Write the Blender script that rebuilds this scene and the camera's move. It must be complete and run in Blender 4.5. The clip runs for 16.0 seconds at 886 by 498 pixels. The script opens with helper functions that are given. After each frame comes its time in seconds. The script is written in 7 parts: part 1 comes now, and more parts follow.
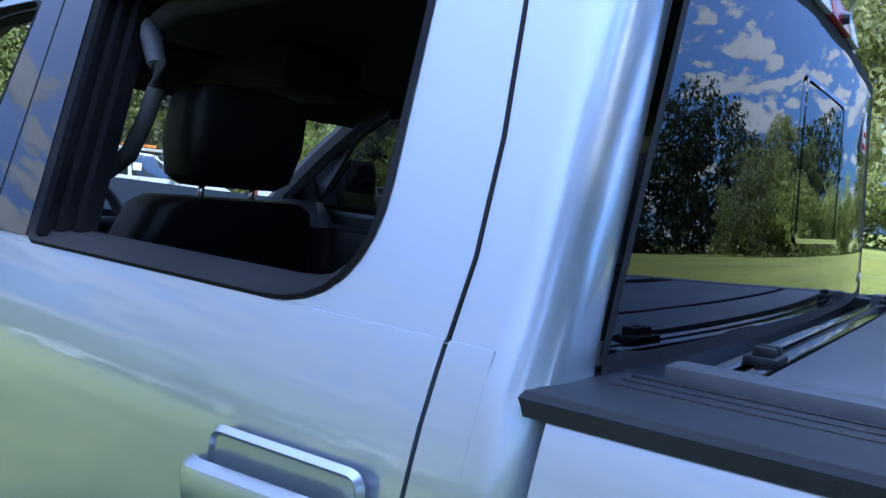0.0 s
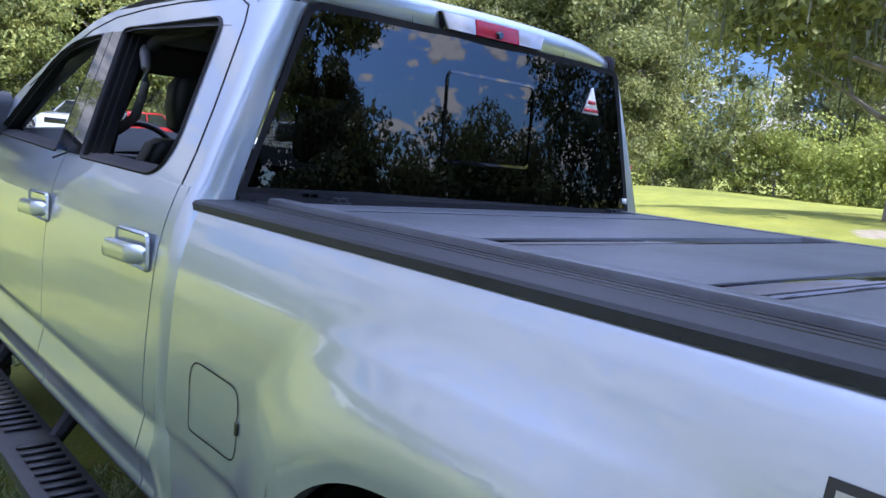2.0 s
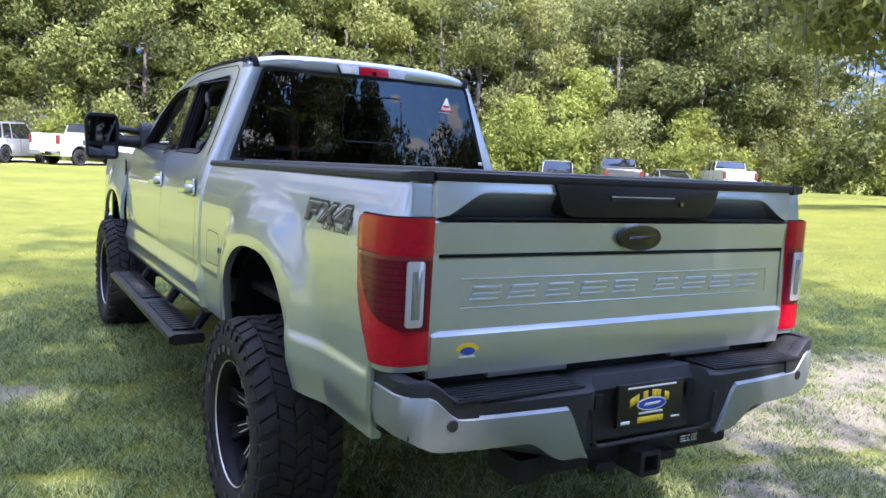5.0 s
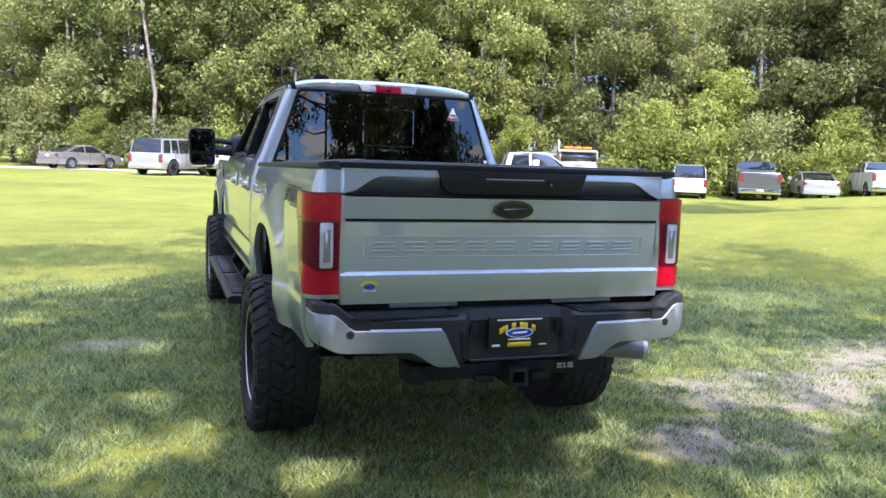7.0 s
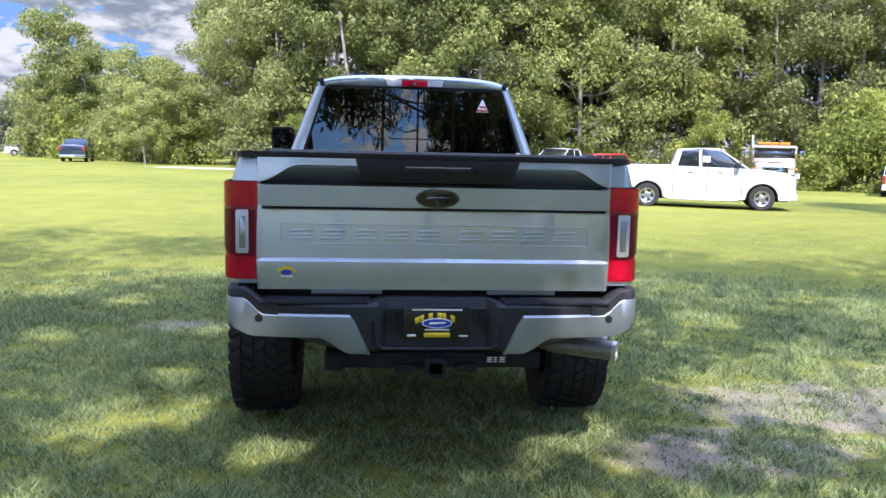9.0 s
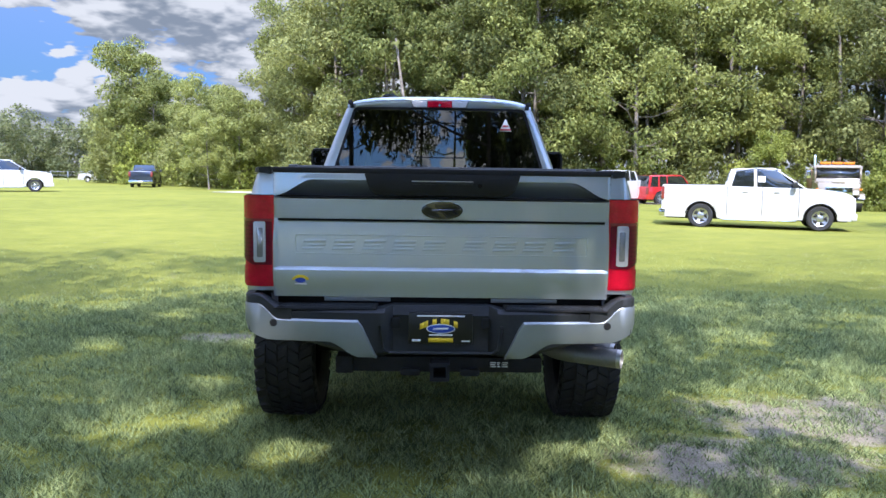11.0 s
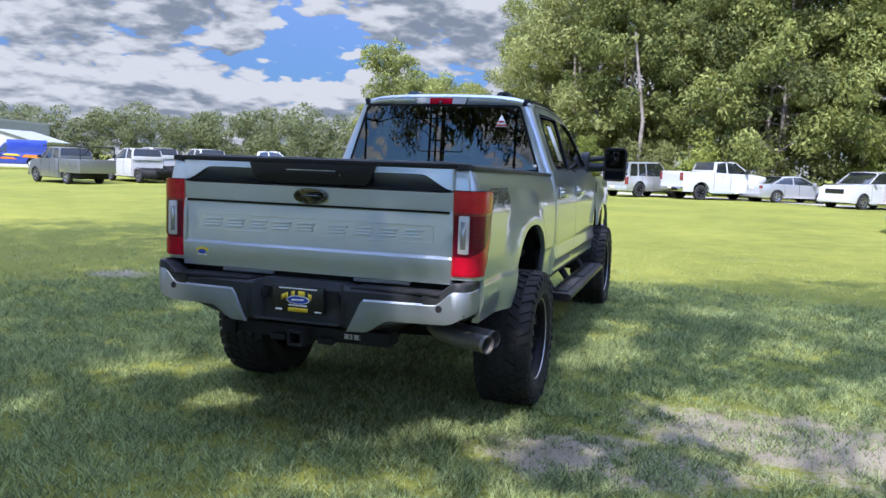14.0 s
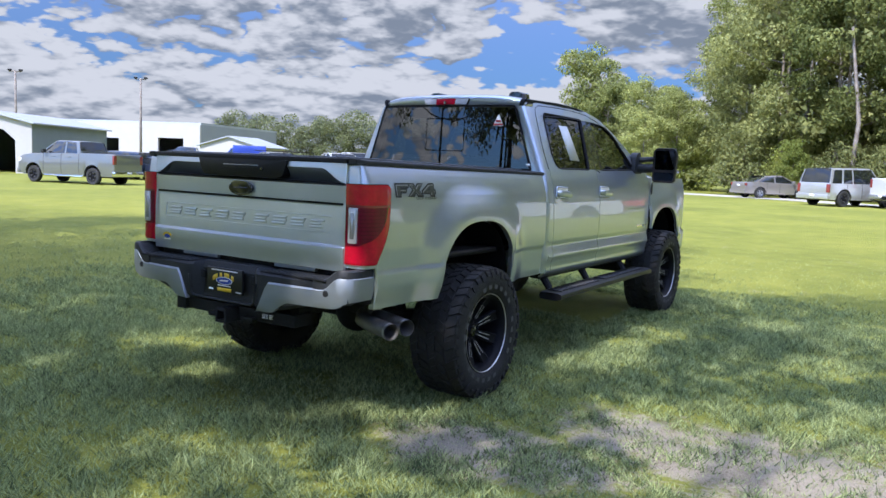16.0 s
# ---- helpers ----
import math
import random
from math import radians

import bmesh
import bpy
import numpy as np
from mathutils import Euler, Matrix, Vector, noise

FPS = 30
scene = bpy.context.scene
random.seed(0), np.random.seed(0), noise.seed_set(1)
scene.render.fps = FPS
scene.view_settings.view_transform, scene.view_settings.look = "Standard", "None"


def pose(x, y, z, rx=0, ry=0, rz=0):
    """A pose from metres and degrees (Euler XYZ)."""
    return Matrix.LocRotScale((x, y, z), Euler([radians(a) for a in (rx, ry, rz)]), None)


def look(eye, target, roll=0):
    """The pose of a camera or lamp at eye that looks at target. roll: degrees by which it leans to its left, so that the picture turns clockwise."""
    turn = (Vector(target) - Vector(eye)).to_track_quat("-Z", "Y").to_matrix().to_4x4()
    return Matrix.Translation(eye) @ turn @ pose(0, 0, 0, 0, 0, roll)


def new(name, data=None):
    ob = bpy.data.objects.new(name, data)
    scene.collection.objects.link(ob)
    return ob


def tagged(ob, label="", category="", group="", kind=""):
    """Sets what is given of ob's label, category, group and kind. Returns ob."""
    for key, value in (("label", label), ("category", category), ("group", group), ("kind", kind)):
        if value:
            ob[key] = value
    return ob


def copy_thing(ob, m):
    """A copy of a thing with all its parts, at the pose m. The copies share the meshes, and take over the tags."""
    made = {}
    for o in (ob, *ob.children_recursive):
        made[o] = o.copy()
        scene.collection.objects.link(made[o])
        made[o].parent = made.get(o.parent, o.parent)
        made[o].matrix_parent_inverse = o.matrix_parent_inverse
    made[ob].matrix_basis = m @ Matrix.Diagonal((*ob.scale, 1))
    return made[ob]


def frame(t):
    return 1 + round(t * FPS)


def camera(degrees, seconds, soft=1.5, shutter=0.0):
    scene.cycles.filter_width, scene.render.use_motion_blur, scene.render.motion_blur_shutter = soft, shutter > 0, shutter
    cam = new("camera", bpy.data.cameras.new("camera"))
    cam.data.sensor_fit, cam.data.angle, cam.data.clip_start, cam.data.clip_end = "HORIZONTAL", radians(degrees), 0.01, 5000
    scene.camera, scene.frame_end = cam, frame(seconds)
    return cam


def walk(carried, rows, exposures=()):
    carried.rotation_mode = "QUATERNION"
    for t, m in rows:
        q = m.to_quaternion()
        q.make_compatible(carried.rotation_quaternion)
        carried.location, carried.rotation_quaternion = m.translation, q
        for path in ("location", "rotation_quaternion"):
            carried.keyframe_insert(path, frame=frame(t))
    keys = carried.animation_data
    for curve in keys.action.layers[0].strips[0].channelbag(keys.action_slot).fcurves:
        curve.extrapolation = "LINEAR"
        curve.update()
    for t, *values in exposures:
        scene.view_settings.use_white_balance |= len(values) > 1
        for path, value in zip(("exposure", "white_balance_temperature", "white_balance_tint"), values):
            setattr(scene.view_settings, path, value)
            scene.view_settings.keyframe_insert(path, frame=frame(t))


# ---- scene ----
cam = camera(58.7, 16.0)
PATH = [
    (0, (-1.599, 1.997, 1.765), (0.023, 3.159, 1.619), 5.6),
    (0.5, (-1.669, 1.611, 1.787), (-0.147, 2.896, 1.608), 6.3),
    (1, (-1.7, 1.24, 1.804), (-0.244, 2.593, 1.588), 6.4),
    (1.5, (-1.765, 0.848, 1.799), (-0.371, 2.261, 1.553), 6.5),
    (2, (-1.798, 0.445, 1.79), (-0.476, 1.923, 1.528), 6.0),
    (2.5, (-1.89, 0.039, 1.804), (-0.626, 1.565, 1.53), 5.5),
    (3, (-1.948, -0.406, 1.77), (-0.74, 1.165, 1.5), 4.6),
    (3.5, (-2.007, -0.843, 1.759), (-0.848, 0.766, 1.497), 3.7),
    (4, (-2.064, -1.255, 1.72), (-0.953, 0.387, 1.465), 3.3),
    (4.2, (-2.073, -1.422, 1.704), (-0.979, 0.233, 1.453), 3.2),
    (6.3, (-1.983, -3.187, 1.651), (-1.164, -1.375, 1.435), 2.3),
    (6.5, (-1.9, -3.33, 1.641), (-1.121, -1.501, 1.425), 2.0),
    (7, (-1.623, -3.516, 1.66), (-0.948, -1.647, 1.432), 2.0),
    (7.5, (-1.331, -3.578, 1.655), (-0.776, -1.671, 1.416), 1.8),
    (8, (-0.951, -3.702, 1.64), (-0.531, -1.761, 1.399), 1.7),
    (8.5, (-0.61, -3.722, 1.639), (-0.318, -1.759, 1.393), 1.5),
    (9, (-0.313, -3.781, 1.64), (-0.132, -1.804, 1.398), 1.3),
    (9.2, (-0.241, -3.828, 1.635), (-0.071, -1.849, 1.402), 1.3),
    (11.3, (0.038, -4.05, 1.598), (0.026, -2.058, 1.413), 0.9),
    (11.5, (0.171, -4.092, 1.606), (0.127, -2.101, 1.421), 1.0),
    (12, (0.479, -4.141, 1.619), (0.346, -2.154, 1.438), 1.4),
    (12.5, (0.842, -4.119, 1.611), (0.597, -2.143, 1.425), 2.0),
    (13, (1.289, -4.16, 1.604), (0.918, -2.204, 1.411), 2.1),
    (13.5, (1.686, -4.096, 1.612), (1.196, -2.168, 1.408), 2.0),
    (14, (2.099, -4.064, 1.62), (1.493, -2.17, 1.41), 2.0),
    (14.5, (2.52, -3.952, 1.619), (1.789, -2.102, 1.408), 1.8),
    (15, (2.893, -3.787, 1.642), (2.043, -1.99, 1.419), 2.1),
    (15.5, (3.347, -3.652, 1.641), (2.378, -1.917, 1.416), 2.3),
    (16, (3.789, -3.496, 1.624), (2.708, -1.827, 1.409), 2.3),
]
EXPOSURE = [(0, 2.04, 5150, 14), (1.2, 2.19, 5600, 20), (3.5, 2.44, 6150, 22), (7, 2.30, 6300, 21), (9, 2.18, 6200, 19), (11.5, 2.03, 6100, 16), (16, 1.81, 6050, 17)]
walk(cam, [(t, look(eye, target, roll)) for t, eye, target, roll in PATH], exposures=EXPOSURE)

# ---- light ----
SUN_EL, SUN_AZ = radians(48), radians(181)   # azimuth clockwise from +y: from behind and to the right
world = bpy.data.worlds.new("world")
scene.world = world
world.use_nodes = True
wn, wl = world.node_tree.nodes, world.node_tree.links
wn.clear()


def N(nodes, kind, **sets):
    n = nodes.new(kind)
    for k, v in sets.items():
        if k in n.inputs:
            n.inputs[k].default_value = v
    return n


def M(nodes, links, op, a, b=None, c=None, clamp=False):
    n = nodes.new("ShaderNodeMath")
    n.operation, n.use_clamp = op, clamp
    for i, v in enumerate((a, b, c)):
        if v is None:
            continue
        if isinstance(v, (int, float)):
            n.inputs[i].default_value = v
        else:
            links.new(v, n.inputs[i])
    return n.outputs[0]


sky = wn.new("ShaderNodeTexSky")
sky.sky_type, sky.sun_disc = "NISHITA", False
sky.sun_elevation, sky.sun_rotation = SUN_EL, SUN_AZ
sky.air_density, sky.dust_density, sky.ozone_density = 1.0, 0.6, 1.6
coord = wn.new("ShaderNodeTexCoord")
sep = wn.new("ShaderNodeSeparateXYZ")
wl.new(coord.outputs["Generated"], sep.inputs[0])


def cloud_density(lift):
    """Heaped cumulus: a broad cover broken into round puffs."""
    comb = wn.new("ShaderNodeCombineXYZ")
    wl.new(sep.outputs[0], comb.inputs[0])
    wl.new(sep.outputs[1], comb.inputs[1])
    # layers crowd together towards the horizon
    z = M(wn, wl, "MAXIMUM", M(wn, wl, "ADD", sep.outputs[2], lift), 0.0)
    wl.new(M(wn, wl, "MULTIPLY", M(wn, wl, "POWER", z, 0.82), 2.3), comb.inputs[2])
    big = N(wn, "ShaderNodeTexNoise", Scale=3.6, Detail=4.0, Roughness=0.5)
    wl.new(comb.outputs[0], big.inputs["Vector"])
    total = M(wn, wl, "MULTIPLY", big.outputs["Fac"], 0.75)
    for scale, weight in ((8.0, 0.40), (17.0, 0.28), (36.0, 0.15), (76.0, 0.07)):
        puff = N(wn, "ShaderNodeTexNoise", Scale=scale, Detail=1.0, Roughness=0.5)
        wl.new(comb.outputs[0], puff.inputs["Vector"])
        total = M(wn, wl, "MULTIPLY_ADD", M(wn, wl, "ABSOLUTE", M(wn, wl, "SUBTRACT", puff.outputs["Fac"], 0.5)), weight * 2, total)
    low = M(wn, wl, "MAXIMUM", M(wn, wl, "MULTIPLY", M(wn, wl, "SUBTRACT", 0.29, z), 0.30), -0.15)
    # the heaviest cloud stands to the west and north
    side = M(wn, wl, "MULTIPLY_ADD", sep.outputs[0], -0.080, M(wn, wl, "MULTIPLY", sep.outputs[1], 0.055))
    side = M(wn, wl, "MULTIPLY", side, M(wn, wl, "SUBTRACT", 1.0, M(wn, wl, "MULTIPLY", z, 1.6), clamp=True))
    return M(wn, wl, "ADD", M(wn, wl, "ADD", total, low), side)


dens = cloud_density(0.0)
above = M(wn, wl, "MULTIPLY_ADD", cloud_density(0.030), 0.45, M(wn, wl, "MULTIPLY", cloud_density(0.011), 0.55))
cover = wn.new("ShaderNodeMapRange")
cover.interpolation_type = "SMOOTHSTEP"
cover.inputs["From Min"].default_value, cover.inputs["From Max"].default_value = 0.505, 0.565
wl.new(dens, cover.inputs["Value"])
shade = wn.new("ShaderNodeMapRange")
shade.interpolation_type = "SMOOTHSTEP"
shade.inputs["From Min"].default_value, shade.inputs["From Max"].default_value = -0.14, 0.05
# thick cores are grey, thin rims and sunny tops white
thick = M(wn, wl, "MULTIPLY", M(wn, wl, "SUBTRACT", dens, 0.54), 0.30)
wl.new(M(wn, wl, "SUBTRACT", M(wn, wl, "SUBTRACT", dens, above), thick), shade.inputs["Value"])
cloudcol = wn.new("ShaderNodeMix")
cloudcol.data_type = "RGBA"
cloudcol.inputs[6].default_value = (0.43, 0.52, 0.635, 1)
cloudcol.inputs[7].default_value = (1.27, 1.335, 1.38, 1)
wl.new(shade.outputs[0], cloudcol.inputs[0])
skymix = wn.new("ShaderNodeMix")
skymix.data_type = "RGBA"
wl.new(cover.outputs[0], skymix.inputs[0])
tint = wn.new("ShaderNodeMix")
tint.data_type, tint.blend_type = "RGBA", "MULTIPLY"
tint.inputs[0].default_value = 1.0
tint.inputs[7].default_value = (0.052, 0.092, 0.158, 1)
wl.new(sky.outputs[0], tint.inputs[6])
blue = wn.new("ShaderNodeVectorMath")
blue.operation = "SCALE"
wl.new(tint.outputs[2], blue.inputs[0])
zenith_fill = wn.new("ShaderNodeVectorMath")
zenith_fill.operation = "MULTIPLY_ADD"
zenith_fill.inputs[1].default_value = (3.05, 3.25, 3.55)
wl.new(blue.outputs[0], zenith_fill.inputs[2])
wl.new(zenith_fill.outputs[0], skymix.inputs[6])
# clouds glow more strongly towards the sun
sunward = wn.new("ShaderNodeVectorMath")
sunward.operation = "DOT_PRODUCT"
wl.new(coord.outputs["Generated"], sunward.inputs[0])
sunward.inputs[1].default_value = (math.sin(SUN_AZ) * math.cos(SUN_EL), math.cos(SUN_AZ) * math.cos(SUN_EL), math.sin(SUN_EL))
near_sun = M(wn, wl, "POWER", M(wn, wl, "MAXIMUM", sunward.outputs["Value"], 0.0), 1.6)
glow = wn.new("ShaderNodeVectorMath")
glow.operation = "SCALE"
wl.new(cloudcol.outputs[2], glow.inputs[0])
wl.new(M(wn, wl, "MULTIPLY_ADD", near_sun, 2.8, 1.0), glow.inputs["Scale"])
wl.new(glow.outputs[0], skymix.inputs[7])
# pale light added overhead, rising with height, as fill for the shaded ground
high = M(wn, wl, "POWER", M(wn, wl, "MAXIMUM", sep.outputs[2], 0.0), 1.5)
wl.new(high, zenith_fill.inputs[0])
wl.new(M(wn, wl, "MULTIPLY_ADD", high, 3.0, M(wn, wl, "MULTIPLY_ADD", near_sun, 3.6, 1.0)), blue.inputs["Scale"])
bg = N(wn, "ShaderNodeBackground", Strength=0.15)
wl.new(skymix.outputs[2], bg.inputs["Color"])
wout = wn.new("ShaderNodeOutputWorld")
wl.new(bg.outputs[0], wout.inputs["Surface"])

sun_data = bpy.data.lights.new("sun", "SUN")
sun_data.energy, sun_data.angle, sun_data.color = 2.05, radians(0.53), (1.0, 0.955, 0.88)
sun = new("sun", sun_data)
sun.matrix_world = look((math.sin(SUN_AZ) * 50, math.cos(SUN_AZ) * 50, 60), (math.sin(SUN_AZ) * 50 - math.sin(SUN_AZ) * math.cos(SUN_EL), math.cos(SUN_AZ) * 50 - math.cos(SUN_AZ) * math.cos(SUN_EL), 60 - math.sin(SUN_EL)))


# ---- materials ----
def mat(name, base, rough=0.5, metal=0.0, vary=0.0, scale=4.0, bump=0.0, bscale=60.0, coat=0.0, coat_ior=1.6, spec=0.5, alt=None, per_object=0.0, per_island=0.0, trans=0.0, roughvary=0.0):
    """A procedural surface: two scales of tone, fine relief, gloss."""
    m = bpy.data.materials.new(name)
    m.use_nodes = True
    n, l = m.node_tree.nodes, m.node_tree.links
    p = n["Principled BSDF"]
    p.inputs["Base Color"].default_value = (*base, 1)
    p.inputs["Roughness"].default_value, p.inputs["Metallic"].default_value = rough, metal
    p.inputs["Coat Weight"].default_value, p.inputs["Coat Roughness"].default_value = coat, 0.012
    p.inputs["Coat IOR"].default_value = coat_ior
    p.inputs["Specular IOR Level"].default_value = spec
    p.inputs["Transmission Weight"].default_value = trans
    tc = n.new("ShaderNodeTexCoord")
    if vary or alt or per_object or per_island:
        big = N(n, "ShaderNodeTexNoise", Scale=scale, Detail=4.0, Roughness=0.6)
        fine = N(n, "ShaderNodeTexNoise", Scale=scale * 9, Detail=3.0, Roughness=0.7)
        l.new(tc.outputs["Object"], big.inputs["Vector"])
        l.new(tc.outputs["Object"], fine.inputs["Vector"])
        f = M(n, l, "MULTIPLY_ADD", big.outputs["Fac"], 0.6, M(n, l, "MULTIPLY", fine.outputs["Fac"], 0.4))
        if per_object:
            info = n.new("ShaderNodeObjectInfo")
            f = M(n, l, "ADD", f, M(n, l, "MULTIPLY", M(n, l, "SUBTRACT", info.outputs["Random"], 0.5), per_object))
        if per_island:
            geo = n.new("ShaderNodeNewGeometry")
            f = M(n, l, "ADD", f, M(n, l, "MULTIPLY", M(n, l, "SUBTRACT", geo.outputs["Random Per Island"], 0.5), per_island))
        ramp = n.new("ShaderNodeValToRGB")
        lo = tuple(c * (1 - vary) for c in base)
        hi = alt if alt else tuple(min(1, c * (1 + vary)) for c in base)
        ramp.color_ramp.elements[0].position, ramp.color_ramp.elements[1].position = 0.3, 0.7
        ramp.color_ramp.elements[0].color, ramp.color_ramp.elements[1].color = (*lo, 1), (*hi, 1)
        l.new(f, ramp.inputs["Fac"])
        l.new(ramp.outputs["Color"], p.inputs["Base Color"])
    if roughvary:
        rn = N(n, "ShaderNodeTexNoise", Scale=3.0, Detail=5.0, Roughness=0.65)
        l.new(tc.outputs["Object"], rn.inputs["Vector"])
        l.new(M(n, l, "MULTIPLY_ADD", rn.outputs["Fac"], roughvary, rough - roughvary * 0.5, clamp=True), p.inputs["Roughness"])
    if bump:
        bn = N(n, "ShaderNodeTexNoise", Scale=bscale, Detail=4.0, Roughness=0.6)
        l.new(tc.outputs["Object"], bn.inputs["Vector"])
        b = N(n, "ShaderNodeBump", Strength=bump, Distance=0.02)
        l.new(bn.outputs["Fac"], b.inputs["Height"])
        l.new(b.outputs["Normal"], p.inputs["Normal"])
    return m


def glass_mat(name, tint, opacity, rough=0.0):
    """A thin pane: a clear tinted sheet with a mirror-like surface."""
    m = bpy.data.materials.new(name)
    m.use_nodes = True
    n, l = m.node_tree.nodes, m.node_tree.links
    n.clear()
    t = n.new("ShaderNodeBsdfTransparent")
    t.inputs[0].default_value = (*[c * (1 - opacity) for c in tint], 1)
    g = n.new("ShaderNodeBsdfGlossy")
    g.inputs["Color"].default_value, g.inputs["Roughness"].default_value = (1, 1, 1, 1), rough
    face = n.new("ShaderNodeLayerWeight")
    face.inputs["Blend"].default_value = 0.5
    gloss = M(n, l, "MULTIPLY_ADD", M(n, l, "POWER", face.outputs["Facing"], 5.0), 0.90, 0.066)
    mx = n.new("ShaderNodeMixShader")
    l.new(gloss, mx.inputs[0])
    l.new(t.outputs[0], mx.inputs[1])
    l.new(g.outputs[0], mx.inputs[2])
    o = n.new("ShaderNodeOutputMaterial")
    l.new(mx.outputs[0], o.inputs["Surface"])
    return m


def leaf_mat(name, dark, light, thin=0.35, rough=0.5, spread=0.6):
    """Leaves: toned leaf by leaf, letting some sun through."""
    m = bpy.data.materials.new(name)
    m.use_nodes = True
    n, l = m.node_tree.nodes, m.node_tree.links
    p = n["Principled BSDF"]
    p.inputs["Roughness"].default_value = rough
    p.inputs["Specular IOR Level"].default_value = 0.12
    geo, info, tc = n.new("ShaderNodeNewGeometry"), n.new("ShaderNodeObjectInfo"), n.new("ShaderNodeTexCoord")
    big = N(n, "ShaderNodeTexNoise", Scale=0.35, Detail=3.0, Roughness=0.6)
    l.new(tc.outputs["Object"], big.inputs["Vector"])
    f = M(n, l, "MULTIPLY_ADD", M(n, l, "SUBTRACT", geo.outputs["Random Per Island"], 0.5), spread, big.outputs["Fac"])
    f = M(n, l, "MULTIPLY_ADD", M(n, l, "SUBTRACT", info.outputs["Random"], 0.5), 0.5, f)
    ramp = n.new("ShaderNodeValToRGB")
    ramp.color_ramp.elements[0].position, ramp.color_ramp.elements[1].position = 0.1, 0.95
    ramp.color_ramp.elements[0].color, ramp.color_ramp.elements[1].color = (*dark, 1), (*light, 1)
    l.new(f, ramp.inputs["Fac"])
    l.new(ramp.outputs["Color"], p.inputs["Base Color"])
    tr = n.new("ShaderNodeBsdfTranslucent")
    l.new(ramp.outputs["Color"], tr.inputs["Color"])
    mx = n.new("ShaderNodeMixShader")
    mx.inputs[0].default_value = thin
    l.new(p.outputs[0], mx.inputs[1])
    l.new(tr.outputs[0], mx.inputs[2])
    l.new(mx.outputs[0], n["Material Output"].inputs["Surface"])
    return m


PAINT = mat("silver_paint", (0.475, 0.525, 0.58), 0.31, 0.78, vary=0.03, scale=1.5, bump=0.012, bscale=900, coat=1.0, coat_ior=1.75, roughvary=0.03)
BUMPER_SILVER = mat("bumper_silver", (0.30, 0.33, 0.36), 0.46, 0.75, vary=0.05, scale=3, bump=0.02, bscale=700, coat=0.35, coat_ior=1.5, roughvary=0.08)
BLACK_PLASTIC = mat("black_plastic", (0.022, 0.024, 0.027), 0.50, vary=0.3, scale=6, bump=0.12, bscale=420, roughvary=0.15, spec=0.32)
STEP_BLACK = mat("step_black", (0.012, 0.012, 0.014), 0.38, vary=0.3, scale=8, bump=0.1, bscale=300, spec=0.45)
PANEL_BLACK = mat("panel_black", (0.011, 0.011, 0.013), 0.42, vary=0.3, scale=6, bump=0.08, bscale=420, spec=0.3)
GLOSS_BLACK = mat("gloss_black", (0.008, 0.008, 0.010), 0.03, vary=0.2, scale=5, coat=0.5)
COVER = mat("cover_vinyl", (0.098, 0.103, 0.112), 0.42, spec=0.5, vary=0.3, scale=2.5, bump=0.10, bscale=700, roughvary=0.2)
RUBBER = mat("tyre_rubber", (0.016, 0.016, 0.017), 0.72, vary=0.45, scale=7, bump=0.25, bscale=120, alt=(0.023, 0.022, 0.021), spec=0.4)
SEAL = mat("window_seal", (0.012, 0.012, 0.014), 0.68, spec=0.25, vary=0.3, scale=9, bump=0.05)
RIM_BLACK = mat("rim_black", (0.008, 0.008, 0.010), 0.4, vary=0.25, scale=8, spec=0.1)
MILLED = mat("milled_metal", (0.74, 0.75, 0.77), 0.38, 0.6, vary=0.08, scale=20)
CHROME = mat("chrome", (0.72, 0.73, 0.75), 0.08, 1.0, vary=0.05, scale=6)
PIPE = mat("dull_exhaust", (0.24, 0.23, 0.22), 0.5, 0.6, vary=0.25, scale=7, roughvary=0.2)
STEEL = mat("exhaust_steel", (0.56, 0.55, 0.54), 0.45, 0.85, vary=0.15, scale=9, roughvary=0.2)
CHASSIS = mat("chassis_black", (0.015, 0.015, 0.016), 0.65, spec=0.2, vary=0.4, scale=8, bump=0.2, bscale=90)
LINER = mat("wheel_liner", (0.008, 0.008, 0.009), 0.9, spec=0.05, vary=0.3, scale=6, bump=0.2)
LEATHER = mat("black_leather", (0.012, 0.012, 0.014), 0.42, vary=0.3, scale=12, bump=0.18, bscale=260)
TRIM_GREY = mat("interior_grey", (0.10, 0.10, 0.105), 0.6, vary=0.15, scale=10, bump=0.08)
HEADLINER = mat("headliner", (0.028, 0.028, 0.032), 0.9, vary=0.15, scale=10, bump=0.1)
RED_LENS = mat("red_lens", (0.45, 0.004, 0.022), 0.12, vary=0.35, scale=11, coat=0.1, spec=0.3)
DARK_RED = mat("smoked_red_lens", (0.13, 0.003, 0.018), 0.2, vary=0.3, scale=14, coat=0.08, spec=0.25)
LAMP_GREY = mat("lamp_reflector", (0.30, 0.30, 0.31), 0.15, 0.5, vary=0.2, coat=0.5)
LAMP_RIB = mat("lamp_rib", (0.08, 0.003, 0.012), 0.2, vary=0.2, spec=0.25)
OLD_LENS = mat("dull_red_lens", (0.20, 0.035, 0.032), 0.25, vary=0.25, scale=9, coat=0.4)
CLEAR_LENS = mat("clear_lens", (0.47, 0.46, 0.47), 0.14, vary=0.12, scale=20, coat=1.0)
WHITE_STICKER = mat("white_sticker", (0.78, 0.77, 0.75), 0.55, vary=0.04, scale=10)
RED_STICKER = mat("red_print", (0.55, 0.03, 0.04), 0.5, vary=0.05)
YELLOW_PRINT = mat("yellow_print", (0.75, 0.52, 0.02), 0.45, vary=0.06)
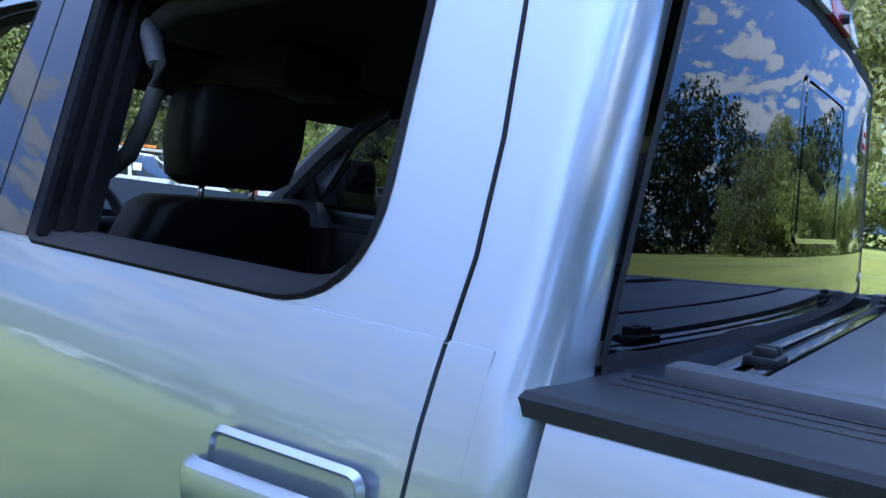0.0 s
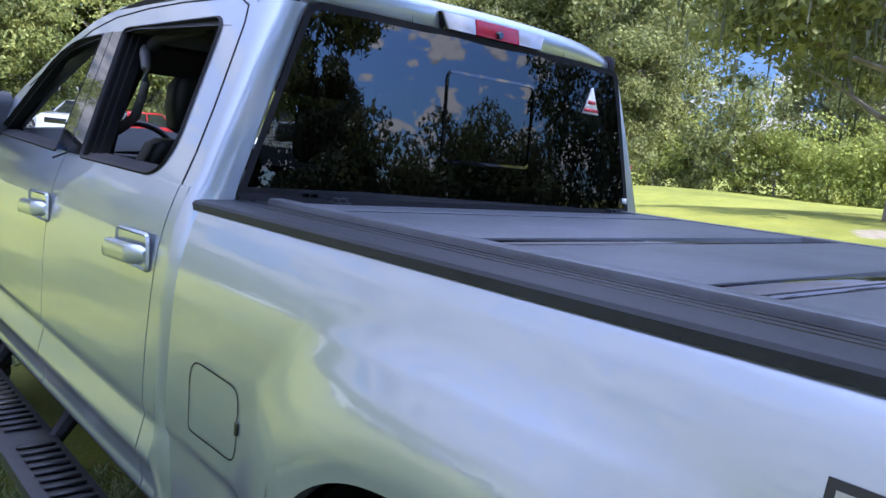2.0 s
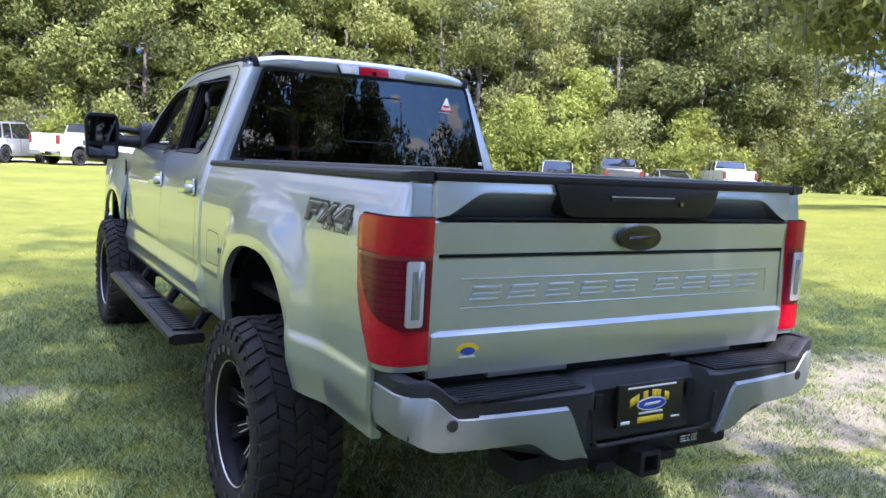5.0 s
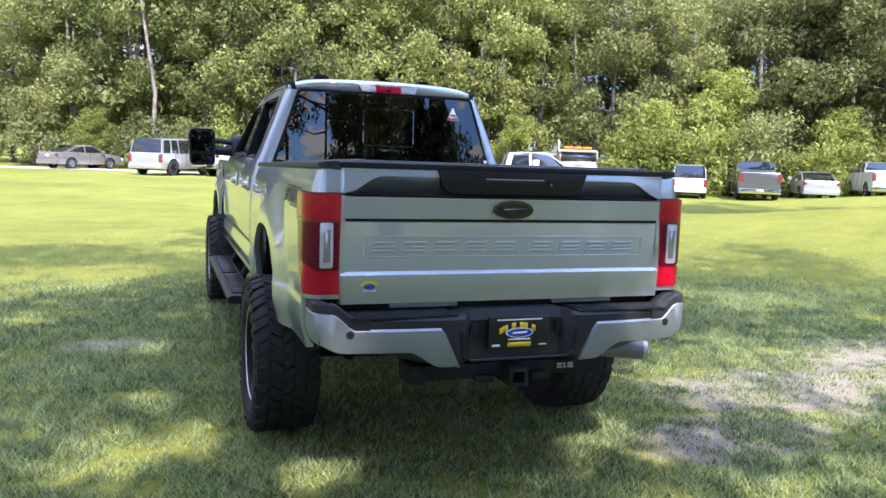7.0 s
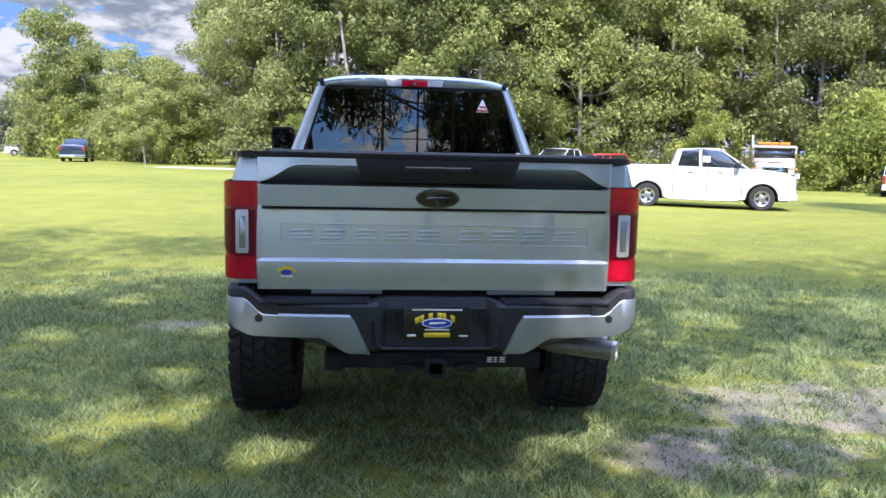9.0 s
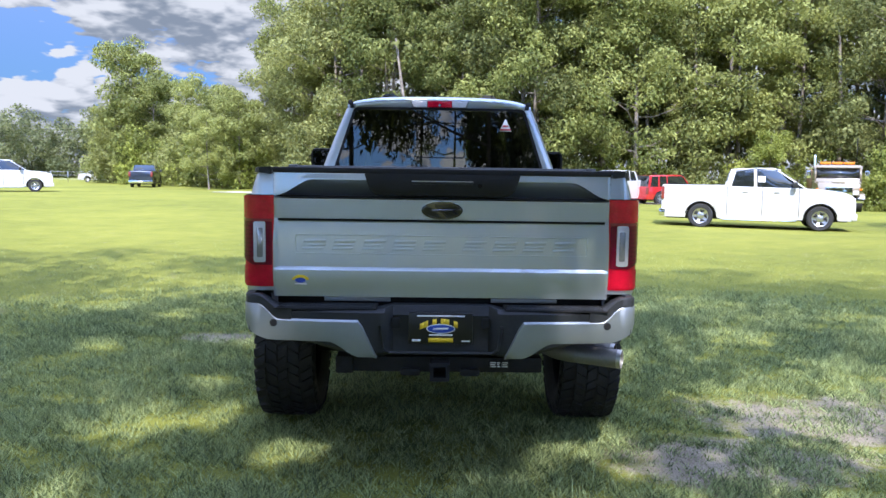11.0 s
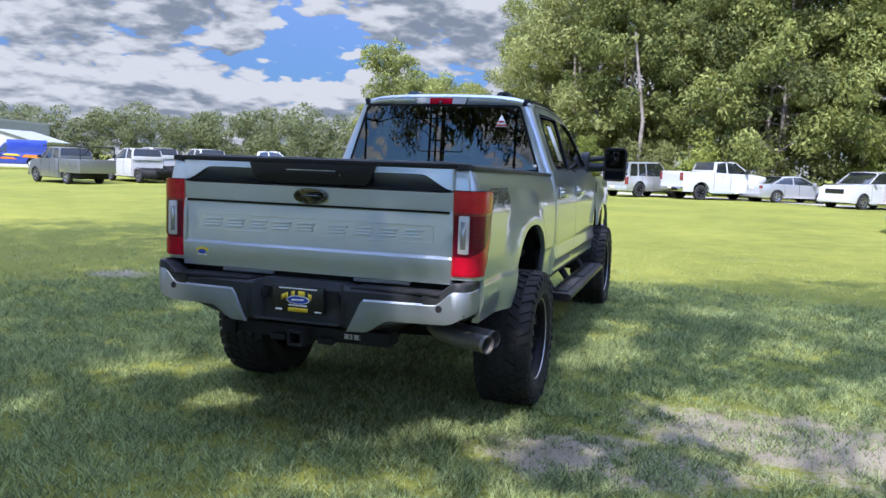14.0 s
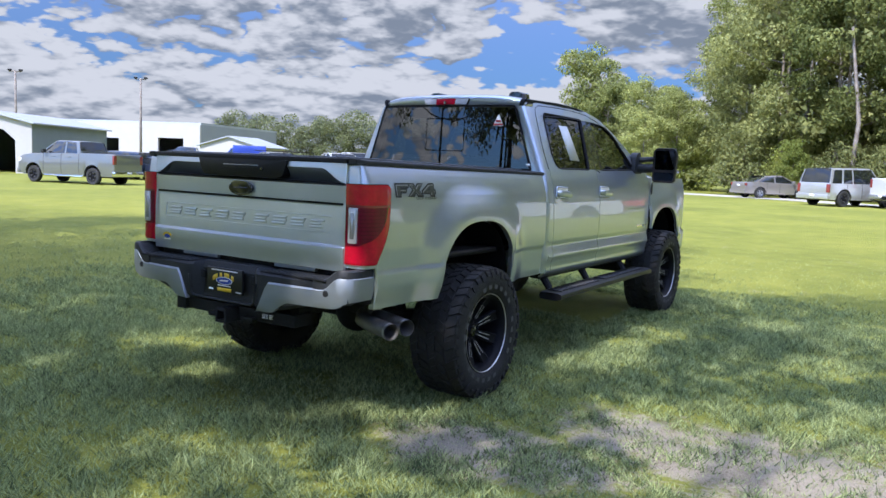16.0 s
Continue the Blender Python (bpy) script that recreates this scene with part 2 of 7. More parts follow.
BLUE_PRINT = mat("blue_print", (0.02, 0.06, 0.36), 0.35, vary=0.08)
PLATE_BLACK = mat("plate_black", (0.008, 0.008, 0.009), 0.3, vary=0.2)
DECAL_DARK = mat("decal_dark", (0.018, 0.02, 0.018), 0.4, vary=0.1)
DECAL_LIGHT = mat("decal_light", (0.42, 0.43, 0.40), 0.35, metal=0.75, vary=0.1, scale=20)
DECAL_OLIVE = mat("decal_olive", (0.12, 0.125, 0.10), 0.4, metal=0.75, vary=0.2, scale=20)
GLASS_DARK = glass_mat("privacy_glass", (0.75, 0.82, 0.85), 0.93)
GLASS_SIDE = glass_mat("side_privacy_glass", (0.75, 0.82, 0.85), 0.94)
GLASS_TINT = glass_mat("tinted_glass", (0.8, 0.86, 0.85), 0.87)
GLASS_CLEAR = glass_mat("clear_glass", (0.86, 0.92, 0.9), 0.12)
MIRROR = mat("mirror_glass", (0.035, 0.04, 0.05), 0.02, 1.0)

LEAF_A = leaf_mat("leaf_mid", (0.090, 0.108, 0.038), (0.39, 0.405, 0.145), thin=0.42)
LEAF_B = leaf_mat("leaf_bright", (0.100, 0.124, 0.038), (0.40, 0.425, 0.138), thin=0.42)
LEAF_C = leaf_mat("leaf_deep", (0.082, 0.102, 0.038), (0.365, 0.38, 0.145), thin=0.45)
# leaf tones lightened to put full sun into the colour
LEAF_LIT = leaf_mat("leaf_sunlit", (0.145, 0.175, 0.05), (0.54, 0.56, 0.19), thin=0.42)
LEAF_VINE = leaf_mat("leaf_vine", (0.13, 0.165, 0.034), (0.46, 0.50, 0.13), thin=0.45)
# leaf tones darkened, for the rear woods seen from their shaded side
LEAF_REAR = leaf_mat("leaf_shaded", (0.045, 0.06, 0.028), (0.13, 0.15, 0.065), thin=0.2)
LEAF_FAR = leaf_mat("leaf_far", (0.085, 0.105, 0.048), (0.25, 0.27, 0.125), thin=0.4)
MOSS = leaf_mat("hanging_moss", (0.07, 0.08, 0.05), (0.20, 0.21, 0.15), thin=0.3)
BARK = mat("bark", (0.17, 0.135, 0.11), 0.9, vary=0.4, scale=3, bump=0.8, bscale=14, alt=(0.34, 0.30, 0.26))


# ---- mesh tools ----
def link_mesh(name, me, material, parent=None, label="", smooth=True, m=None):
    if material is not None:
        me.materials.append(material)
    if smooth:
        me.polygons.foreach_set("use_smooth", [True] * len(me.polygons))
    ob = new(name, me)
    if parent is not None:
        ob.parent = parent
    if label:
        ob["label"] = label
    if m is not None:
        ob.matrix_basis = m
    return ob


def depth(ob):
    return 1 + (depth(ob.parent) if ob.parent else 0)


def part(name, bm, material, parent=None, label="", smooth=True, sharp=40, m=None, face=None):
    """Links a bmesh as one mesh object under a thing or a part."""
    bmesh.ops.recalc_face_normals(bm, faces=bm.faces)
    if face is not None:
        for f in bm.faces:
            f.normal_update()
            if f.normal.dot(Vector(face)) < 0:
                f.normal_flip()
    if smooth:
        lim = radians(sharp)
        for e in bm.edges:
            if len(e.link_faces) == 2 and e.calc_face_angle(0) > lim:
                e.smooth = False
    me = bpy.data.meshes.new(name)
    bm.to_mesh(me)
    bm.free()
    while parent is not None and depth(parent) > 2:
        parent = parent.parent
    return link_mesh(name, me, material, parent, label, smooth, m)


def thing(name, label, category, m=None, group="", kind=""):
    ob = tagged(new(name), label, category, group, kind)
    if m is not None:
        ob.matrix_basis = m
    return ob


def bm_box(bm, x0, x1, y0, y1, z0, z1, bev=0.0, seg=2):
    r = bmesh.ops.create_cube(bm, size=1.0)
    vs = r["verts"]
    for v in vs:
        v.co = Vector((x0 + (v.co.x + 0.5) * (x1 - x0), y0 + (v.co.y + 0.5) * (y1 - y0), z0 + (v.co.z + 0.5) * (z1 - z0)))
    if bev > 0:
        es = list({e for v in vs for e in v.link_edges})
        bmesh.ops.bevel(bm, geom=es, offset=bev, segments=seg, affect="EDGES", profile=0.6)
    return bm


def box(x0, x1, y0, y1, z0, z1, bev=0.0, seg=2):
    return bm_box(bmesh.new(), x0, x1, y0, y1, z0, z1, bev, seg)


def loft(loops, closed=True, caps=True, bm=None):
    """Skins a row of loops with the same number of points."""
    bm = bm or bmesh.new()
    rows = [[bm.verts.new(p) for p in lp] for lp in loops]
    n = len(rows[0])
    for a, b in zip(rows, rows[1:]):
        for i in range(n if closed else n - 1):
            j = (i + 1) % n
            try:
                bm.faces.new((a[i], a[j], b[j], b[i]))
            except ValueError:
                pass
    if caps and closed:
        for r in (rows[0], rows[-1]):
            try:
                bm.faces.new(r)
            except ValueError:
                pass
    return bm


def tube(points, radius, sides=10, bm=None, caps=True):
    """A round bar along points; radius a number or one a point."""
    pts = [Vector(p) for p in points]
    rad = radius if isinstance(radius, (list, tuple)) else [radius] * len(pts)
    loops = []
    up = Vector((0, 0, 1))
    for i, p in enumerate(pts):
        d = (pts[min(i + 1, len(pts) - 1)] - pts[max(i - 1, 0)]).normalized()
        u = up if abs(d.dot(up)) < 0.95 else Vector((0, 1, 0))
        a = d.cross(u).normalized()
        b = d.cross(a).normalized()
        loops.append([p + (a * math.cos(k * 2 * math.pi / sides) + b * math.sin(k * 2 * math.pi / sides)) * rad[i] for k in range(sides)])
    return loft(loops, True, caps, bm)


def lathe(profile, sides=48, bm=None, closed=False):
    """Turns (x, r) points about the x axis."""
    loops = []
    for k in range(sides):
        a = 2 * math.pi * k / sides
        loops.append([(x, r * math.cos(a), r * math.sin(a)) for x, r in profile])
    return loft(loops + [loops[0]], closed, False, bm)


def slab(outline, axis, d0, d1, bev=0.0, seg=2, bm=None):
    """A flat shape of the two other axes' points, thick along axis."""
    bm = bm or bmesh.new()
    put = {"x": lambda a, b, d: (d, a, b), "y": lambda a, b, d: (a, d, b), "z": lambda a, b, d: (a, b, d)}[axis]
    lo = [bm.verts.new(put(a, b, d0)) for a, b in outline]
    hi = [bm.verts.new(put(a, b, d1)) for a, b in outline]
    n = len(outline)
    f0, f1 = bm.faces.new(lo), bm.faces.new(hi)
    for i in range(n):
        bm.faces.new((lo[i], lo[(i + 1) % n], hi[(i + 1) % n], hi[i]))
    if bev > 0:
        es = [e for e in f1.edges] + [e for e in f0.edges]
        bmesh.ops.bevel(bm, geom=es, offset=bev, segments=seg, affect="EDGES", profile=0.6)
    return bm


def rounded(corners, r, seg=6):
    """Rounds the corners of an outline; r a number or one a corner."""
    out = []
    n = len(corners)
    rs = r if isinstance(r, (list, tuple)) else [r] * n
    for i in range(n):
        p, a, b = Vector(corners[i]), Vector(corners[i - 1]), Vector(corners[(i + 1) % n])
        k = min(rs[i], (a - p).length * 0.48, (b - p).length * 0.48)
        s, e = p + (a - p).normalized() * k, p + (b - p).normalized() * k
        for j in range(seg + 1):
            t = j / seg
            q = s.lerp(p, t).lerp(p.lerp(e, t), t)
            out.append((q.x, q.y))
    return out


def ring(outer, inner, put_outer, put_inner, bm=None):
    """A band between two outlines with the same number of points."""
    bm = bm or bmesh.new()
    a = [bm.verts.new(put_outer(p)) for p in outer]
    b = [bm.verts.new(put_inner(p)) for p in inner]
    n = len(a)
    for i in range(n):
        bm.faces.new((a[i], a[(i + 1) % n], b[(i + 1) % n], b[i]))
    return bm


def shrink(outline, d):
    """Moves an outline inward by d."""
    n = len(outline)
    area = sum(outline[i][0] * outline[(i + 1) % n][1] - outline[(i + 1) % n][0] * outline[i][1] for i in range(n))
    s = 1 if area > 0 else -1
    out = []
    for i in range(n):
        p, a, b = Vector(outline[i]), Vector(outline[i - 1]), Vector(outline[(i + 1) % n])
        t = (b - a)
        if t.length < 1e-6:
            t = Vector((1, 0))
        t.normalize()
        out.append((p.x - t.y * d * s, p.y + t.x * d * s))
    return out


def offset_poly(pts, d):
    """Move a polygon's sides outward by d, with mitred corners."""
    n = len(pts)
    area = sum(pts[i][0] * pts[(i + 1) % n][1] - pts[(i + 1) % n][0] * pts[i][1] for i in range(n))
    k = 1 if area > 0 else -1
    out = []
    for i in range(n):
        a, b, c = Vector(pts[i - 1]), Vector(pts[i]), Vector(pts[(i + 1) % n])
        e, f = (b - a).normalized(), (c - b).normalized()
        n1, n2 = Vector((e.y, -e.x)) * k, Vector((f.y, -f.x)) * k
        m = (n1 + n2)
        m = m / max(0.35, m.dot(n1))
        out.append(tuple(b + m * d))
    return out


def sstep(a, b, v):
    t = max(0.0, min(1.0, (v - a) / (b - a)))
    return t * t * (3 - 2 * t)


def curve_at(pts, v):
    """Smooth reading of a table of (v, value)."""
    if v <= pts[0][0]:
        return pts[0][1]
    for (a, x), (b, y) in zip(pts, pts[1:]):
        if v <= b:
            return x + (y - x) * (v - a) / (b - a)
    return pts[-1][1]


# ---- ground ----
def ground_z(x, y):
    r = math.hypot(x, y)
    h = 0.055 * sstep(1.4, 5.0, y) * (1 - sstep(4, 12, abs(x)))
    h += 0.22 * sstep(12, 35, r) * (1 - 0.8 * sstep(5, 25, x)) * (1 - sstep(-20, -30, x) * sstep(40, 30, y))
    h -= 0.15 * sstep(-24, -36, x) * sstep(40, 28, y)
    h += 1.0 * sstep(4.5, 18, x) * sstep(20, 9, y) if y < 20 else 0.0
    h += 0.75 * sstep(24, 36, x) * sstep(34, 24, y) * (1 - sstep(20, 9, y))
    return h + 0.012 * noise.noise((x * 0.5, y * 0.5, 0.3))


def ground_material():
    """Mown lawn with worn sandy patches."""
    m = bpy.data.materials.new("lawn")
    m.use_nodes = True
    n, l = m.node_tree.nodes, m.node_tree.links
    p = n["Principled BSDF"]
    p.inputs["Roughness"].default_value, p.inputs["Specular IOR Level"].default_value = 0.85, 0.15
    tc = n.new("ShaderNodeTexCoord")
    def nz(scale, det=4.0, ro=0.6):
        t = N(n, "ShaderNodeTexNoise", Scale=scale, Detail=det, Roughness=ro)
        l.new(tc.outputs["Object"], t.inputs["Vector"])
        return t.outputs["Fac"]
    big, mid, fine = nz(0.16, 5.0), nz(1.6, 5.0), nz(38.0, 5.0, 0.75)
    f = M(n, l, "ADD", M(n, l, "MULTIPLY", big, 0.50), M(n, l, "ADD", M(n, l, "MULTIPLY", mid, 0.3), M(n, l, "MULTIPLY", fine, 0.5)))
    ramp = n.new("ShaderNodeValToRGB")
    e = ramp.color_ramp.elements
    e[0].position, e[0].color = 0.47, (0.102, 0.121, 0.027, 1)
    e[1].position, e[1].color = 0.80, (0.285, 0.286, 0.054, 1)
    ramp.color_ramp.elements.new(0.63).color = (0.196, 0.211, 0.038, 1)
    l.new(f, ramp.inputs["Fac"])
    # sandy wear: a large patch to the right of the truck's tail and small ones about
    sep = n.new("ShaderNodeSeparateXYZ")
    l.new(tc.outputs["Object"], sep.inputs[0])
    def blob(cx, cy, rx, ry):
        dx = M(n, l, "MULTIPLY", M(n, l, "SUBTRACT", sep.outputs[0], cx), 1 / rx)
        dy = M(n, l, "MULTIPLY", M(n, l, "SUBTRACT", sep.outputs[1], cy), 1 / ry)
        return M(n, l, "SUBTRACT", 1.0, M(n, l, "ADD", M(n, l, "MULTIPLY", dx, dx), M(n, l, "MULTIPLY", dy, dy)), clamp=True)
    w = None
    for cx, cy, rx, ry in SAND:
        b = blob(cx, cy, rx, ry)
        w = b if w is None else M(n, l, "MAXIMUM", w, b)
    patch = nz(1.1, 6.0, 0.65)
    w = M(n, l, "ADD", M(n, l, "MULTIPLY", w, 0.31), M(n, l, "ADD", M(n, l, "MULTIPLY", patch, 0.44), M(n, l, "MULTIPLY_ADD", nz(24.0, 4.0, 0.7), 0.40, M(n, l, "MULTIPLY", nz(4.0, 6.0, 0.75), 0.64))))
    sandf = n.new("ShaderNodeMapRange")
    sandf.interpolation_type = "SMOOTHSTEP"
    sandf.inputs["From Min"].default_value, sandf.inputs["From Max"].default_value = 0.87, 1.06
    l.new(M(n, l, "ADD", w, M(n, l, "MULTIPLY", fine, 0.10)), sandf.inputs["Value"])
    sr = n.new("ShaderNodeValToRGB")
    sr.color_ramp.elements[0].position, sr.color_ramp.elements[0].color = 0.36, (0.19, 0.160, 0.115, 1)
    sr.color_ramp.elements[1].position, sr.color_ramp.elements[1].color = 0.66, (0.44, 0.385, 0.30, 1)
    l.new(M(n, l, "ADD", M(n, l, "MULTIPLY", mid, 0.4), M(n, l, "MULTIPLY", nz(90.0, 5.0, 0.8), 0.6)), sr.inputs["Fac"])
    mix = n.new("ShaderNodeMix")
    mix.data_type = "RGBA"
    l.new(sandf.outputs[0], mix.inputs[0])
    l.new(ramp.outputs["Color"], mix.inputs[6])
    l.new(sr.outputs["Color"], mix.inputs[7])
    l.new(mix.outputs[2], p.inputs["Base Color"])
    b = N(n, "ShaderNodeBump", Strength=0.7, Distance=0.04)
    l.new(fine, b.inputs["Height"])
    l.new(b.outputs["Normal"], p.inputs["Normal"])
    return m


SAND = ((2.9, 1.1, 1.6, 0.85), (1.7, 0.35, 1.1, 0.6), (4.6, 1.6, 1.7, 1.1), (-2.0, 3.4, 0.55, 0.3), (-5.1, 4.5, 0.6, 0.45), (15.4, 6.4, 1.1, 0.8))


def build_ground():
    """One sheet, fine near the truck, that reaches the horizon."""
    def steps(lo, hi):
        out, v, d = [0.0], 0.0, 0.35
        while v < hi:
            v += d
            d *= 1.09 if v > 6 else 1.0
            out.append(v)
        return out
    s = steps(0, 1800)
    ax = sorted({-v for v in s} | set(s))
    n = len(ax)
    verts = [(x, y, ground_z(x, y)) for y in ax for x in ax]
    faces = [(j * n + i, j * n + i + 1, (j + 1) * n + i + 1, (j + 1) * n + i) for j in range(n - 1) for i in range(n - 1)]
    me = bpy.data.meshes.new("ground")
    me.from_pydata(verts, [], faces)
    ob = link_mesh("ground", me, ground_material())
    return tagged(ob, "mown green lawn with worn sandy patches and shade", "lawn", kind="structure")


build_ground()


def build_track():
    """Pale sandy drive along the foot of the woods."""
    pts = [(-15, 52.5), (-8, 50.0), (0, 45.5), (8, 43), (13, 41.3), (17, 40.5)]
    sm = []
    for i in range(len(pts) - 1):
        p0, p1, p2, p3 = (Vector(pts[max(0, min(len(pts) - 1, k))]) for k in (i - 1, i, i + 1, i + 2))
        for k in range(10):
            t = k / 10
            sm.append(0.5 * (2 * p1 + (p2 - p0) * t + (2 * p0 - 5 * p1 + 4 * p2 - p3) * t * t + (3 * p1 - p0 - 3 * p2 + p3) * t ** 3))
    loops = []
    for i, p in enumerate(sm):
        d = (sm[min(i + 1, len(sm) - 1)] - sm[max(i - 1, 0)]).normalized()
        nrm = Vector((-d.y, d.x))
        row = []
        for k in range(5):
            q = p + nrm * ((k - 2) * 0.9 + 0.25 * noise.noise((i * 0.7, k * 3.1, 2.0)))
            row.append((q.x, q.y, ground_z(q.x, q.y) + 0.02))
        loops.append(row)
    bm = loft(loops, False, False)
    m = mat("sandy_drive", (0.42, 0.39, 0.32), 0.9, vary=0.3, scale=0.8, bump=0.5, bscale=8, alt=(0.52, 0.49, 0.42))
    ob = part("drive", bm, m)
    return tagged(ob, "pale sandy drive along the edge of the woods", "road", kind="structure")


build_track()


# ---- trees ----
def leaf_cloud(rng, centres, radii, count, size, flat=0.75, shell=0.7, droop=0.0):
    """Pointed leaves scattered near the skins of clumps. Returns their corners."""
    k = rng.choice(len(centres), count, p=(radii ** 2) / np.sum(radii ** 2))
    d = rng.normal(size=(count, 3))
    d /= np.linalg.norm(d, axis=1, keepdims=True)
    rad = radii[k, None] * (shell + (1 - shell) * rng.random((count, 1)) ** 0.6) * (0.82 + 0.36 * rng.random((count, 1)))
    off = d * rad
    off[:, 2] *= flat
    c = centres[k] + off
    nrm = d + rng.normal(size=(count, 3)) * 0.75
    nrm[:, 2] += 0.4
    nrm /= np.linalg.norm(nrm, axis=1, keepdims=True)
    a = np.cross(nrm, rng.normal(size=(count, 3)))
    a /= np.linalg.norm(a, axis=1, keepdims=True)
    b = np.cross(nrm, a)
    s = size * (0.55 + 0.9 * rng.random((count, 1)))
    a, b = a * s * 0.5, b * s * (0.28 + 0.2 * rng.random((count, 1)))
    tip = a * 1.0 - np.array([0, 0, droop]) * s
    return np.stack([c - a, c + b * 1.25, c + tip], 1).reshape(-1, 3)


def leaves_mesh(name, v, k=3):
    """One mesh of loose faces with k corners each."""
    n = len(v) // k
    me = bpy.data.meshes.new(name)
    me.vertices.add(len(v))
    me.vertices.foreach_set("co", v.astype(np.float32).ravel())
    me.loops.add(n * k)
    me.polygons.add(n)
    me.loops.foreach_set("vertex_index", np.arange(n * k, dtype=np.int32))
    me.polygons.foreach_set("loop_start", np.arange(0, n * k, k, dtype=np.int32))
    me.polygons.foreach_set("loop_total", np.full(n, k, dtype=np.int32))
    me.update()
    me.validate()
    return me


def limbs(rng, base, top, r0, n_limbs, spread, low=0.35, lean=0.3):
    """A tapered trunk and limbs. Returns the mesh and the limbs' ends."""
    bm = bmesh.new()
    h = top - base[2]
    trunk = []
    bend = rng.normal(size=2) * lean
    for i in range(9):
        t = i / 8
        trunk.append((base[0] + bend[0] * math.sin(t * 2.2) * 0.6, base[1] + bend[1] * math.sin(t * 2.6) * 0.6, base[2] - 0.15 + (h * 0.86 + 0.15) * t))
    tube(trunk, [r0 * (1.5 if i == 0 else 1.1 if i == 1 else 1.0) * (1 - 0.85 * (i / 8)) for i in range(9)], 10, bm)
    ends = [Vector(trunk[-1])]
    for j in range(n_limbs):
        t = low + (0.92 - low) * (j + rng.random()) / n_limbs
        i = t * 8
        p = Vector(trunk[int(i)]).lerp(Vector(trunk[min(8, int(i) + 1)]), i - int(i))
        ang = j * 2.4 + rng.random() * 0.8
        ln = spread * (0.6 + 0.5 * rng.random()) * (1.05 - 0.65 * max(0, t - 0.35))
        rise = ln * (0.15 + 0.5 * rng.random()) * (0.4 + t)
        pts = [p + Vector((math.cos(ang + 0.15 * math.sin(k)), math.sin(ang + 0.15 * math.sin(k)), 0)) * ln * k / 4 + Vector((0, 0, rise * (k / 4) ** 1.4 + 0.1 * rng.normal())) for k in range(5)]
        pts[0] = p
        rr = r0 * 0.42 * (1 - 0.6 * t)
        tube(pts, [rr * (1 - 0.8 * k / 4) for k in range(5)], 6, bm)
        ends.append(pts[-1])
        ends.append(pts[3])
        # a side twig
        q = pts[2] + Vector((math.cos(ang + 1.1), math.sin(ang + 1.1), 0.5)) * ln * 0.35
        tube([pts[2], pts[2].lerp(q, 0.5) + Vector((0, 0, 0.1)), q], [rr * 0.4, rr * 0.25, rr * 0.1], 5, bm)
        ends.append(q)
    return bm, ends


TREES = {}
# small gaps in the shade crowns, by the sun flecks under them (x, y, radius)
FLECKS = ((-1.88, 0.95, 0.26), (-1.45, 1.15, 0.24), (-1.95, 1.35, 0.16), (-0.85, 0.46, 0.26), (-1.76, 1.95, 0.22), (-1.7, 3.28, 0.2), (0.95, 0.65, 0.30), (2.6, 1.45, 0.75), (3.5, 1.6, 0.9), (2.75, 0.85, 0.5), (4.3, 1.2, 0.6), (0.0, -0.8, 0.3),
          (1.25, 2.5, 0.30), (1.5, 2.95, 0.34), (1.25, 3.5, 0.36), (1.4, 4.1, 0.36), (2.36, 5.3, 0.4), (2.95, 3.7, 0.34), (0.13, -0.66, 0.26), (1.37, -0.44, 0.22), (-1.9, -0.12, 0.2),
          (-3.04, 3.12, 0.22), (-2.8, 4.56, 0.34), (-3.7, 5.0, 0.34), (-4.0, 1.54, 0.28), (3.4, 2.6, 0.25))


def open_gaps(v, rng, x, y, turn):
    """Drop the leaves that close the gaps, for a tree standing at (x, y)."""
    c = v.reshape(-1, 3, 3).mean(1)
    a = radians(turn)
    wx, wy = c[:, 0] * math.cos(a) - c[:, 1] * math.sin(a) + x, c[:, 0] * math.sin(a) + c[:, 1] * math.cos(a) + y
    run = 1 / math.tan(SUN_EL)
    gx, gy = wx - math.sin(SUN_AZ) * run * c[:, 2], wy - math.cos(SUN_AZ) * run * c[:, 2]
    keep = np.ones(len(c), bool)
    for fx, fy, r in FLECKS:
        keep &= np.hypot(gx - fx, (gy - fy) * 0.8) > r * (0.65 + 0.7 * rng.random(len(c)))
    return v.reshape(-1, 3, 3)[keep].reshape(-1, 3)


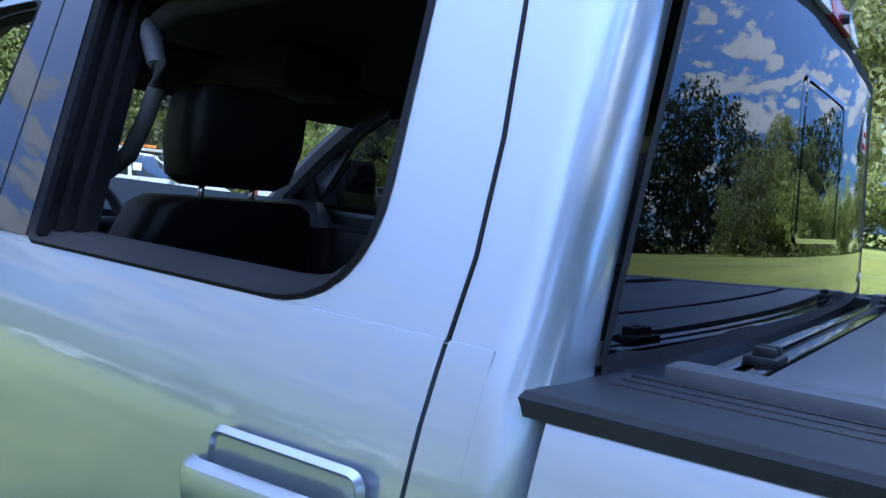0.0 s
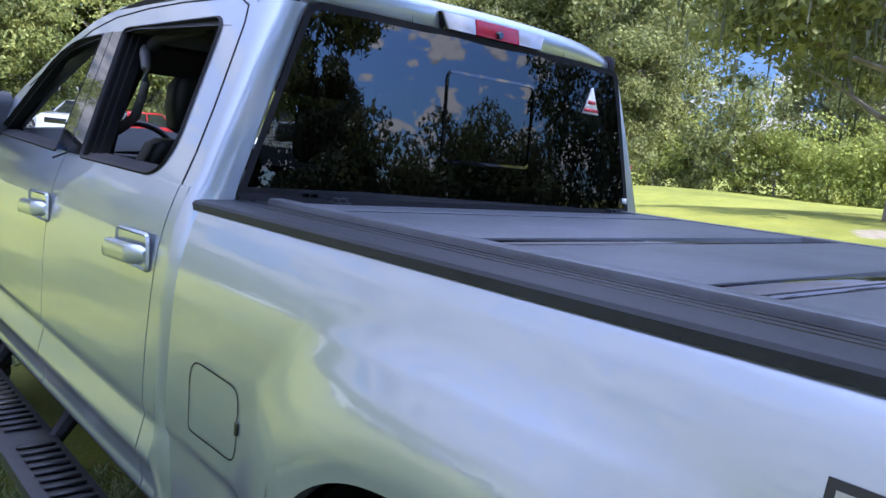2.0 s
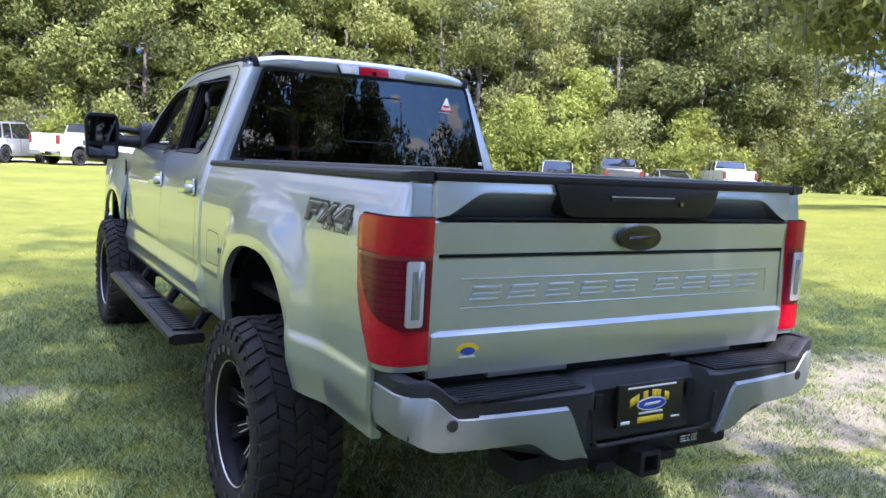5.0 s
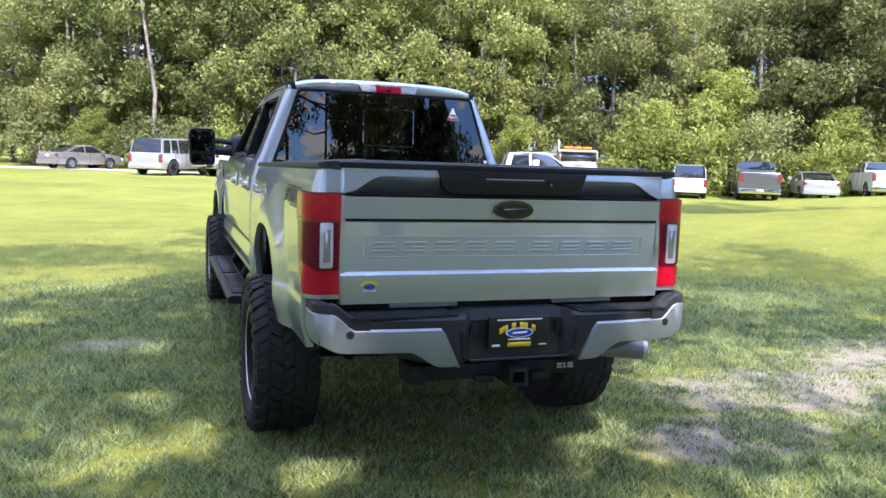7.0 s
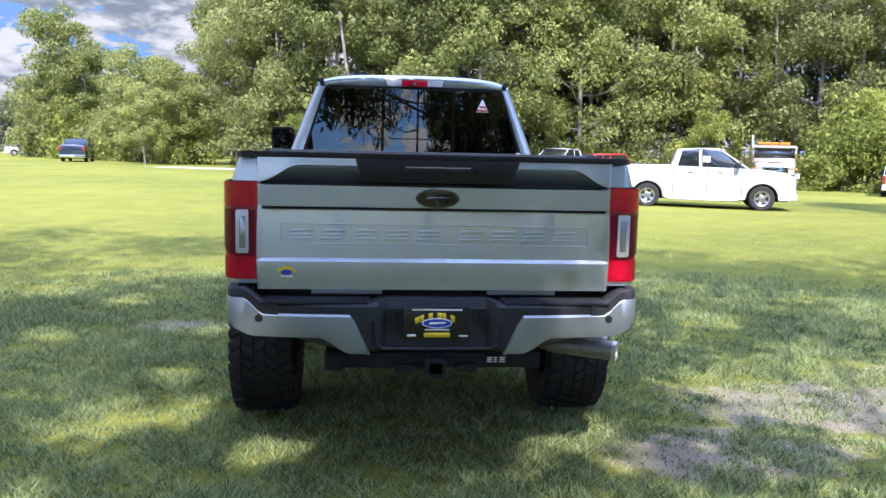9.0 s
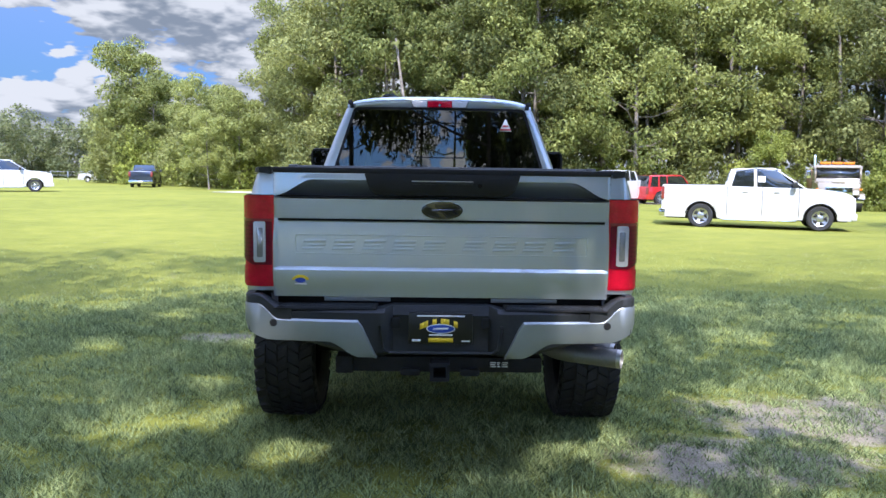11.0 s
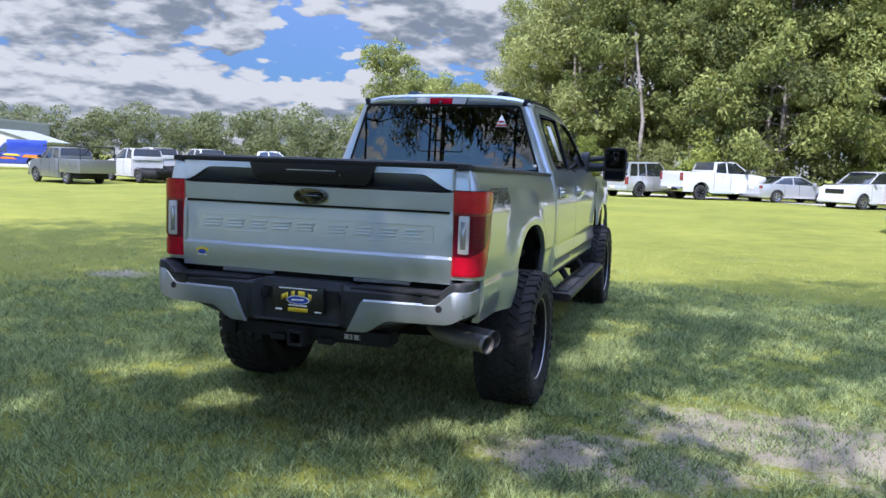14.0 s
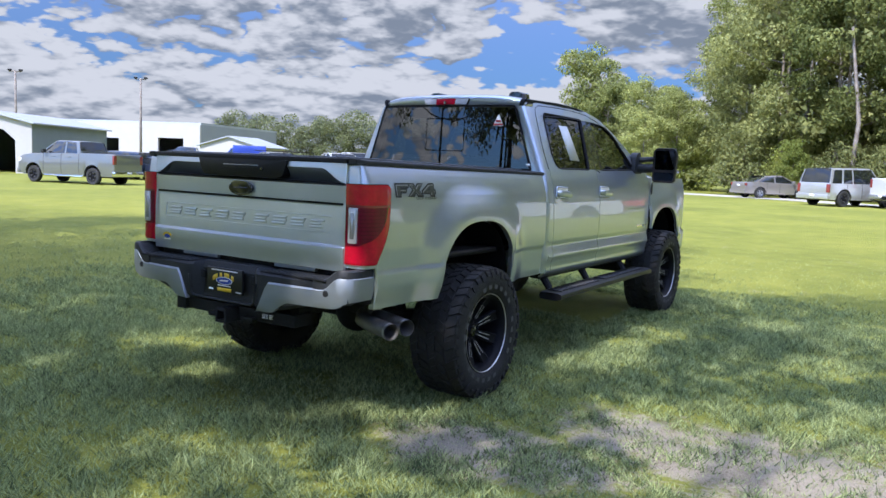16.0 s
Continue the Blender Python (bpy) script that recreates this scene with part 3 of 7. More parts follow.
def make_tree(key, seed, height, spread, leaves, size, material, low=0.3, r0=0.28, n_limbs=14, clump=1.7, label="", moss=0, shell=0.48, name="tree", droop=0.25, extra=2, stand=None):
    rng = np.random.default_rng(seed)
    ob = thing(name, label or "tall broad-leaved tree with a full green crown", "tree", group="trees of the woods")
    bm, ends = limbs(rng, (0, 0, 0), height, r0, n_limbs, spread, low)
    part("trunk", bm, BARK, ob)
    cs, rs = [], []
    for e in ends:
        for _ in range(extra):
            cs.append([e.x + rng.normal() * clump * 0.6, e.y + rng.normal() * clump * 0.6, e.z + rng.normal() * clump * 0.4])
            rs.append(clump * (0.45 + 0.75 * rng.random()))
    v = leaf_cloud(rng, np.array(cs), np.array(rs), leaves, size, shell=shell, droop=droop)
    if stand:
        v = open_gaps(v, rng, *stand)
    crown = link_mesh("crown", leaves_mesh("crown", v), material, ob, smooth=False)
    if moss:
        pick = rng.choice(len(cs), moss)
        c = np.array(cs)[pick] + rng.normal(size=(moss, 3)) * clump * 0.5
        ln = 0.25 + 0.6 * rng.random((moss, 1))
        a = rng.normal(size=(moss, 3)) * 0.03
        a[:, 2] = 0
        dz = np.concatenate([np.zeros((moss, 2)), -ln], 1)
        vm = np.stack([c - a, c + a, c + a * 0.2 + dz, c - a * 0.4 + dz * 0.8], 1).reshape(-1, 3)
        tagged(link_mesh("moss", leaves_mesh("moss", vm, 4), MOSS, ob, smooth=False), "grey-green hanging moss", kind="stuff")
    TREES[key] = ob
    return ob


def place(key, x, y, s=1.0, rz=0.0, first=set()):
    ob = TREES[key]
    m = pose(x, y, ground_z(x, y) - 0.05, 0, 0, rz)
    if key not in first:
        first.add(key)
        ob.matrix_basis = m @ Matrix.Scale(s, 4)
        return ob
    c = copy_thing(ob, m)
    c.scale = (s, s, s)
    return c


make_tree("wood_a", 11, 17.5, 4.3, 33500, 0.235, LEAF_A, low=0.14, n_limbs=24, clump=1.15, r0=0.22, label="tall leafy woodland tree in full summer leaf")
make_tree("wood_b", 12, 19.5, 3.9, 33500, 0.23, LEAF_B, low=0.2, r0=0.2, n_limbs=24, clump=1.1, label="tall light-green woodland tree in full leaf")
make_tree("wood_c", 13, 16.0, 4.8, 33500, 0.24, LEAF_C, low=0.13, r0=0.22, n_limbs=22, clump=1.25, label="dense dark-green woodland tree in full leaf")
make_tree("wood_lit", 14, 19.5, 4.3, 33500, 0.235, LEAF_LIT, low=0.13, r0=0.2, n_limbs=24, clump=1.15, label="broad tree at the front of the woods, leaves lightened as if sunlit")
make_tree("wood_back", 18, 20.0, 4.6, 12000, 0.40, LEAF_A, low=0.12, r0=0.2, n_limbs=18, clump=1.7, label="tall dark tree deep in the woods")
make_tree("edge", 15, 12.5, 2.9, 20000, 0.225, LEAF_B, low=0.12, r0=0.13, n_limbs=20, label="slender bright-green tree at the edge of the woods", clump=0.85)
make_tree("vine_tree", 19, 8.5, 1.7, 15000, 0.20, LEAF_VINE, low=0.10, r0=0.12, n_limbs=14, label="tree stump overgrown with yellow-green vines", clump=0.75)
make_tree("shrub", 16, 3.2, 2.0, 5000, 0.205, LEAF_VINE, low=0.05, r0=0.06, n_limbs=10, clump=0.8, name="shrub", label="bright-green rambling shrub at the foot of the woods")
make_tree("shrub_b", 17, 4.6, 2.4, 5400, 0.225, LEAF_A, low=0.05, r0=0.07, n_limbs=12, clump=0.9, name="shrub", label="mid-green overgrown bush at the foot of the woods")

rng = random.Random(5)
LINE = [(-8, 57.5), (-5, 55.5), (-2, 54), (6, 52), (14, 50), (22, 48), (29, 45), (35, 40), (38, 36), (39.5, 32.5)]
LOW_LINE = [(42.5, 30), (43.5, 23), (42.5, 17), (41, 11), (40, 4), (40, -5), (42, -15)]


def along(line, step, jitter, back):
    out, left = [], 0.0
    for (x0, y0), (x1, y1) in zip(line, line[1:]):
        ln = math.hypot(x1 - x0, y1 - y0)
        nx, ny = -(y1 - y0) / ln, (x1 - x0) / ln
        d = left
        while d < ln:
            t = d / ln
            o = back + rng.uniform(-jitter, jitter)
            out.append((x0 + (x1 - x0) * t + nx * o, y0 + (y1 - y0) * t + ny * o))
            d += step * rng.uniform(0.75, 1.25)
        left = d - ln
    return out


for x, y in along(LINE, 4.6, 1.2, 1.0):
    place(rng.choice(("wood_a", "wood_b", "wood_b", "wood_c", "wood_a")), x, y, rng.uniform(0.82, 1.08), rng.uniform(0, 360))
for x, y in along(LINE, 5.4, 1.6, 6.5):
    place("wood_back", x, y, rng.uniform(0.95, 1.2), rng.uniform(0, 360))
for x, y, s in ((6.8, 50.3, 1.0), (13.6, 48.6, 0.95)):
    place("wood_lit", x, y, s, rng.uniform(0, 360))
for x, y, s in ((31.6, 38.0, 1.0), (28.2, 39.5, 0.75), (36.5, 33.0, 0.7), (-5.5, 52.5, 0.5), (21.0, 45.0, 0.6)):
    place("vine_tree", x, y, s, rng.uniform(0, 360))
for x, y in along(LINE, 3.0, 0.9, -1.6):
    place(rng.choice(("shrub", "shrub", "shrub_b")), x, y, rng.uniform(0.6, 1.15), rng.uniform(0, 360))
for x, y in along(LOW_LINE, 2.3, 1.0, 0.0):
    place(rng.choice(("shrub", "shrub", "shrub_b")), x, y, rng.uniform(0.8, 1.35), rng.uniform(0, 360))
for x, y in along(LOW_LINE, 3.4, 1.5, 4.0):
    place(rng.choice(("edge", "shrub_b", "shrub_b")), x, y, rng.uniform(0.5, 0.8), rng.uniform(0, 360))
for x, y, s in ((-32.5, 83, 1.35), (-29, 80, 1.0), (-22, 72, 0.92), (-19, 68, 0.80), (-25, 77, 0.75), (-16, 62, 0.7), (-36, 86, 0.8), (-18, 60, 0.55)):
    place("edge", x, y, s, rng.uniform(0, 360))
# bright bushes close behind the parked cars
for x, y, s in ((23.9, 37.6, 0.7), (25.3, 37.4, 0.95), (26.8, 36.8, 1.15), (28.4, 36.2, 1.2), (30.0, 35.3, 0.9), (31.6, 34.8, 1.0), (33.4, 34.0, 0.8), (35.0, 33.2, 1.0), (36.8, 32.3, 0.85), (38.6, 31.4, 0.95), (40.2, 30.0, 0.8)):
    place("shrub" if int(y * 10) % 3 else "shrub_b", x, y, s, 53 * x)
# the woods' two ends
for kind, x, y, s in (("wood_b", -13.0, 70, 0.95), ("wood_a", -10.5, 64, 0.95), ("wood_back", -9.0, 75, 1.0), ("wood_a", 44.0, 33.8, 0.9), ("wood_back", 49.0, 34.5, 0.9), ("wood_c", 49.5, 23.0, 0.75), ("wood_back", 53.0, 21.0, 0.8), ("wood_a", 48.0, 18.0, 0.75)):
    place(kind, x, y, s, 37 * x)


for k in range(16):
    x = -37 + k * 1.45 + rng.uniform(-0.6, 0.6)
    place(rng.choice(("shrub", "shrub_b")), x, 89 - (x + 37) * 1.12 + rng.uniform(-1.5, 0.5), rng.uniform(0.9, 1.6), rng.uniform(0, 360))


def far_woods(name, line, height, depth, count, size, seed, label, leaf=LEAF_FAR):
    """A far wood: one sheet of leaf clumps with an uneven top."""
    r = np.random.default_rng(seed)
    cs, rs = [], []
    for (x0, y0), (x1, y1) in zip(line, line[1:]):
        n = max(2, int(math.hypot(x1 - x0, y1 - y0) / 1.7))
        for i in range(n):
            t = (i + r.random()) / n
            hh = height * (0.62 + 0.4 * noise.noise((x0 * 0.03 + t * 2.3, y0 * 0.05, seed)) + 0.2 * r.random())
            for k in range(5):
                cs.append((x0 + (x1 - x0) * t + r.normal() * depth * 0.4, y0 + (y1 - y0) * t + r.normal() * depth * 0.4, max(1.2, hh * (k + 0.6) / 5)))
                rs.append(2.2 * (0.6 + 0.8 * r.random()))
    v = leaf_cloud(r, np.array(cs), np.array(rs), count, size)
    ob = link_mesh(name, leaves_mesh(name, v), leaf, smooth=False)
    return tagged(ob, label, "woods", kind="stuff")


far_woods("distant_woods", [(-190, 95), (-144, 133)], 8, 8, 26000, 0.7, 13, "low distant woods along the horizon")
far_woods("far_woods", [(-146, 132), (-105, 150), (-60, 140), (-34, 118), (-12, 100)], 14.5, 8, 165000, 0.50, 3, "distant green woods along the horizon")
far_woods("rear_woods", [(9, -56), (22, -46)], 15, 5, 45000, 0.58, 4, "woods across the lawn behind, leaves darkened for their shaded side", LEAF_REAR)
far_woods("east_woods", [(43, -32), (52, -24), (60, -8)], 13.5, 4, 28000, 0.53, 21, "tall woods beside the lawn behind, leaves darkened for their shaded side", LEAF_REAR)
far_woods("side_woods", [(20, -45), (32, -40), (44, -31)], 8.5, 5, 30000, 0.53, 9, "lower woods beyond the lawn behind, leaves darkened for their shaded side", LEAF_REAR)
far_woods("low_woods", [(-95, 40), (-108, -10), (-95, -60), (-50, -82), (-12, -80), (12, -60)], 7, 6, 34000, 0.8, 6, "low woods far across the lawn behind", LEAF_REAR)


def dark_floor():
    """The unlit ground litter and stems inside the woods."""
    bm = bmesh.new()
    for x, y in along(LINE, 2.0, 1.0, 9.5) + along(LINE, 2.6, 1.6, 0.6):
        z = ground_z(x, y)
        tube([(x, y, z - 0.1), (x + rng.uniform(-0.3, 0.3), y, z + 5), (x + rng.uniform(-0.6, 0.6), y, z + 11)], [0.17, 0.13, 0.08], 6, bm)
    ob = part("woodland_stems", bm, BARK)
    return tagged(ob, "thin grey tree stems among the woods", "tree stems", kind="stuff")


dark_floor()

make_tree("lawn_tree", 21, 15.0, 5.3, 62000, 0.22, LEAF_C, low=0.17, r0=0.25, n_limbs=26, clump=1.2, moss=1600, label="lawn tree with a leaning grey trunk and hanging moss", shell=0.3, name="lawn_tree")
TREES["lawn_tree"]["group"] = "shade trees"
place("lawn_tree", 20.2, 7.8, 1.1, 40)
make_tree("oak_a", 31, 20.0, 8.6, 46000, 0.25, LEAF_C, low=0.20, r0=0.12, n_limbs=30, clump=1.2, label="spreading shade oak with a wide dark crown", shell=0.3, name="oak", stand=(2.6, -11.0, 120))
TREES["oak_a"]["group"] = "shade trees"
place("oak_a", 2.6, -11.0, 1.0, 120)
make_tree("oak_b", 33, 18.5, 7.2, 22000, 0.25, LEAF_C, low=0.34, r0=0.15, n_limbs=22, clump=1.35, label="tall unseen tree with a high dark crown, added for shade", shell=0.3, name="shade_tree", stand=(-4.5, -12.0, 240))
TREES["oak_b"]["group"] = "shade trees"
place("oak_b", -4.5, -12.0, 1.0, 240)
# more unseen trees, added to shade the lawn and darken the rear reflections
for x, y, s, a in ((-9.5, -23.0, 1.05, 20), (-1.5, -25.5, 1.1, 100), (6.0, -24.0, 1.0, 310), (-15.0, -20.0, 0.95, 160), (1.2, -17.5, 0.72, 75), (-7.0, -18.0, 0.75, 210), (-9.8, -4.2, 0.85, 285)):
    place("oak_b", x, y, s, a)


# ---- the truck ----
from mathutils.geometry import delaunay_2d_cdt

TRUCK = thing("pickup_truck", "lifted silver crew-cab pickup truck with black off-road wheels", "pickup truck")
AY, AZ, TYRE_R = 1.24, 0.47, 0.47
FRONT_AY = AY + 4.06
ARCH_A, ARCH_B, ARCH_Z, ARCH_P = 0.50, 0.50, 0.74, 2.5
BODY_BOTTOM = 0.755
SIDE_W = 0.992


def arch_e(y, z, yc):
    return ((abs(y - yc) / ARCH_A) ** ARCH_P + (max(z - ARCH_Z, 0) / ARCH_B) ** ARCH_P) ** (1 / ARCH_P)


def arch_floor(y, yc):
    u = abs(y - yc) / ARCH_A
    return BODY_BOTTOM if u >= 1 else max(BODY_BOTTOM, ARCH_Z + ARCH_B * (1 - u ** ARCH_P) ** (1 / ARCH_P))


BED_PROFILE = [(0.74, -0.030), (0.80, -0.018), (0.90, -0.008), (0.97, -0.002), (0.985, 0.000), (0.997, 0.010), (1.10, 0.014), (1.25, 0.013), (1.36, 0.008), (1.42, 0.001), (1.46, -0.008), (1.50, -0.018), (1.54, -0.030), (1.575, -0.043), (1.60, -0.060)]


def side_offset(y, z, yc, low):
    d = curve_at(BED_PROFILE, z)
    if not low:
        if y < 1.70:
            d = d if z > 1.0 else 0.010 + 0.008 * sstep(0.988, 0.962, z) * sstep(0.95, 0.72, y) - 0.03 * sstep(0.9, 0.74, z)
    e = arch_e(y, z, yc)
    return d + 0.048 * (1 - sstep(1.04, 1.55, e)) * sstep(1.62, 1.40, z)


def bed_top(y):
    return 1.611 - 0.0172 * max(0.0, y)


def panel_grid(path, zs_of, offset, rows):
    """A body panel along a plan path of (x, y, nx, ny)."""
    bm = bmesh.new()
    cols = []
    for x, y, nx, ny in path:
        zb, zt = zs_of(y)
        col = []
        for k in range(rows + 1):
            z = zb + (zt - zb) * (k / rows)
            d = offset(y, z)
            col.append(bm.verts.new((x + nx * d, y + ny * d * (1 if d > 0 else 0.25), z)))
        cols.append(col)
    for a, b in zip(cols, cols[1:]):
        for k in range(rows):
            bm.faces.new((a[k], b[k], b[k + 1], a[k + 1]))
    return bm


def thicken(bm, d):
    bmesh.ops.recalc_face_normals(bm, faces=bm.faces)
    edge = [e for e in bm.edges if e.is_boundary]
    r = bmesh.ops.extrude_edge_only(bm, edges=edge)
    return [v for v in r["geom"] if isinstance(v, bmesh.types.BMVert)]


def bed_path(s):
    path = [(s * x, 0.004, 0, -1) for x in (0.866, 0.89, 0.915)]
    for k in range(9):
        a = math.pi / 2 * k / 8
        path.append((s * (0.925 + 0.067 * math.sin(a)), 0.071 - 0.067 * math.cos(a), s * math.sin(a), -math.cos(a)))
    y = 0.095
    while y < 2.325:
        path.append((s * SIDE_W, y, s, 0))
        y += 0.0185
    path.append((s * SIDE_W, 2.325, s, 0))
    return path


for s in (-1, 1):
    bm = panel_grid(bed_path(s), lambda y: (1.004 if y < 0.1 else arch_floor(y, AY), bed_top(y) + 0.004), lambda y, z: side_offset(y, z + 0.60 * (1.588 - bed_top(y)) * sstep(1.0, 1.5, z), AY, False), 70)
    for v in thicken(bm, 0):
        v.co.x -= s * 0.035
    part("bed_side", bm, PAINT, TRUCK, "curved silver bed side with a flared wheel arch", sharp=32)
    # wheel arch liner
    loops = []
    for k in range(25):
        a = math.pi * (k / 24)
        y, z = AY - (ARCH_A + 0.01) * math.copysign(abs(math.cos(a)) ** (2 / ARCH_P), math.cos(a)), ARCH_Z - 0.02 + (ARCH_B + 0.012) * abs(math.sin(a)) ** (2 / ARCH_P)
        loops.append([(s * 0.975, y, z), (s * 0.62, y, z)])
    part("wheel_liner", loft(loops, False, False), LINER, TRUCK)
    part("corner_backing", box(min(s * 0.90, s * 0.965), max(s * 0.90, s * 0.965), 0.05, 0.16, 0.79, 1.02), CHASSIS, TRUCK)
    bm = box(min(s * 0.60, s * 0.63), max(s * 0.60, s * 0.63), 0.55, 2.0, 0.72, 1.40)
    part("inner_wing", bm, LINER, TRUCK)

# bed walls, floor line and front
part("bed_bulkhead", box(-0.90, 0.90, 2.26, 2.29, 0.80, 1.545, 0.005), PAINT, TRUCK)
part("bed_floor", box(-0.90, 0.90, 0.05, 2.3, 0.98, 1.02), CHASSIS, TRUCK)


def gate_recess(ax, z):
    """Depth of the recess beside the handle, leaning in towards its foot."""
    return 1.0 * (1.572 - z) * (1 - 0.5 * sstep(0.66, 0.845, ax))


def tailgate_y(x, z):
    ax = abs(x)
    zc = 1.572 - 0.083 * sstep(0.65, 0.845, ax)
    if z > zc:
        return -0.012 - 0.002 * sstep(1.603, zc, z) if zc < 1.6 else 0.0
    if z > 1.487:
        return -0.014 + gate_recess(ax, z) * min(1.0, (zc - z) / 0.007)
    if z > 1.474:
        return -0.014 + gate_recess(ax, 1.487) * min(1.0, max(0.0, (zc - 1.487) / 0.007)) * (z - 1.474) / 0.013
    if z > 1.374:
        return -0.014 + 0.006 * (1.474 - z) / 0.1
    if z > 1.360:
        return 0.010 if 1.362 < z < 1.372 else -0.006
    if z > 1.128:
        y = -0.004
        if abs(ax) < 0.742 and 1.196 < z < 1.290:
            y += 0.004
            if ax < 0.735 and 1.2025 < z < 1.2835:
                y -= 0.0
        return y
    if z > 1.112:
        return -0.004 - 0.010 * (1.128 - z) / 0.016
    return -0.014 + 0.011 * sstep(1.10, 0.975, z) ** 1.4


def build_tailgate():
    gate = None
    zs = [1.603, 1.597, 1.588, 1.580, 1.574, 1.568, 1.556, 1.544, 1.532, 1.520, 1.508, 1.500, 1.494, 1.488, 1.487, 1.480, 1.474, 1.46, 1.44, 1.41, 1.388, 1.376, 1.3735, 1.371, 1.363, 1.3605, 1.356, 1.33, 1.305, 1.2905, 1.2885, 1.27, 1.24, 1.215, 1.1975, 1.1955, 1.17, 1.145, 1.129, 1.124, 1.118, 1.112, 1.106, 1.09, 1.06, 1.03, 1.005, 0.99, 0.977]
    xs = [-0.855 + 1.71 * i / 114 for i in range(115)]
    xs = sorted(xs + [-0.7435, -0.7405, 0.7405, 0.7435, -0.8535, 0.8535, -0.850, 0.850])
    bm = bmesh.new()
    def heights(x):
        """Rows that follow the slanting crease above, then the fixed ones."""
        zc = 1.572 - 0.083 * sstep(0.65, 0.845, abs(x))
        top = [zc + (1.603 - zc) * (1 - k / 6) for k in range(7)]
        lip = min(0.0072, (zc - 1.4872) * 0.5)
        mid = [zc - lip * 0.5] + [1.4872 + (zc - lip - 1.4872) * (1 - k / 6) for k in range(7)]
        return top + mid + [z for z in zs if z < 1.4871]
    cols = [heights(x) for x in xs]
    grid = [[bm.verts.new((x, tailgate_y(x, c[r] + (1e-5 if r == 6 else 0)) + 0.028 * (c[r] - 1.26) + 0.013 * sstep(0.846, 0.8551, abs(x)) ** 2, c[r])) for x, c in zip(xs, cols)] for r in range(len(cols[0]))]
    for a, b in zip(grid, grid[1:]):
        for i in range(len(xs) - 1):
            bm.faces.new((a[i], a[i + 1], b[i + 1], b[i]))
    for v in thicken(bm, 0):
        v.co.y += 0.05
    gate = part("tailgate", bm, PAINT, TRUCK, "silver embossed tailgate", sharp=9)
    part("tailgate_cap", box(-0.856, 0.856, -0.012, 0.046, 1.6035, 1.632, 0.006), PANEL_BLACK, gate, "black plastic top cap")
    # black handle panel
    out = rounded([(-0.395, 1.606), (0.395, 1.606), (0.358, 1.496), (-0.358, 1.496)], [0.01, 0.01, 0.05, 0.05])
    part("handle_panel", slab(out, "y", -0.022, 0.07, 0.004), PANEL_BLACK, gate, "black handle panel")
    # black strip added over the bright ledge so the recess above looks shaded
    part("recess_sill", box(-0.835, 0.835, -0.001, 0.078, 1.4825, 1.4895), SEAL, gate, "dark strip added to shade the handle recess")
    # dark strip laid in the painted groove as its shade
    part("gate_groove", box(-0.850, 0.850, 0.0055, 0.02, 1.3622, 1.3718), SEAL, gate, "dark strip for the shade in the tailgate groove")
    part("gate_sill", box(-0.84, 0.84, 0.052, 0.09, 0.86, 0.99), CHASSIS, gate)
    part("handle_slot", box(-0.155, 0.155, -0.026, -0.018, 1.553, 1.568, 0.003), BLACK_PLASTIC, gate)
    part("handle_lip", box(-0.155, 0.155, -0.0275, -0.023, 1.567, 1.571, 0.001), STEEL, gate)
    bm = bmesh.new()
    bmesh.ops.create_cone(bm, cap_ends=True, segments=16, radius1=0.012, radius2=0.009, depth=0.012, matrix=pose(0.19, -0.026, 1.548, 90))
    part("camera_lens", bm, GLOSS_BLACK, gate)
    # oval badge, plain
    def oval(rx, rz, y0, y1, bev, zc=1.423, xc=0.0):
        return slab([(xc + rx * math.cos(a * math.pi / 20), zc + rz * math.sin(a * math.pi / 20)) for a in range(40)], "y", y0, y1, bev)
    badge = part("badge", oval(0.105, 0.046, -0.026, -0.008, 0.004), GLOSS_BLACK, gate, "black oval badge")
    ringm = ring([(0.096 * math.cos(a * math.pi / 24), 0.039 * math.sin(a * math.pi / 24)) for a in range(48)], [(0.0925 * math.cos(a * math.pi / 24), 0.036 * math.sin(a * math.pi / 24)) for a in range(48)], lambda p: (p[0], -0.0275, 1.423 + p[1]), lambda p: (p[0], -0.0275, 1.423 + p[1]))
    smoked = mat("smoked_chrome", (0.11, 0.115, 0.13), 0.25, 0.9, vary=0.15)
    part("badge_ring", ringm, smoked, badge)
    part("badge_bar", slab([(-0.062, 1.417), (0.050, 1.419), (0.062, 1.430), (-0.050, 1.428)], "y", -0.0285, -0.026), smoked, badge)
    # nine groups of plain raised bars in the embossed band
    x, w, gap = -0.713, 0.124, 0.030
    for k in range(9):
        if k == 5:
            x += 0.052
        for j, (z0, z1, a, b) in enumerate(((1.2535, 1.2680, 0.012, 0.0), (1.2355, 1.2465, 0.008, 0.012 * (k % 3)), (1.2165, 1.2290, 0.0, 0.012))):
            o = [(x + a, z0), (x + w - b - 0.006, z0), (x + w - b, z0 + 0.005), (x + w - b + 0.003, z1), (x + a + 0.009, z1), (x + a + 0.003, z1 - 0.005)]
            part("raised_stroke", slab(o, "y", -0.0080, 0.004, 0.0036, 2), PAINT, gate)
        x += w + gap * 0.97
    for z in (1.1945, 1.2895):
        part("band_edge", box(-0.742, 0.742, -0.0085, 0.0, z, z + 0.004, 0.0015), PAINT, gate)
    # dealer sticker as plain shapes
    arc = [(-0.715 + 0.046 * math.cos(radians(a)), 1.055 + 0.032 * math.sin(radians(a))) for a in range(15, 166, 15)] + [(-0.715 + 0.032 * math.cos(radians(a)), 1.055 + 0.018 * math.sin(radians(a))) for a in range(165, 14, -15)]
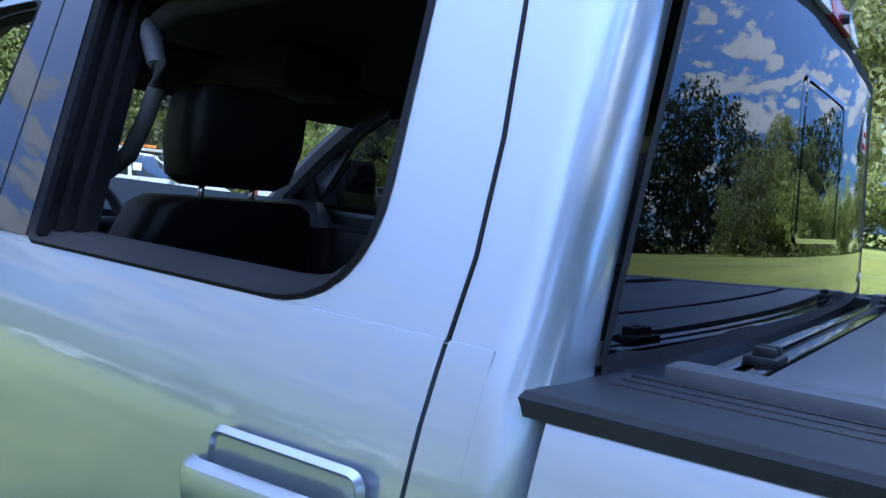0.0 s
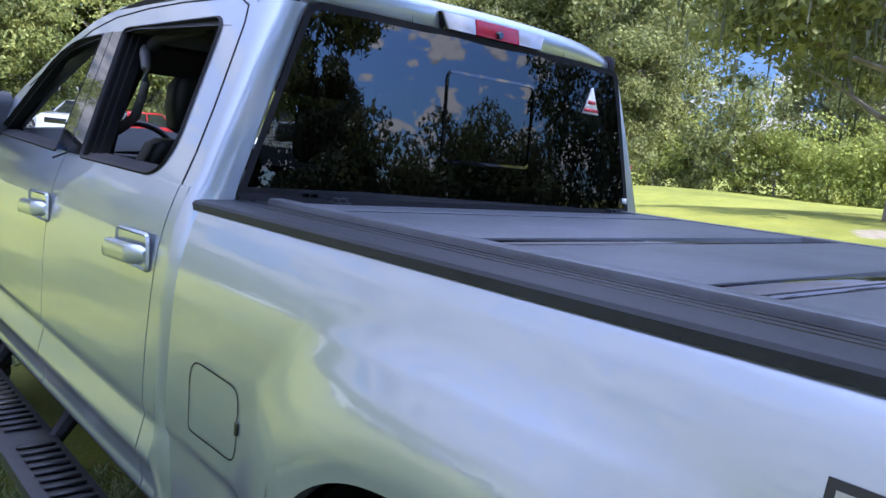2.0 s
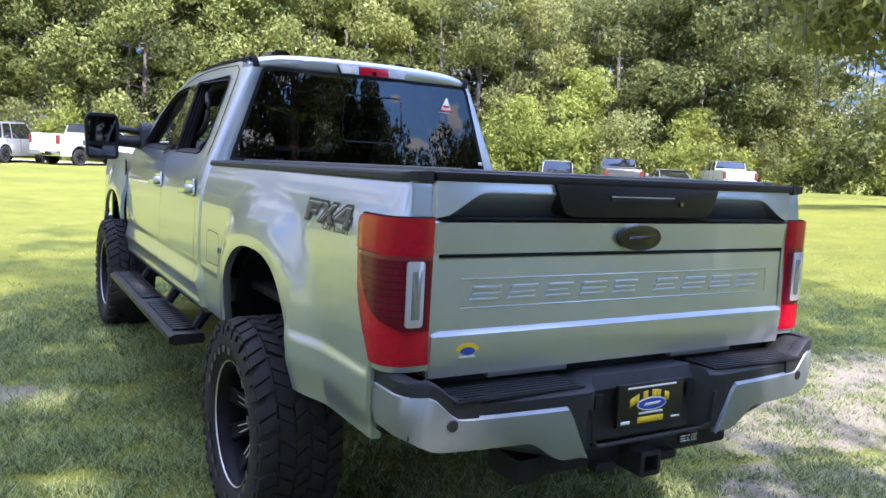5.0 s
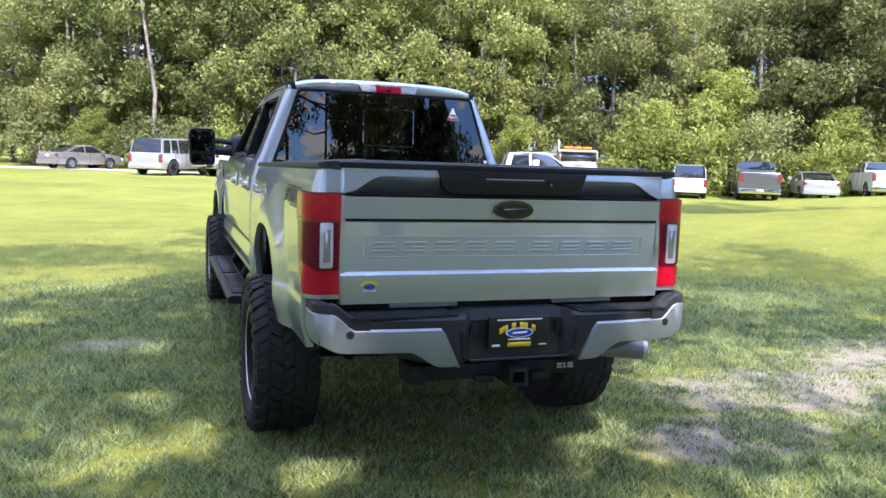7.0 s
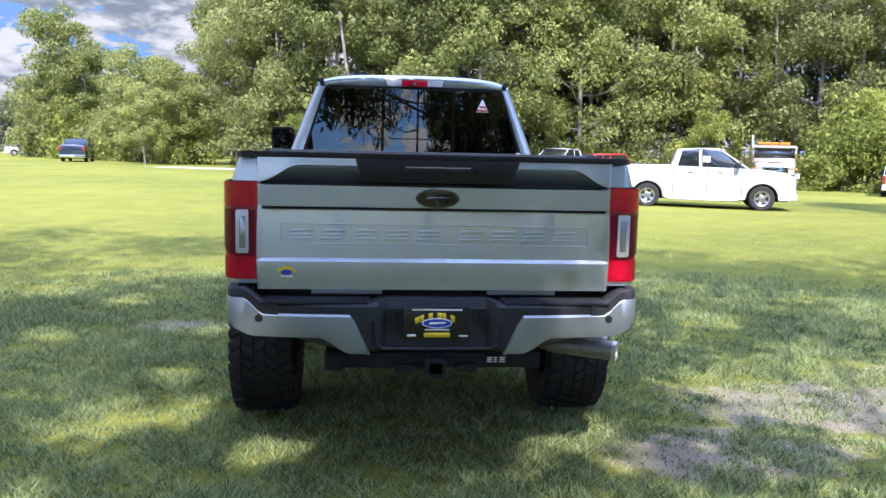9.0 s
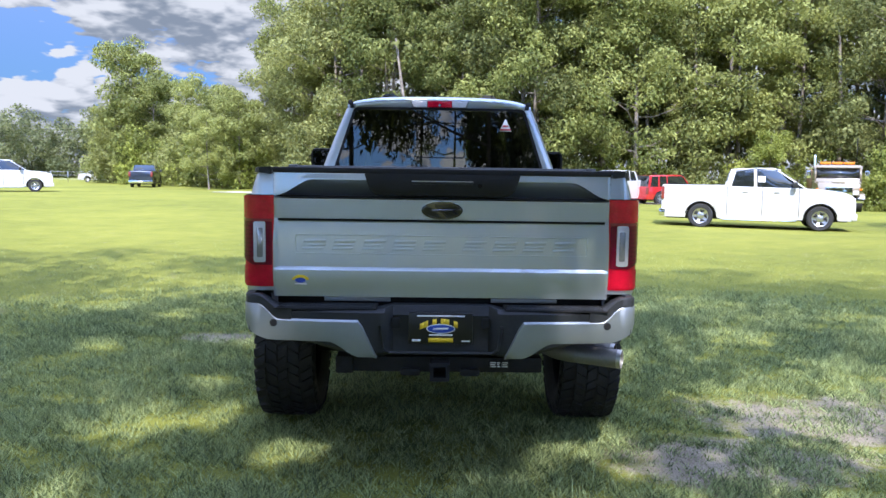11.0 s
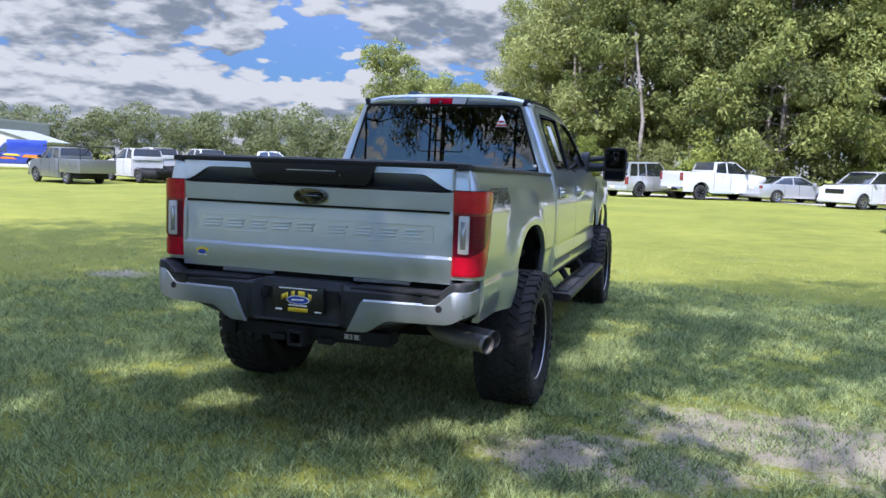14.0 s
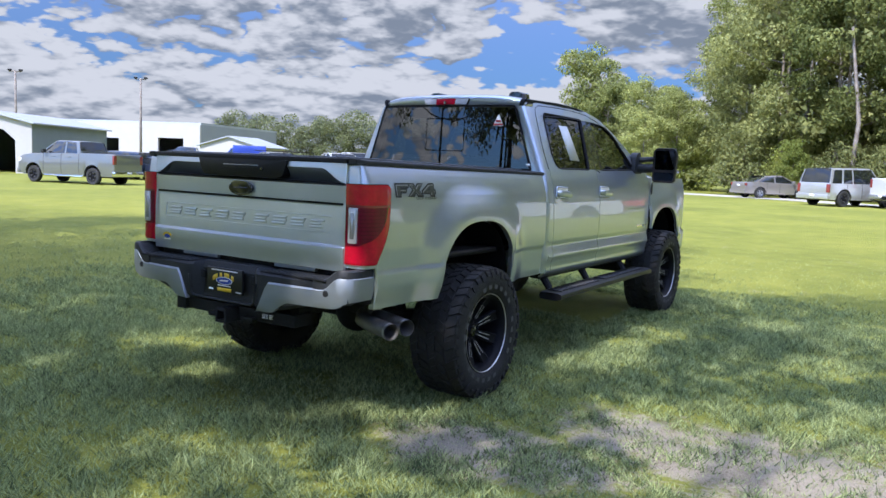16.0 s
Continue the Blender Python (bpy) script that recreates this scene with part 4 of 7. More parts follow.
    part("sticker_arc", slab(arc, "y", -0.0225, -0.012), YELLOW_PRINT, gate)
    part("sticker_oval", oval(0.026, 0.013, -0.023, -0.012, 0, 1.060, -0.715), BLUE_PRINT, gate)
    part("sticker_bar", box(-0.745, -0.685, -0.0205, -0.010, 1.036, 1.043), WHITE_STICKER, gate)


build_tailgate()


def lamp_front(z):
    return curve_at([(1.025, 0.095), (1.06, 0.115), (1.12, 0.155), (1.18, 0.185), (1.25, 0.205), (1.35, 0.21), (1.42, 0.209), (1.462, 0.206), (1.475, 0.198), (1.487, 0.178)], z)


def lamp_slice(s, z, out, x_in=0.862, back=0.0):
    pts = [(s * x_in, 0.004 - out), (s * 0.90, 0.004 - out)]
    for k in range(7):
        a = math.pi / 2 * k / 6
        pts.append((s * (0.925 + (0.067 + out) * math.sin(a)), 0.071 - (0.067 + out) * math.cos(a)))
    yf = max(0.075, lamp_front(z) - back)
    for t in (0.33, 0.66, 1.0):
        pts.append((s * (SIDE_W + out), 0.071 + (yf - 0.071) * t))
    return [(x, y, z) for x, y in pts]


def lamp_shell(s, z0, z1, out, x_in=0.862, back=0.0, rows=10):
    loops = [lamp_slice(s, z0 + (z1 - z0) * k / rows, out, x_in, back) for k in range(rows + 1)]
    bm = loft(loops, False, False)
    for v in thicken(bm, 0):
        v.co.x -= s * 0.012
        v.co.y += 0.012
    return bm


def smoked_lens(s, out, z0=1.136, z1=1.356, rows=14, u0=0.004, inset=0.0):
    """The dark middle lens, whose lower front edge curves back to the tail."""
    r = 0.067 + out
    def spot(u):
        if u < 0.063:
            return 0.862 + u, 0.004 - out
        u -= 0.063
        if u < r * math.pi / 2:
            return 0.925 + r * math.sin(u / r), 0.071 - r * math.cos(u / r)
        return SIDE_W + out, 0.071 + u - r * math.pi / 2
    loops = []
    for k in range(rows + 1):
        z = z0 + (z1 - z0) * k / rows
        end = curve_at([(1.136, 0.095), (1.15, 0.130), (1.17, 0.185), (1.20, 0.240), (1.24, 0.280), (1.29, 0.305), (1.356, 0.318)], z) - inset
        loops.append([(s * x, y, z) for x, y in (spot(u0 + (end - u0) * j / 16) for j in range(17))])
    bm = loft(loops, False, False)
    for v in thicken(bm, 0):
        v.co.x -= s * 0.008
        v.co.y += 0.008
    return bm


for s in (-1, 1):
    lamp = part("tail_lamp", lamp_shell(s, 1.025, 1.487, 0.020, rows=16), RED_LENS, TRUCK, "wrap-around red tail lamp", sharp=50)
    part("lens", lamp_shell(s, 1.374, 1.4835, 0.026, 0.866, 0.006, rows=16), RED_LENS, lamp, "bright red upper lens", sharp=50)
    part("lens", lamp_shell(s, 1.034, 1.126, 0.0245, 0.870, 0.010), RED_LENS, lamp, "bright red bottom lens", sharp=50)
    part("lens", smoked_lens(s, 0.026), DARK_RED, lamp, "smoked dark red middle lens", sharp=50)
    part("divider", lamp_shell(s, 1.357, 1.370, 0.0275, 0.868, 0.014), mat("lamp_divider", (0.22, 0.012, 0.03), 0.15, coat=0.4, vary=0.2), lamp, "glossy divider ledge", sharp=50)
    for k in range(8):
        z = 1.178 + k * 0.022
        part("lens_rib", smoked_lens(s, 0.0264, z, z + 0.003, 2, 0.085, 0.02), LAMP_RIB, lamp)
    o = rounded([(s * 0.890, 1.150), (s * 0.950, 1.150), (s * 0.950, 1.356), (s * 0.890, 1.356)], 0.010)
    part("reversing_lens", slab(o, "y", -0.027, -0.012, 0.004), CLEAR_LENS, lamp, "clear white reversing lens")
    o = rounded([(s * 0.903, 1.175), (s * 0.933, 1.175), (s * 0.933, 1.325), (s * 0.903, 1.325)], 0.006)
    part("reflector", slab(o, "y", -0.0285, -0.0265, 0.0008), LAMP_GREY, lamp)
    seam = []
    for k in range(31):
        z = 0.99 + 0.615 * k / 30
        y = 0.004 - 0.2 * side_offset(0.05, z, AY, False)
        seam.append([(s * 0.8555, y + 0.0005, z), (s * 0.868, y + 0.002, z), (s * 0.868, y + 0.03, z), (s * 0.8555, y + 0.03, z)])
    part("gate_gap", loft(seam, True, True), SEAL, TRUCK, "dark gap beside the tailgate")
    part("lamp_gasket", lamp_shell(s, 1.485, 1.491, 0.014, rows=1), SEAL, lamp)
    edge = [(s * (SIDE_W + 0.011), lamp_front(z) + 0.003, z) for z in [1.028 + 0.458 * k / 24 for k in range(25)]]
    part("lamp_gasket", tube(edge, 0.0065, 6), SEAL, lamp, "black gasket round the lamp")

# rail caps and the folding cover
def tilt(bm):
    for v in bm.verts:
        v.co.z -= 0.0172 * v.co.y
    return bm


for s in (-1, 1):
    prof = [(0.775, -0.016), (0.775, 0.016), (0.800, 0.0205), (0.870, 0.0215), (0.935, 0.019), (0.949, 0.015), (0.954, 0.008), (0.954, -0.009), (0.930, -0.009)]
    loops = []
    for y in [-0.008, -0.002, 0.012, 0.030, 0.052, 0.054] + [0.07 + 2.302 * k / 28 for k in range(29)]:
        wide = 0.954 - 0.030 * sstep(0.05, -0.010, y) ** 2
        loops.append([(s * min(wide, max(x, 0.866 if y < 0.053 else 0.0)), y, bed_top(y) + z) for x, z in prof])
    cap = part("rail_cap", loft(loops, True, True), BLACK_PLASTIC, TRUCK, "black textured bed rail cap", sharp=35)
    for k in range(3):
        x = 0.815 + k * 0.028
        part("groove", tilt(box(min(s * x, s * (x + 0.004)), max(s * x, s * (x + 0.004)), 0.05, 2.3, 1.6300, 1.6335, 0.0006)), GLOSS_BLACK, cap)
    rail = tilt(box(min(s * 0.735, s * 0.785), max(s * 0.735, s * 0.785), 0.03, 2.28, 1.60, 1.645, 0.008))
    part("cover_rail", rail, COVER, TRUCK, "black aluminium cover rail")

cover = thing("tonneau_cover", "black folding tonneau cover closed over the truck bed", "bed cover")
PANELS = ((0.035, 0.395), (0.495, 0.94), (1.055, 1.445), (1.56, 2.01), (2.04, 2.19))
for a, b in PANELS:
    bm = tilt(box(-0.735, 0.735, a, b, 1.612, 1.642, 0.007))
    part("panel", bm, COVER, cover)
for (_, a), (b, _) in zip(PANELS, PANELS[1:]):
    part("hinge_strip", tilt(box(-0.73, 0.73, a, b, 1.610, 1.6385)), GLOSS_BLACK, cover, "glossy ribbed hinge strip")
    part("hinge_seam", tilt(box(-0.73, 0.73, a + 0.001, a + 0.007, 1.636, 1.6405)), SEAL, cover)
    part("hinge_rib", tilt(box(-0.73, 0.73, a + 0.030, a + 0.038, 1.636, 1.6395, 0.001)), SEAL, cover)
part("end_strip", tilt(box(-0.75, 0.75, 2.19, 2.265, 1.606, 1.626, 0.005)), BLACK_PLASTIC, cover)
for k in range(2):
    part("end_rib", tilt(box(-0.75, 0.75, 2.200 + k * 0.034, 2.222 + k * 0.034, 1.625, 1.636, 0.004)), GLOSS_BLACK, cover)
part("rear_seal", tilt(box(-0.75, 0.75, 0.006, 0.036, 1.612, 1.634, 0.01)), BLACK_PLASTIC, cover)
for x in (-0.60, 0.60):
    bm = box(x - 0.03, x + 0.03, 2.20, 2.24, 1.634, 1.645, 0.004)
    bm_box(bm, x - 0.020, x - 0.006, 2.205, 2.232, 1.643, 1.656, 0.004)
    bm_box(bm, x + 0.006, x + 0.020, 2.205, 2.232, 1.643, 1.656, 0.004)
    part("latch", tilt(bm), BLACK_PLASTIC, cover, "black cover latch")

# ---- cab ----
CAB_PATH_STEP = 0.03


def door_edge(z):
    return curve_at([(0.72, 2.485), (1.05, 2.472), (1.20, 2.464), (1.35, 2.455), (1.48, 2.450), (1.65, 2.447)], z)


CAB_PROFILE = [(0.72, -0.040), (0.745, -0.012), (0.765, 0.000), (0.78, 0.004), (0.80, 0.000), (0.85, 0.010), (0.875, 0.020), (0.89, 0.025), (0.905, 0.023), (0.985, 0.006), (1.0, 0.010), (1.02, 0.015), (1.08, 0.018), (1.2, 0.019), (1.33, 0.015), (1.40, 0.010), (1.45, 0.004), (1.49, -0.004), (1.53, -0.014), (1.57, -0.027), (1.60, -0.038), (1.62, -0.046)]


def cab_panel(name, s, y0, y1, label, yc=None, zt=1.615):
    f0 = y0 if callable(y0) else (lambda z: y0)
    f1 = y1 if callable(y1) else (lambda z: y1)
    n = max(4, int((f1(1.2) - f0(1.2)) / CAB_PATH_STEP))
    rows = 74
    bm = bmesh.new()
    cols = []
    for k in range(n + 1):
        ym = f0(1.2) + (f1(1.2) - f0(1.2)) * k / n
        zb = max(0.72, arch_floor(ym, yc)) if yc is not None and abs(ym - yc) < ARCH_A else 0.72
        col = []
        for j in range(rows + 1):
            z = zb + (zt - zb) * j / rows
            y = f0(z) + (f1(z) - f0(z)) * k / n
            d = curve_at(CAB_PROFILE, z)
            if yc is not None:
                d += 0.05 * (1 - sstep(1.04, 1.6, arch_e(y, z, yc))) * sstep(1.62, 1.35, z)
            col.append(bm.verts.new((s * (SIDE_W + d), y, z)))
        cols.append(col)
    for a, b in zip(cols, cols[1:]):
        for j in range(rows):
            bm.faces.new((a[j], b[j], b[j + 1], a[j + 1]))
    for v in thicken(bm, 0):
        v.co.x -= s * 0.03
    return part(name, bm, PAINT, TRUCK, label, sharp=32)


def handle(s, yc, door):
    """A body-coloured strap handle over a shallow dished plate."""
    x = SIDE_W + 0.008
    o = rounded([(yc - 0.140, 1.372), (yc + 0.115, 1.368), (yc + 0.108, 1.470), (yc - 0.130, 1.478)], 0.022)
    rim = ring(o, shrink(o, 0.006), lambda p: (s * (x + 0.006), p[0], p[1]), lambda p: (s * (x + 0.014), p[0], p[1]))
    ring(shrink(o, 0.006), shrink(o, 0.014), lambda p: (s * (x + 0.014), p[0], p[1]), lambda p: (s * (x + 0.006), p[0], p[1]), rim)
    bmesh.ops.remove_doubles(rim, verts=rim.verts, dist=0.0002)
    h = part("door_handle", rim, PAINT, door, "silver door handle in a recess")
    part("recess", slab(shrink(o, 0.012), "x", s * (x + 0.0065), s * (x + 0.009)), PAINT, h)
    loops = []
    for k in range(13):
        t = k / 12
        y = yc - 0.128 + 0.272 * t
        out = 0.047 * min(1.0, 4.2 * t + 0.35, 4.2 * (1 - t) + 0.35) + 0.004
        hh = 0.027 * min(1.0, 5 * t + 0.55, 5 * (1 - t) + 0.55)
        zc = 1.418 - 0.014 * t
        loops.append([(s * (x + a * out - b), y, zc + c * hh) for a, b, c in ((0.75, 0.010, -1.0), (0.95, 0.002, -0.92), (1.0, 0.0, -0.55), (1.0, -0.001, 0.35), (0.96, 0.001, 0.82), (0.78, 0.010, 1.0))])
    part("strap", loft(loops, True, True), PAINT, h, sharp=50)


WIN_R = rounded([(2.572, 1.621), (3.306, 1.621), (3.444, 2.085), (2.640, 2.088)], [0.155, 0.02, 0.03, 0.06], 8)
WIN_F = rounded([(3.585, 1.621), (4.52, 1.637), (4.16, 1.985), (3.98, 2.055), (3.650, 2.072)], [0.02, 0.05, 0.12, 0.12, 0.03], 8)


def cab_x(z):
    t = max(0.0, (z - 1.60) / 0.54)
    return 0.950 - 0.207 * t


def window_y(x, z):
    """The bowed rear window."""
    return 2.285 + 0.042 * (x / 0.85) ** 2 + 0.024 * (z - 1.60) / 0.54


def cab_put(s, d=0.0):
    return lambda p: (s * (cab_x(p[1]) + d), p[0], p[1])


ROOF_LINE = [(2.47, 2.115), (2.52, 2.160), (2.70, 2.185), (3.0, 2.197), (3.3, 2.195), (3.6, 2.175), (3.85, 2.135), (4.10, 2.045), (4.40, 1.885), (4.85, 1.612)]


def greenhouse_side(s):
    outline = [(2.385, 1.610), (2.392, 1.75), (2.410, 1.9), (2.435, 2.03)] + ROOF_LINE + [(4.5, 1.612), (4.1, 1.612), (3.7, 1.612), (3.3, 1.612), (2.9, 1.612), (2.6, 1.612)]
    pts, edges = [], []
    for lp in (outline, WIN_R, WIN_F):
        k = len(pts)
        pts += [Vector(p) for p in lp]
        edges += [(k + i, k + (i + 1) % len(lp)) for i in range(len(lp))]
    vs, _, fs, *_ = delaunay_2d_cdt(pts, edges, [], 0, 1e-5)
    def inside(p, lp):
        hit = False
        for i in range(len(lp)):
            (ax, ay), (bx, by) = lp[i], lp[i - 1]
            if (ay > p.y) != (by > p.y) and p.x < (bx - ax) * (p.y - ay) / (by - ay) + ax:
                hit = not hit
        return hit
    bm = bmesh.new()
    bv = [bm.verts.new((s * cab_x(p.y), p.x, p.y)) for p in vs]
    for f in fs:
        c = sum((vs[i] for i in f), Vector((0, 0))) / len(f)
        if inside(c, outline) and not inside(c, WIN_R) and not inside(c, WIN_F):
            bm.faces.new([bv[i] for i in f])
    bmesh.ops.delete(bm, geom=[v for v in bm.verts if not v.link_faces], context="VERTS")
    return part("upper_side", bm, PAINT, TRUCK, "silver upper body frame round the side windows", sharp=60, face=(s, 0, 0))


doors = {}
for s in (-1, 1):
    cab_panel("cab_corner", s, 2.390, lambda z: door_edge(z) - 0.003, "silver rear cab corner")
    doors[s, "rear"] = cab_panel("rear_door", s, lambda z: door_edge(z) + 0.003, 3.452, "silver rear passenger door")
    doors[s, "front"] = cab_panel("front_door", s, 3.458, 4.845, "silver front door")
    fender = cab_panel("front_fender", s, 4.851, 6.12, "silver front fender with a flared arch", FRONT_AY, 1.56)
    part("fender_vent", slab(rounded([(4.875, 1.18), (4.91, 1.20), (4.925, 1.52), (4.885, 1.50)], 0.012), "x", s * (SIDE_W + 0.012), s * (SIDE_W + 0.022), 0.003), BLACK_PLASTIC, fender, "black side vent")
    part("fender_badge", box(min(s * 1.005, s * 1.012), max(s * 1.005, s * 1.012), 4.50, 4.74, 1.045, 1.070, 0.002), CHROME, doors[s, "front"], "small chrome badge")
    handle(s, 2.62, doors[s, "rear"])
    handle(s, 3.56, doors[s, "front"])
    part("seam_backing", box(min(s * 0.93, s * 0.965), max(s * 0.93, s * 0.965), 2.38, 4.87, 0.78, 1.40), SEAL, TRUCK)
    up = greenhouse_side(s)
    # seam of the rear door up the pillar
    seam = [(2.448, 1.612), (2.446, 1.70), (2.458, 1.83), (2.482, 1.97), (2.498, 2.06), (2.522, 2.115), (2.60, 2.145), (3.0, 2.155), (3.3, 2.152), (3.6, 2.135), (3.82, 2.095), (4.06, 2.01), (4.37, 1.855)]
    part("door_seam", tube([(s * (cab_x(z) - 0.0008), y, z) for y, z in seam], 0.0036, 6), SEAL, up)
    for o in ([(3.314, 1.626), (3.440, 1.626), (3.553, 2.076), (3.452, 2.076)], [(3.448, 1.626), (3.578, 1.626), (3.644, 2.074), (3.560, 2.076)]):
        trim = slab(o, "x", 0, 0.01, 0.002)
        for v in trim.verts:
            v.co.x = s * (cab_x(v.co.z) + (0.006 if v.co.x > 0.005 else -0.02))
        part("door_pillar", trim, GLOSS_BLACK, up, "gloss-black pillar trim")
    part("door_seam", tube([(s * 0.992, 3.455, 1.60), (s * (cab_x(1.626) + 0.003), 3.444, 1.626), (s * (cab_x(2.076) + 0.003), 3.5565, 2.076)], 0.004, 6), SEAL, up)
    # ribbed black channel along the front of the rear opening
    for k in range(3):
        o = [(3.280 - 0.030 * k, 1.630), (3.302 - 0.030 * k, 1.630), (3.436 - 0.030 * k, 2.076), (3.414 - 0.030 * k, 2.076)]
        rib = slab(o, "x", 0, 0.01, 0.003)
        for v in rib.verts:
            v.co.x = s * (cab_x(v.co.z) - 0.012 - 0.014 * k + (0.010 if v.co.x > 0.005 else -0.02))
        part("window_channel", rib, LINER, up, "black rubber window channel")
    for w, nm in ((WIN_R, "rear"), (WIN_F, "front")):
        inner = shrink(w, 0.008)
        bm = ring(shrink(w, -0.006), w, cab_put(s, 0.002), cab_put(s, 0.008))
        ring(w, inner, cab_put(s, 0.008), cab_put(s, -0.012), bm)
        ring(inner, shrink(w, 0.016), cab_put(s, -0.012), cab_put(s, -0.016), bm)
        ring(shrink(w, 0.016), shrink(w, 0.022), cab_put(s, -0.016), cab_put(s, -0.05), bm)
        bmesh.ops.remove_doubles(bm, verts=bm.verts, dist=0.0002)
        part("window_seal", bm, SEAL, up, "black rubber window seal")
        if s > 0:
            pane = bmesh.new()
            pane.faces.new([pane.verts.new(cab_put(s, -0.010)(p)) for p in shrink(w, 0.010)])
            bmesh.ops.triangulate(pane, faces=pane.faces)
            g = part("window_pane", pane, GLASS_SIDE if nm == "rear" else GLASS_TINT, up, "tinted side window", face=(s, 0, 0))
            g.visible_shadow = False
            if nm == "rear":
                paper = slab([(2.97, 1.70), (3.16, 1.695), (3.11, 2.00), (2.93, 2.00)], "x", 0, 0.002)
                for v in paper.verts:
                    v.co.x = s * (cab_x(v.co.z) - 0.0105 + v.co.x)
                part("window_paper", paper, WHITE_STICKER, up, "white paper label in the window")
    # rounded rear pillar between side and glass
    loops = []
    for k in range(29):
        z = 0.76 + (2.125 - 0.76) * k / 28
        t = (z - 1.60) / 0.54
        side = cab_x(z) if z > 1.612 else SIDE_W + curve_at(CAB_PROFILE, z)
        p0 = Vector((side, curve_at([(0.7, 2.395), (1.610, 2.390), (1.75, 2.395), (1.9, 2.410), (2.03, 2.435), (2.125, 2.475)], z)))
        p2 = Vector((0.856 - 0.190 * max(0, t), window_y(0.86, z) - 0.002))
        p1 = Vector((p0.x + 0.004, p2.y - 0.004))
        loops.append([(s * q.x, q.y, z) for q in (p0.lerp(p1, u).lerp(p1.lerp(p2, u), u) for u in [j / 12 for j in range(13)])])
    part("rear_pillar", loft(loops, False, False), PAINT, TRUCK, "rounded silver rear pillar", sharp=60)


def build_roof():
    ys = [2.368, 2.360, 2.354, 2.362, 2.385, 2.43, 2.50, 2.65, 2.85, 3.1, 3.35, 3.6, 3.8, 3.95, 4.05]
    drop = [0.105, 0.075, 0.045, 0.022, 0.012, 0.004, 0.0, -0.004, -0.006, -0.004, 0.0, 0.012, 0.035, 0.07, 0.11]
    rows = []
    for y, d in zip(ys, drop):
        w = curve_at([(2.37, 0.735), (2.52, 0.735), (3.2, 0.735), (3.9, 0.72), (4.05, 0.70)], y)
        row = []
        for k in range(33):
            u = -1 + 2 * k / 32
            x = math.copysign(1 - (1 - abs(u)) ** 1.35, u) * w
            v = abs(x) / w
            row.append((x, y + 0.045 * v ** 3 - 0.030 * (1 - v * v) * sstep(2.5, 2.37, y), 2.232 - 0.018 * v ** 2 - 0.046 * v ** 7 - d * (1 - 0.25 * v ** 4)))
        rows.append(row)
    roof = part("roof", loft(rows, False, False), PAINT, TRUCK, "silver cab roof", sharp=50)
    for s in (-1, 1):
        loops = []
        for k in range(10):
            y = 2.40 + 1.45 * k / 9
            z = curve_at([(2.40, 2.175), (2.52, 2.178), (3.0, 2.190), (3.3, 2.186), (3.6, 2.165), (3.85, 2.13)], y)
            loops.append([(s * 0.705, y, z + 0.008), (s * 0.72, y, z + 0.012), (s * 0.733, y, z + 0.006), (s * 0.733, y, z - 0.012), (s * 0.705, y, z - 0.012)])
        part("roof_strip", loft(loops, True, True), SEAL, roof, "black roof strip")
        bm = loft([[(s * (x - 0.016), y, z), (s * (x + 0.016), y + 0.006, z - 0.004), (s * (x + 0.014), y + 0.03, z - 0.004), (s * (x - 0.014), y + 0.03, z)] for x, y, z in ((0.716, 2.395, 2.192), (0.708, 2.376, 2.176), (0.700, 2.372, 2.150), (0.694, 2.372, 2.118))], True, True)
        part("corner_cap", bm, SEAL, roof, "black roof strip end")
        x0 = s * 0.42
        bm = loft([[(x0 + dx * q, 2.78 + 0.17 * j / 4, 2.212 + 0.072 * h) for dx, h in ((-0.085, 0), (-0.07, 0.8), (-0.04, 1), (0.04, 1), (0.07, 0.8), (0.085, 0))] for j, q in ((0, 0.8), (1, 1.0), (2, 1.0), (3, 0.95), (4, 0.75))], True, True)
        part("roof_lamp", bm, GLOSS_BLACK, roof, "dark roof marker lamp")
    # high brake lamp
    def lens(x0, x1, y, m, nm, lab=""):
        o = [(x0 + 0.02 * (x0 < -0.2), 2.135), (x1 - 0.02 * (x1 > 0.2), 2.135), (x1, 2.185), (x0, 2.185)]
        bm = slab(o, "y", y, y + 0.03, 0.004)
        for v in bm.verts:
            v.co.y += 0.045 * (abs(v.co.x) / 0.735) ** 3 - 0.030 * (1 - (v.co.x / 0.735) ** 2) + (2.16 - v.co.z) * -0.25
        part(nm, bm, m, roof, lab)
    lens(-0.232, 0.232, 2.337, GLOSS_BLACK, "brake_lamp_base")
    lens(-0.228, -0.098, 2.330, CLEAR_LENS, "cargo_lens", "clear cargo lamp lens")
    lens(0.098, 0.228, 2.330, CLEAR_LENS, "cargo_lens", "clear cargo lamp lens")
    lens(-0.096, 0.096, 2.329, RED_LENS, "brake_lens", "red high brake lamp")
    bm = bmesh.new()
    bmesh.ops.create_cone(bm, cap_ends=True, segments=16, radius1=0.014, radius2=0.010, depth=0.02, matrix=pose(0.0, 2.294, 2.150, 90))
    part("rear_camera", bm, GLOSS_BLACK, roof)


build_roof()


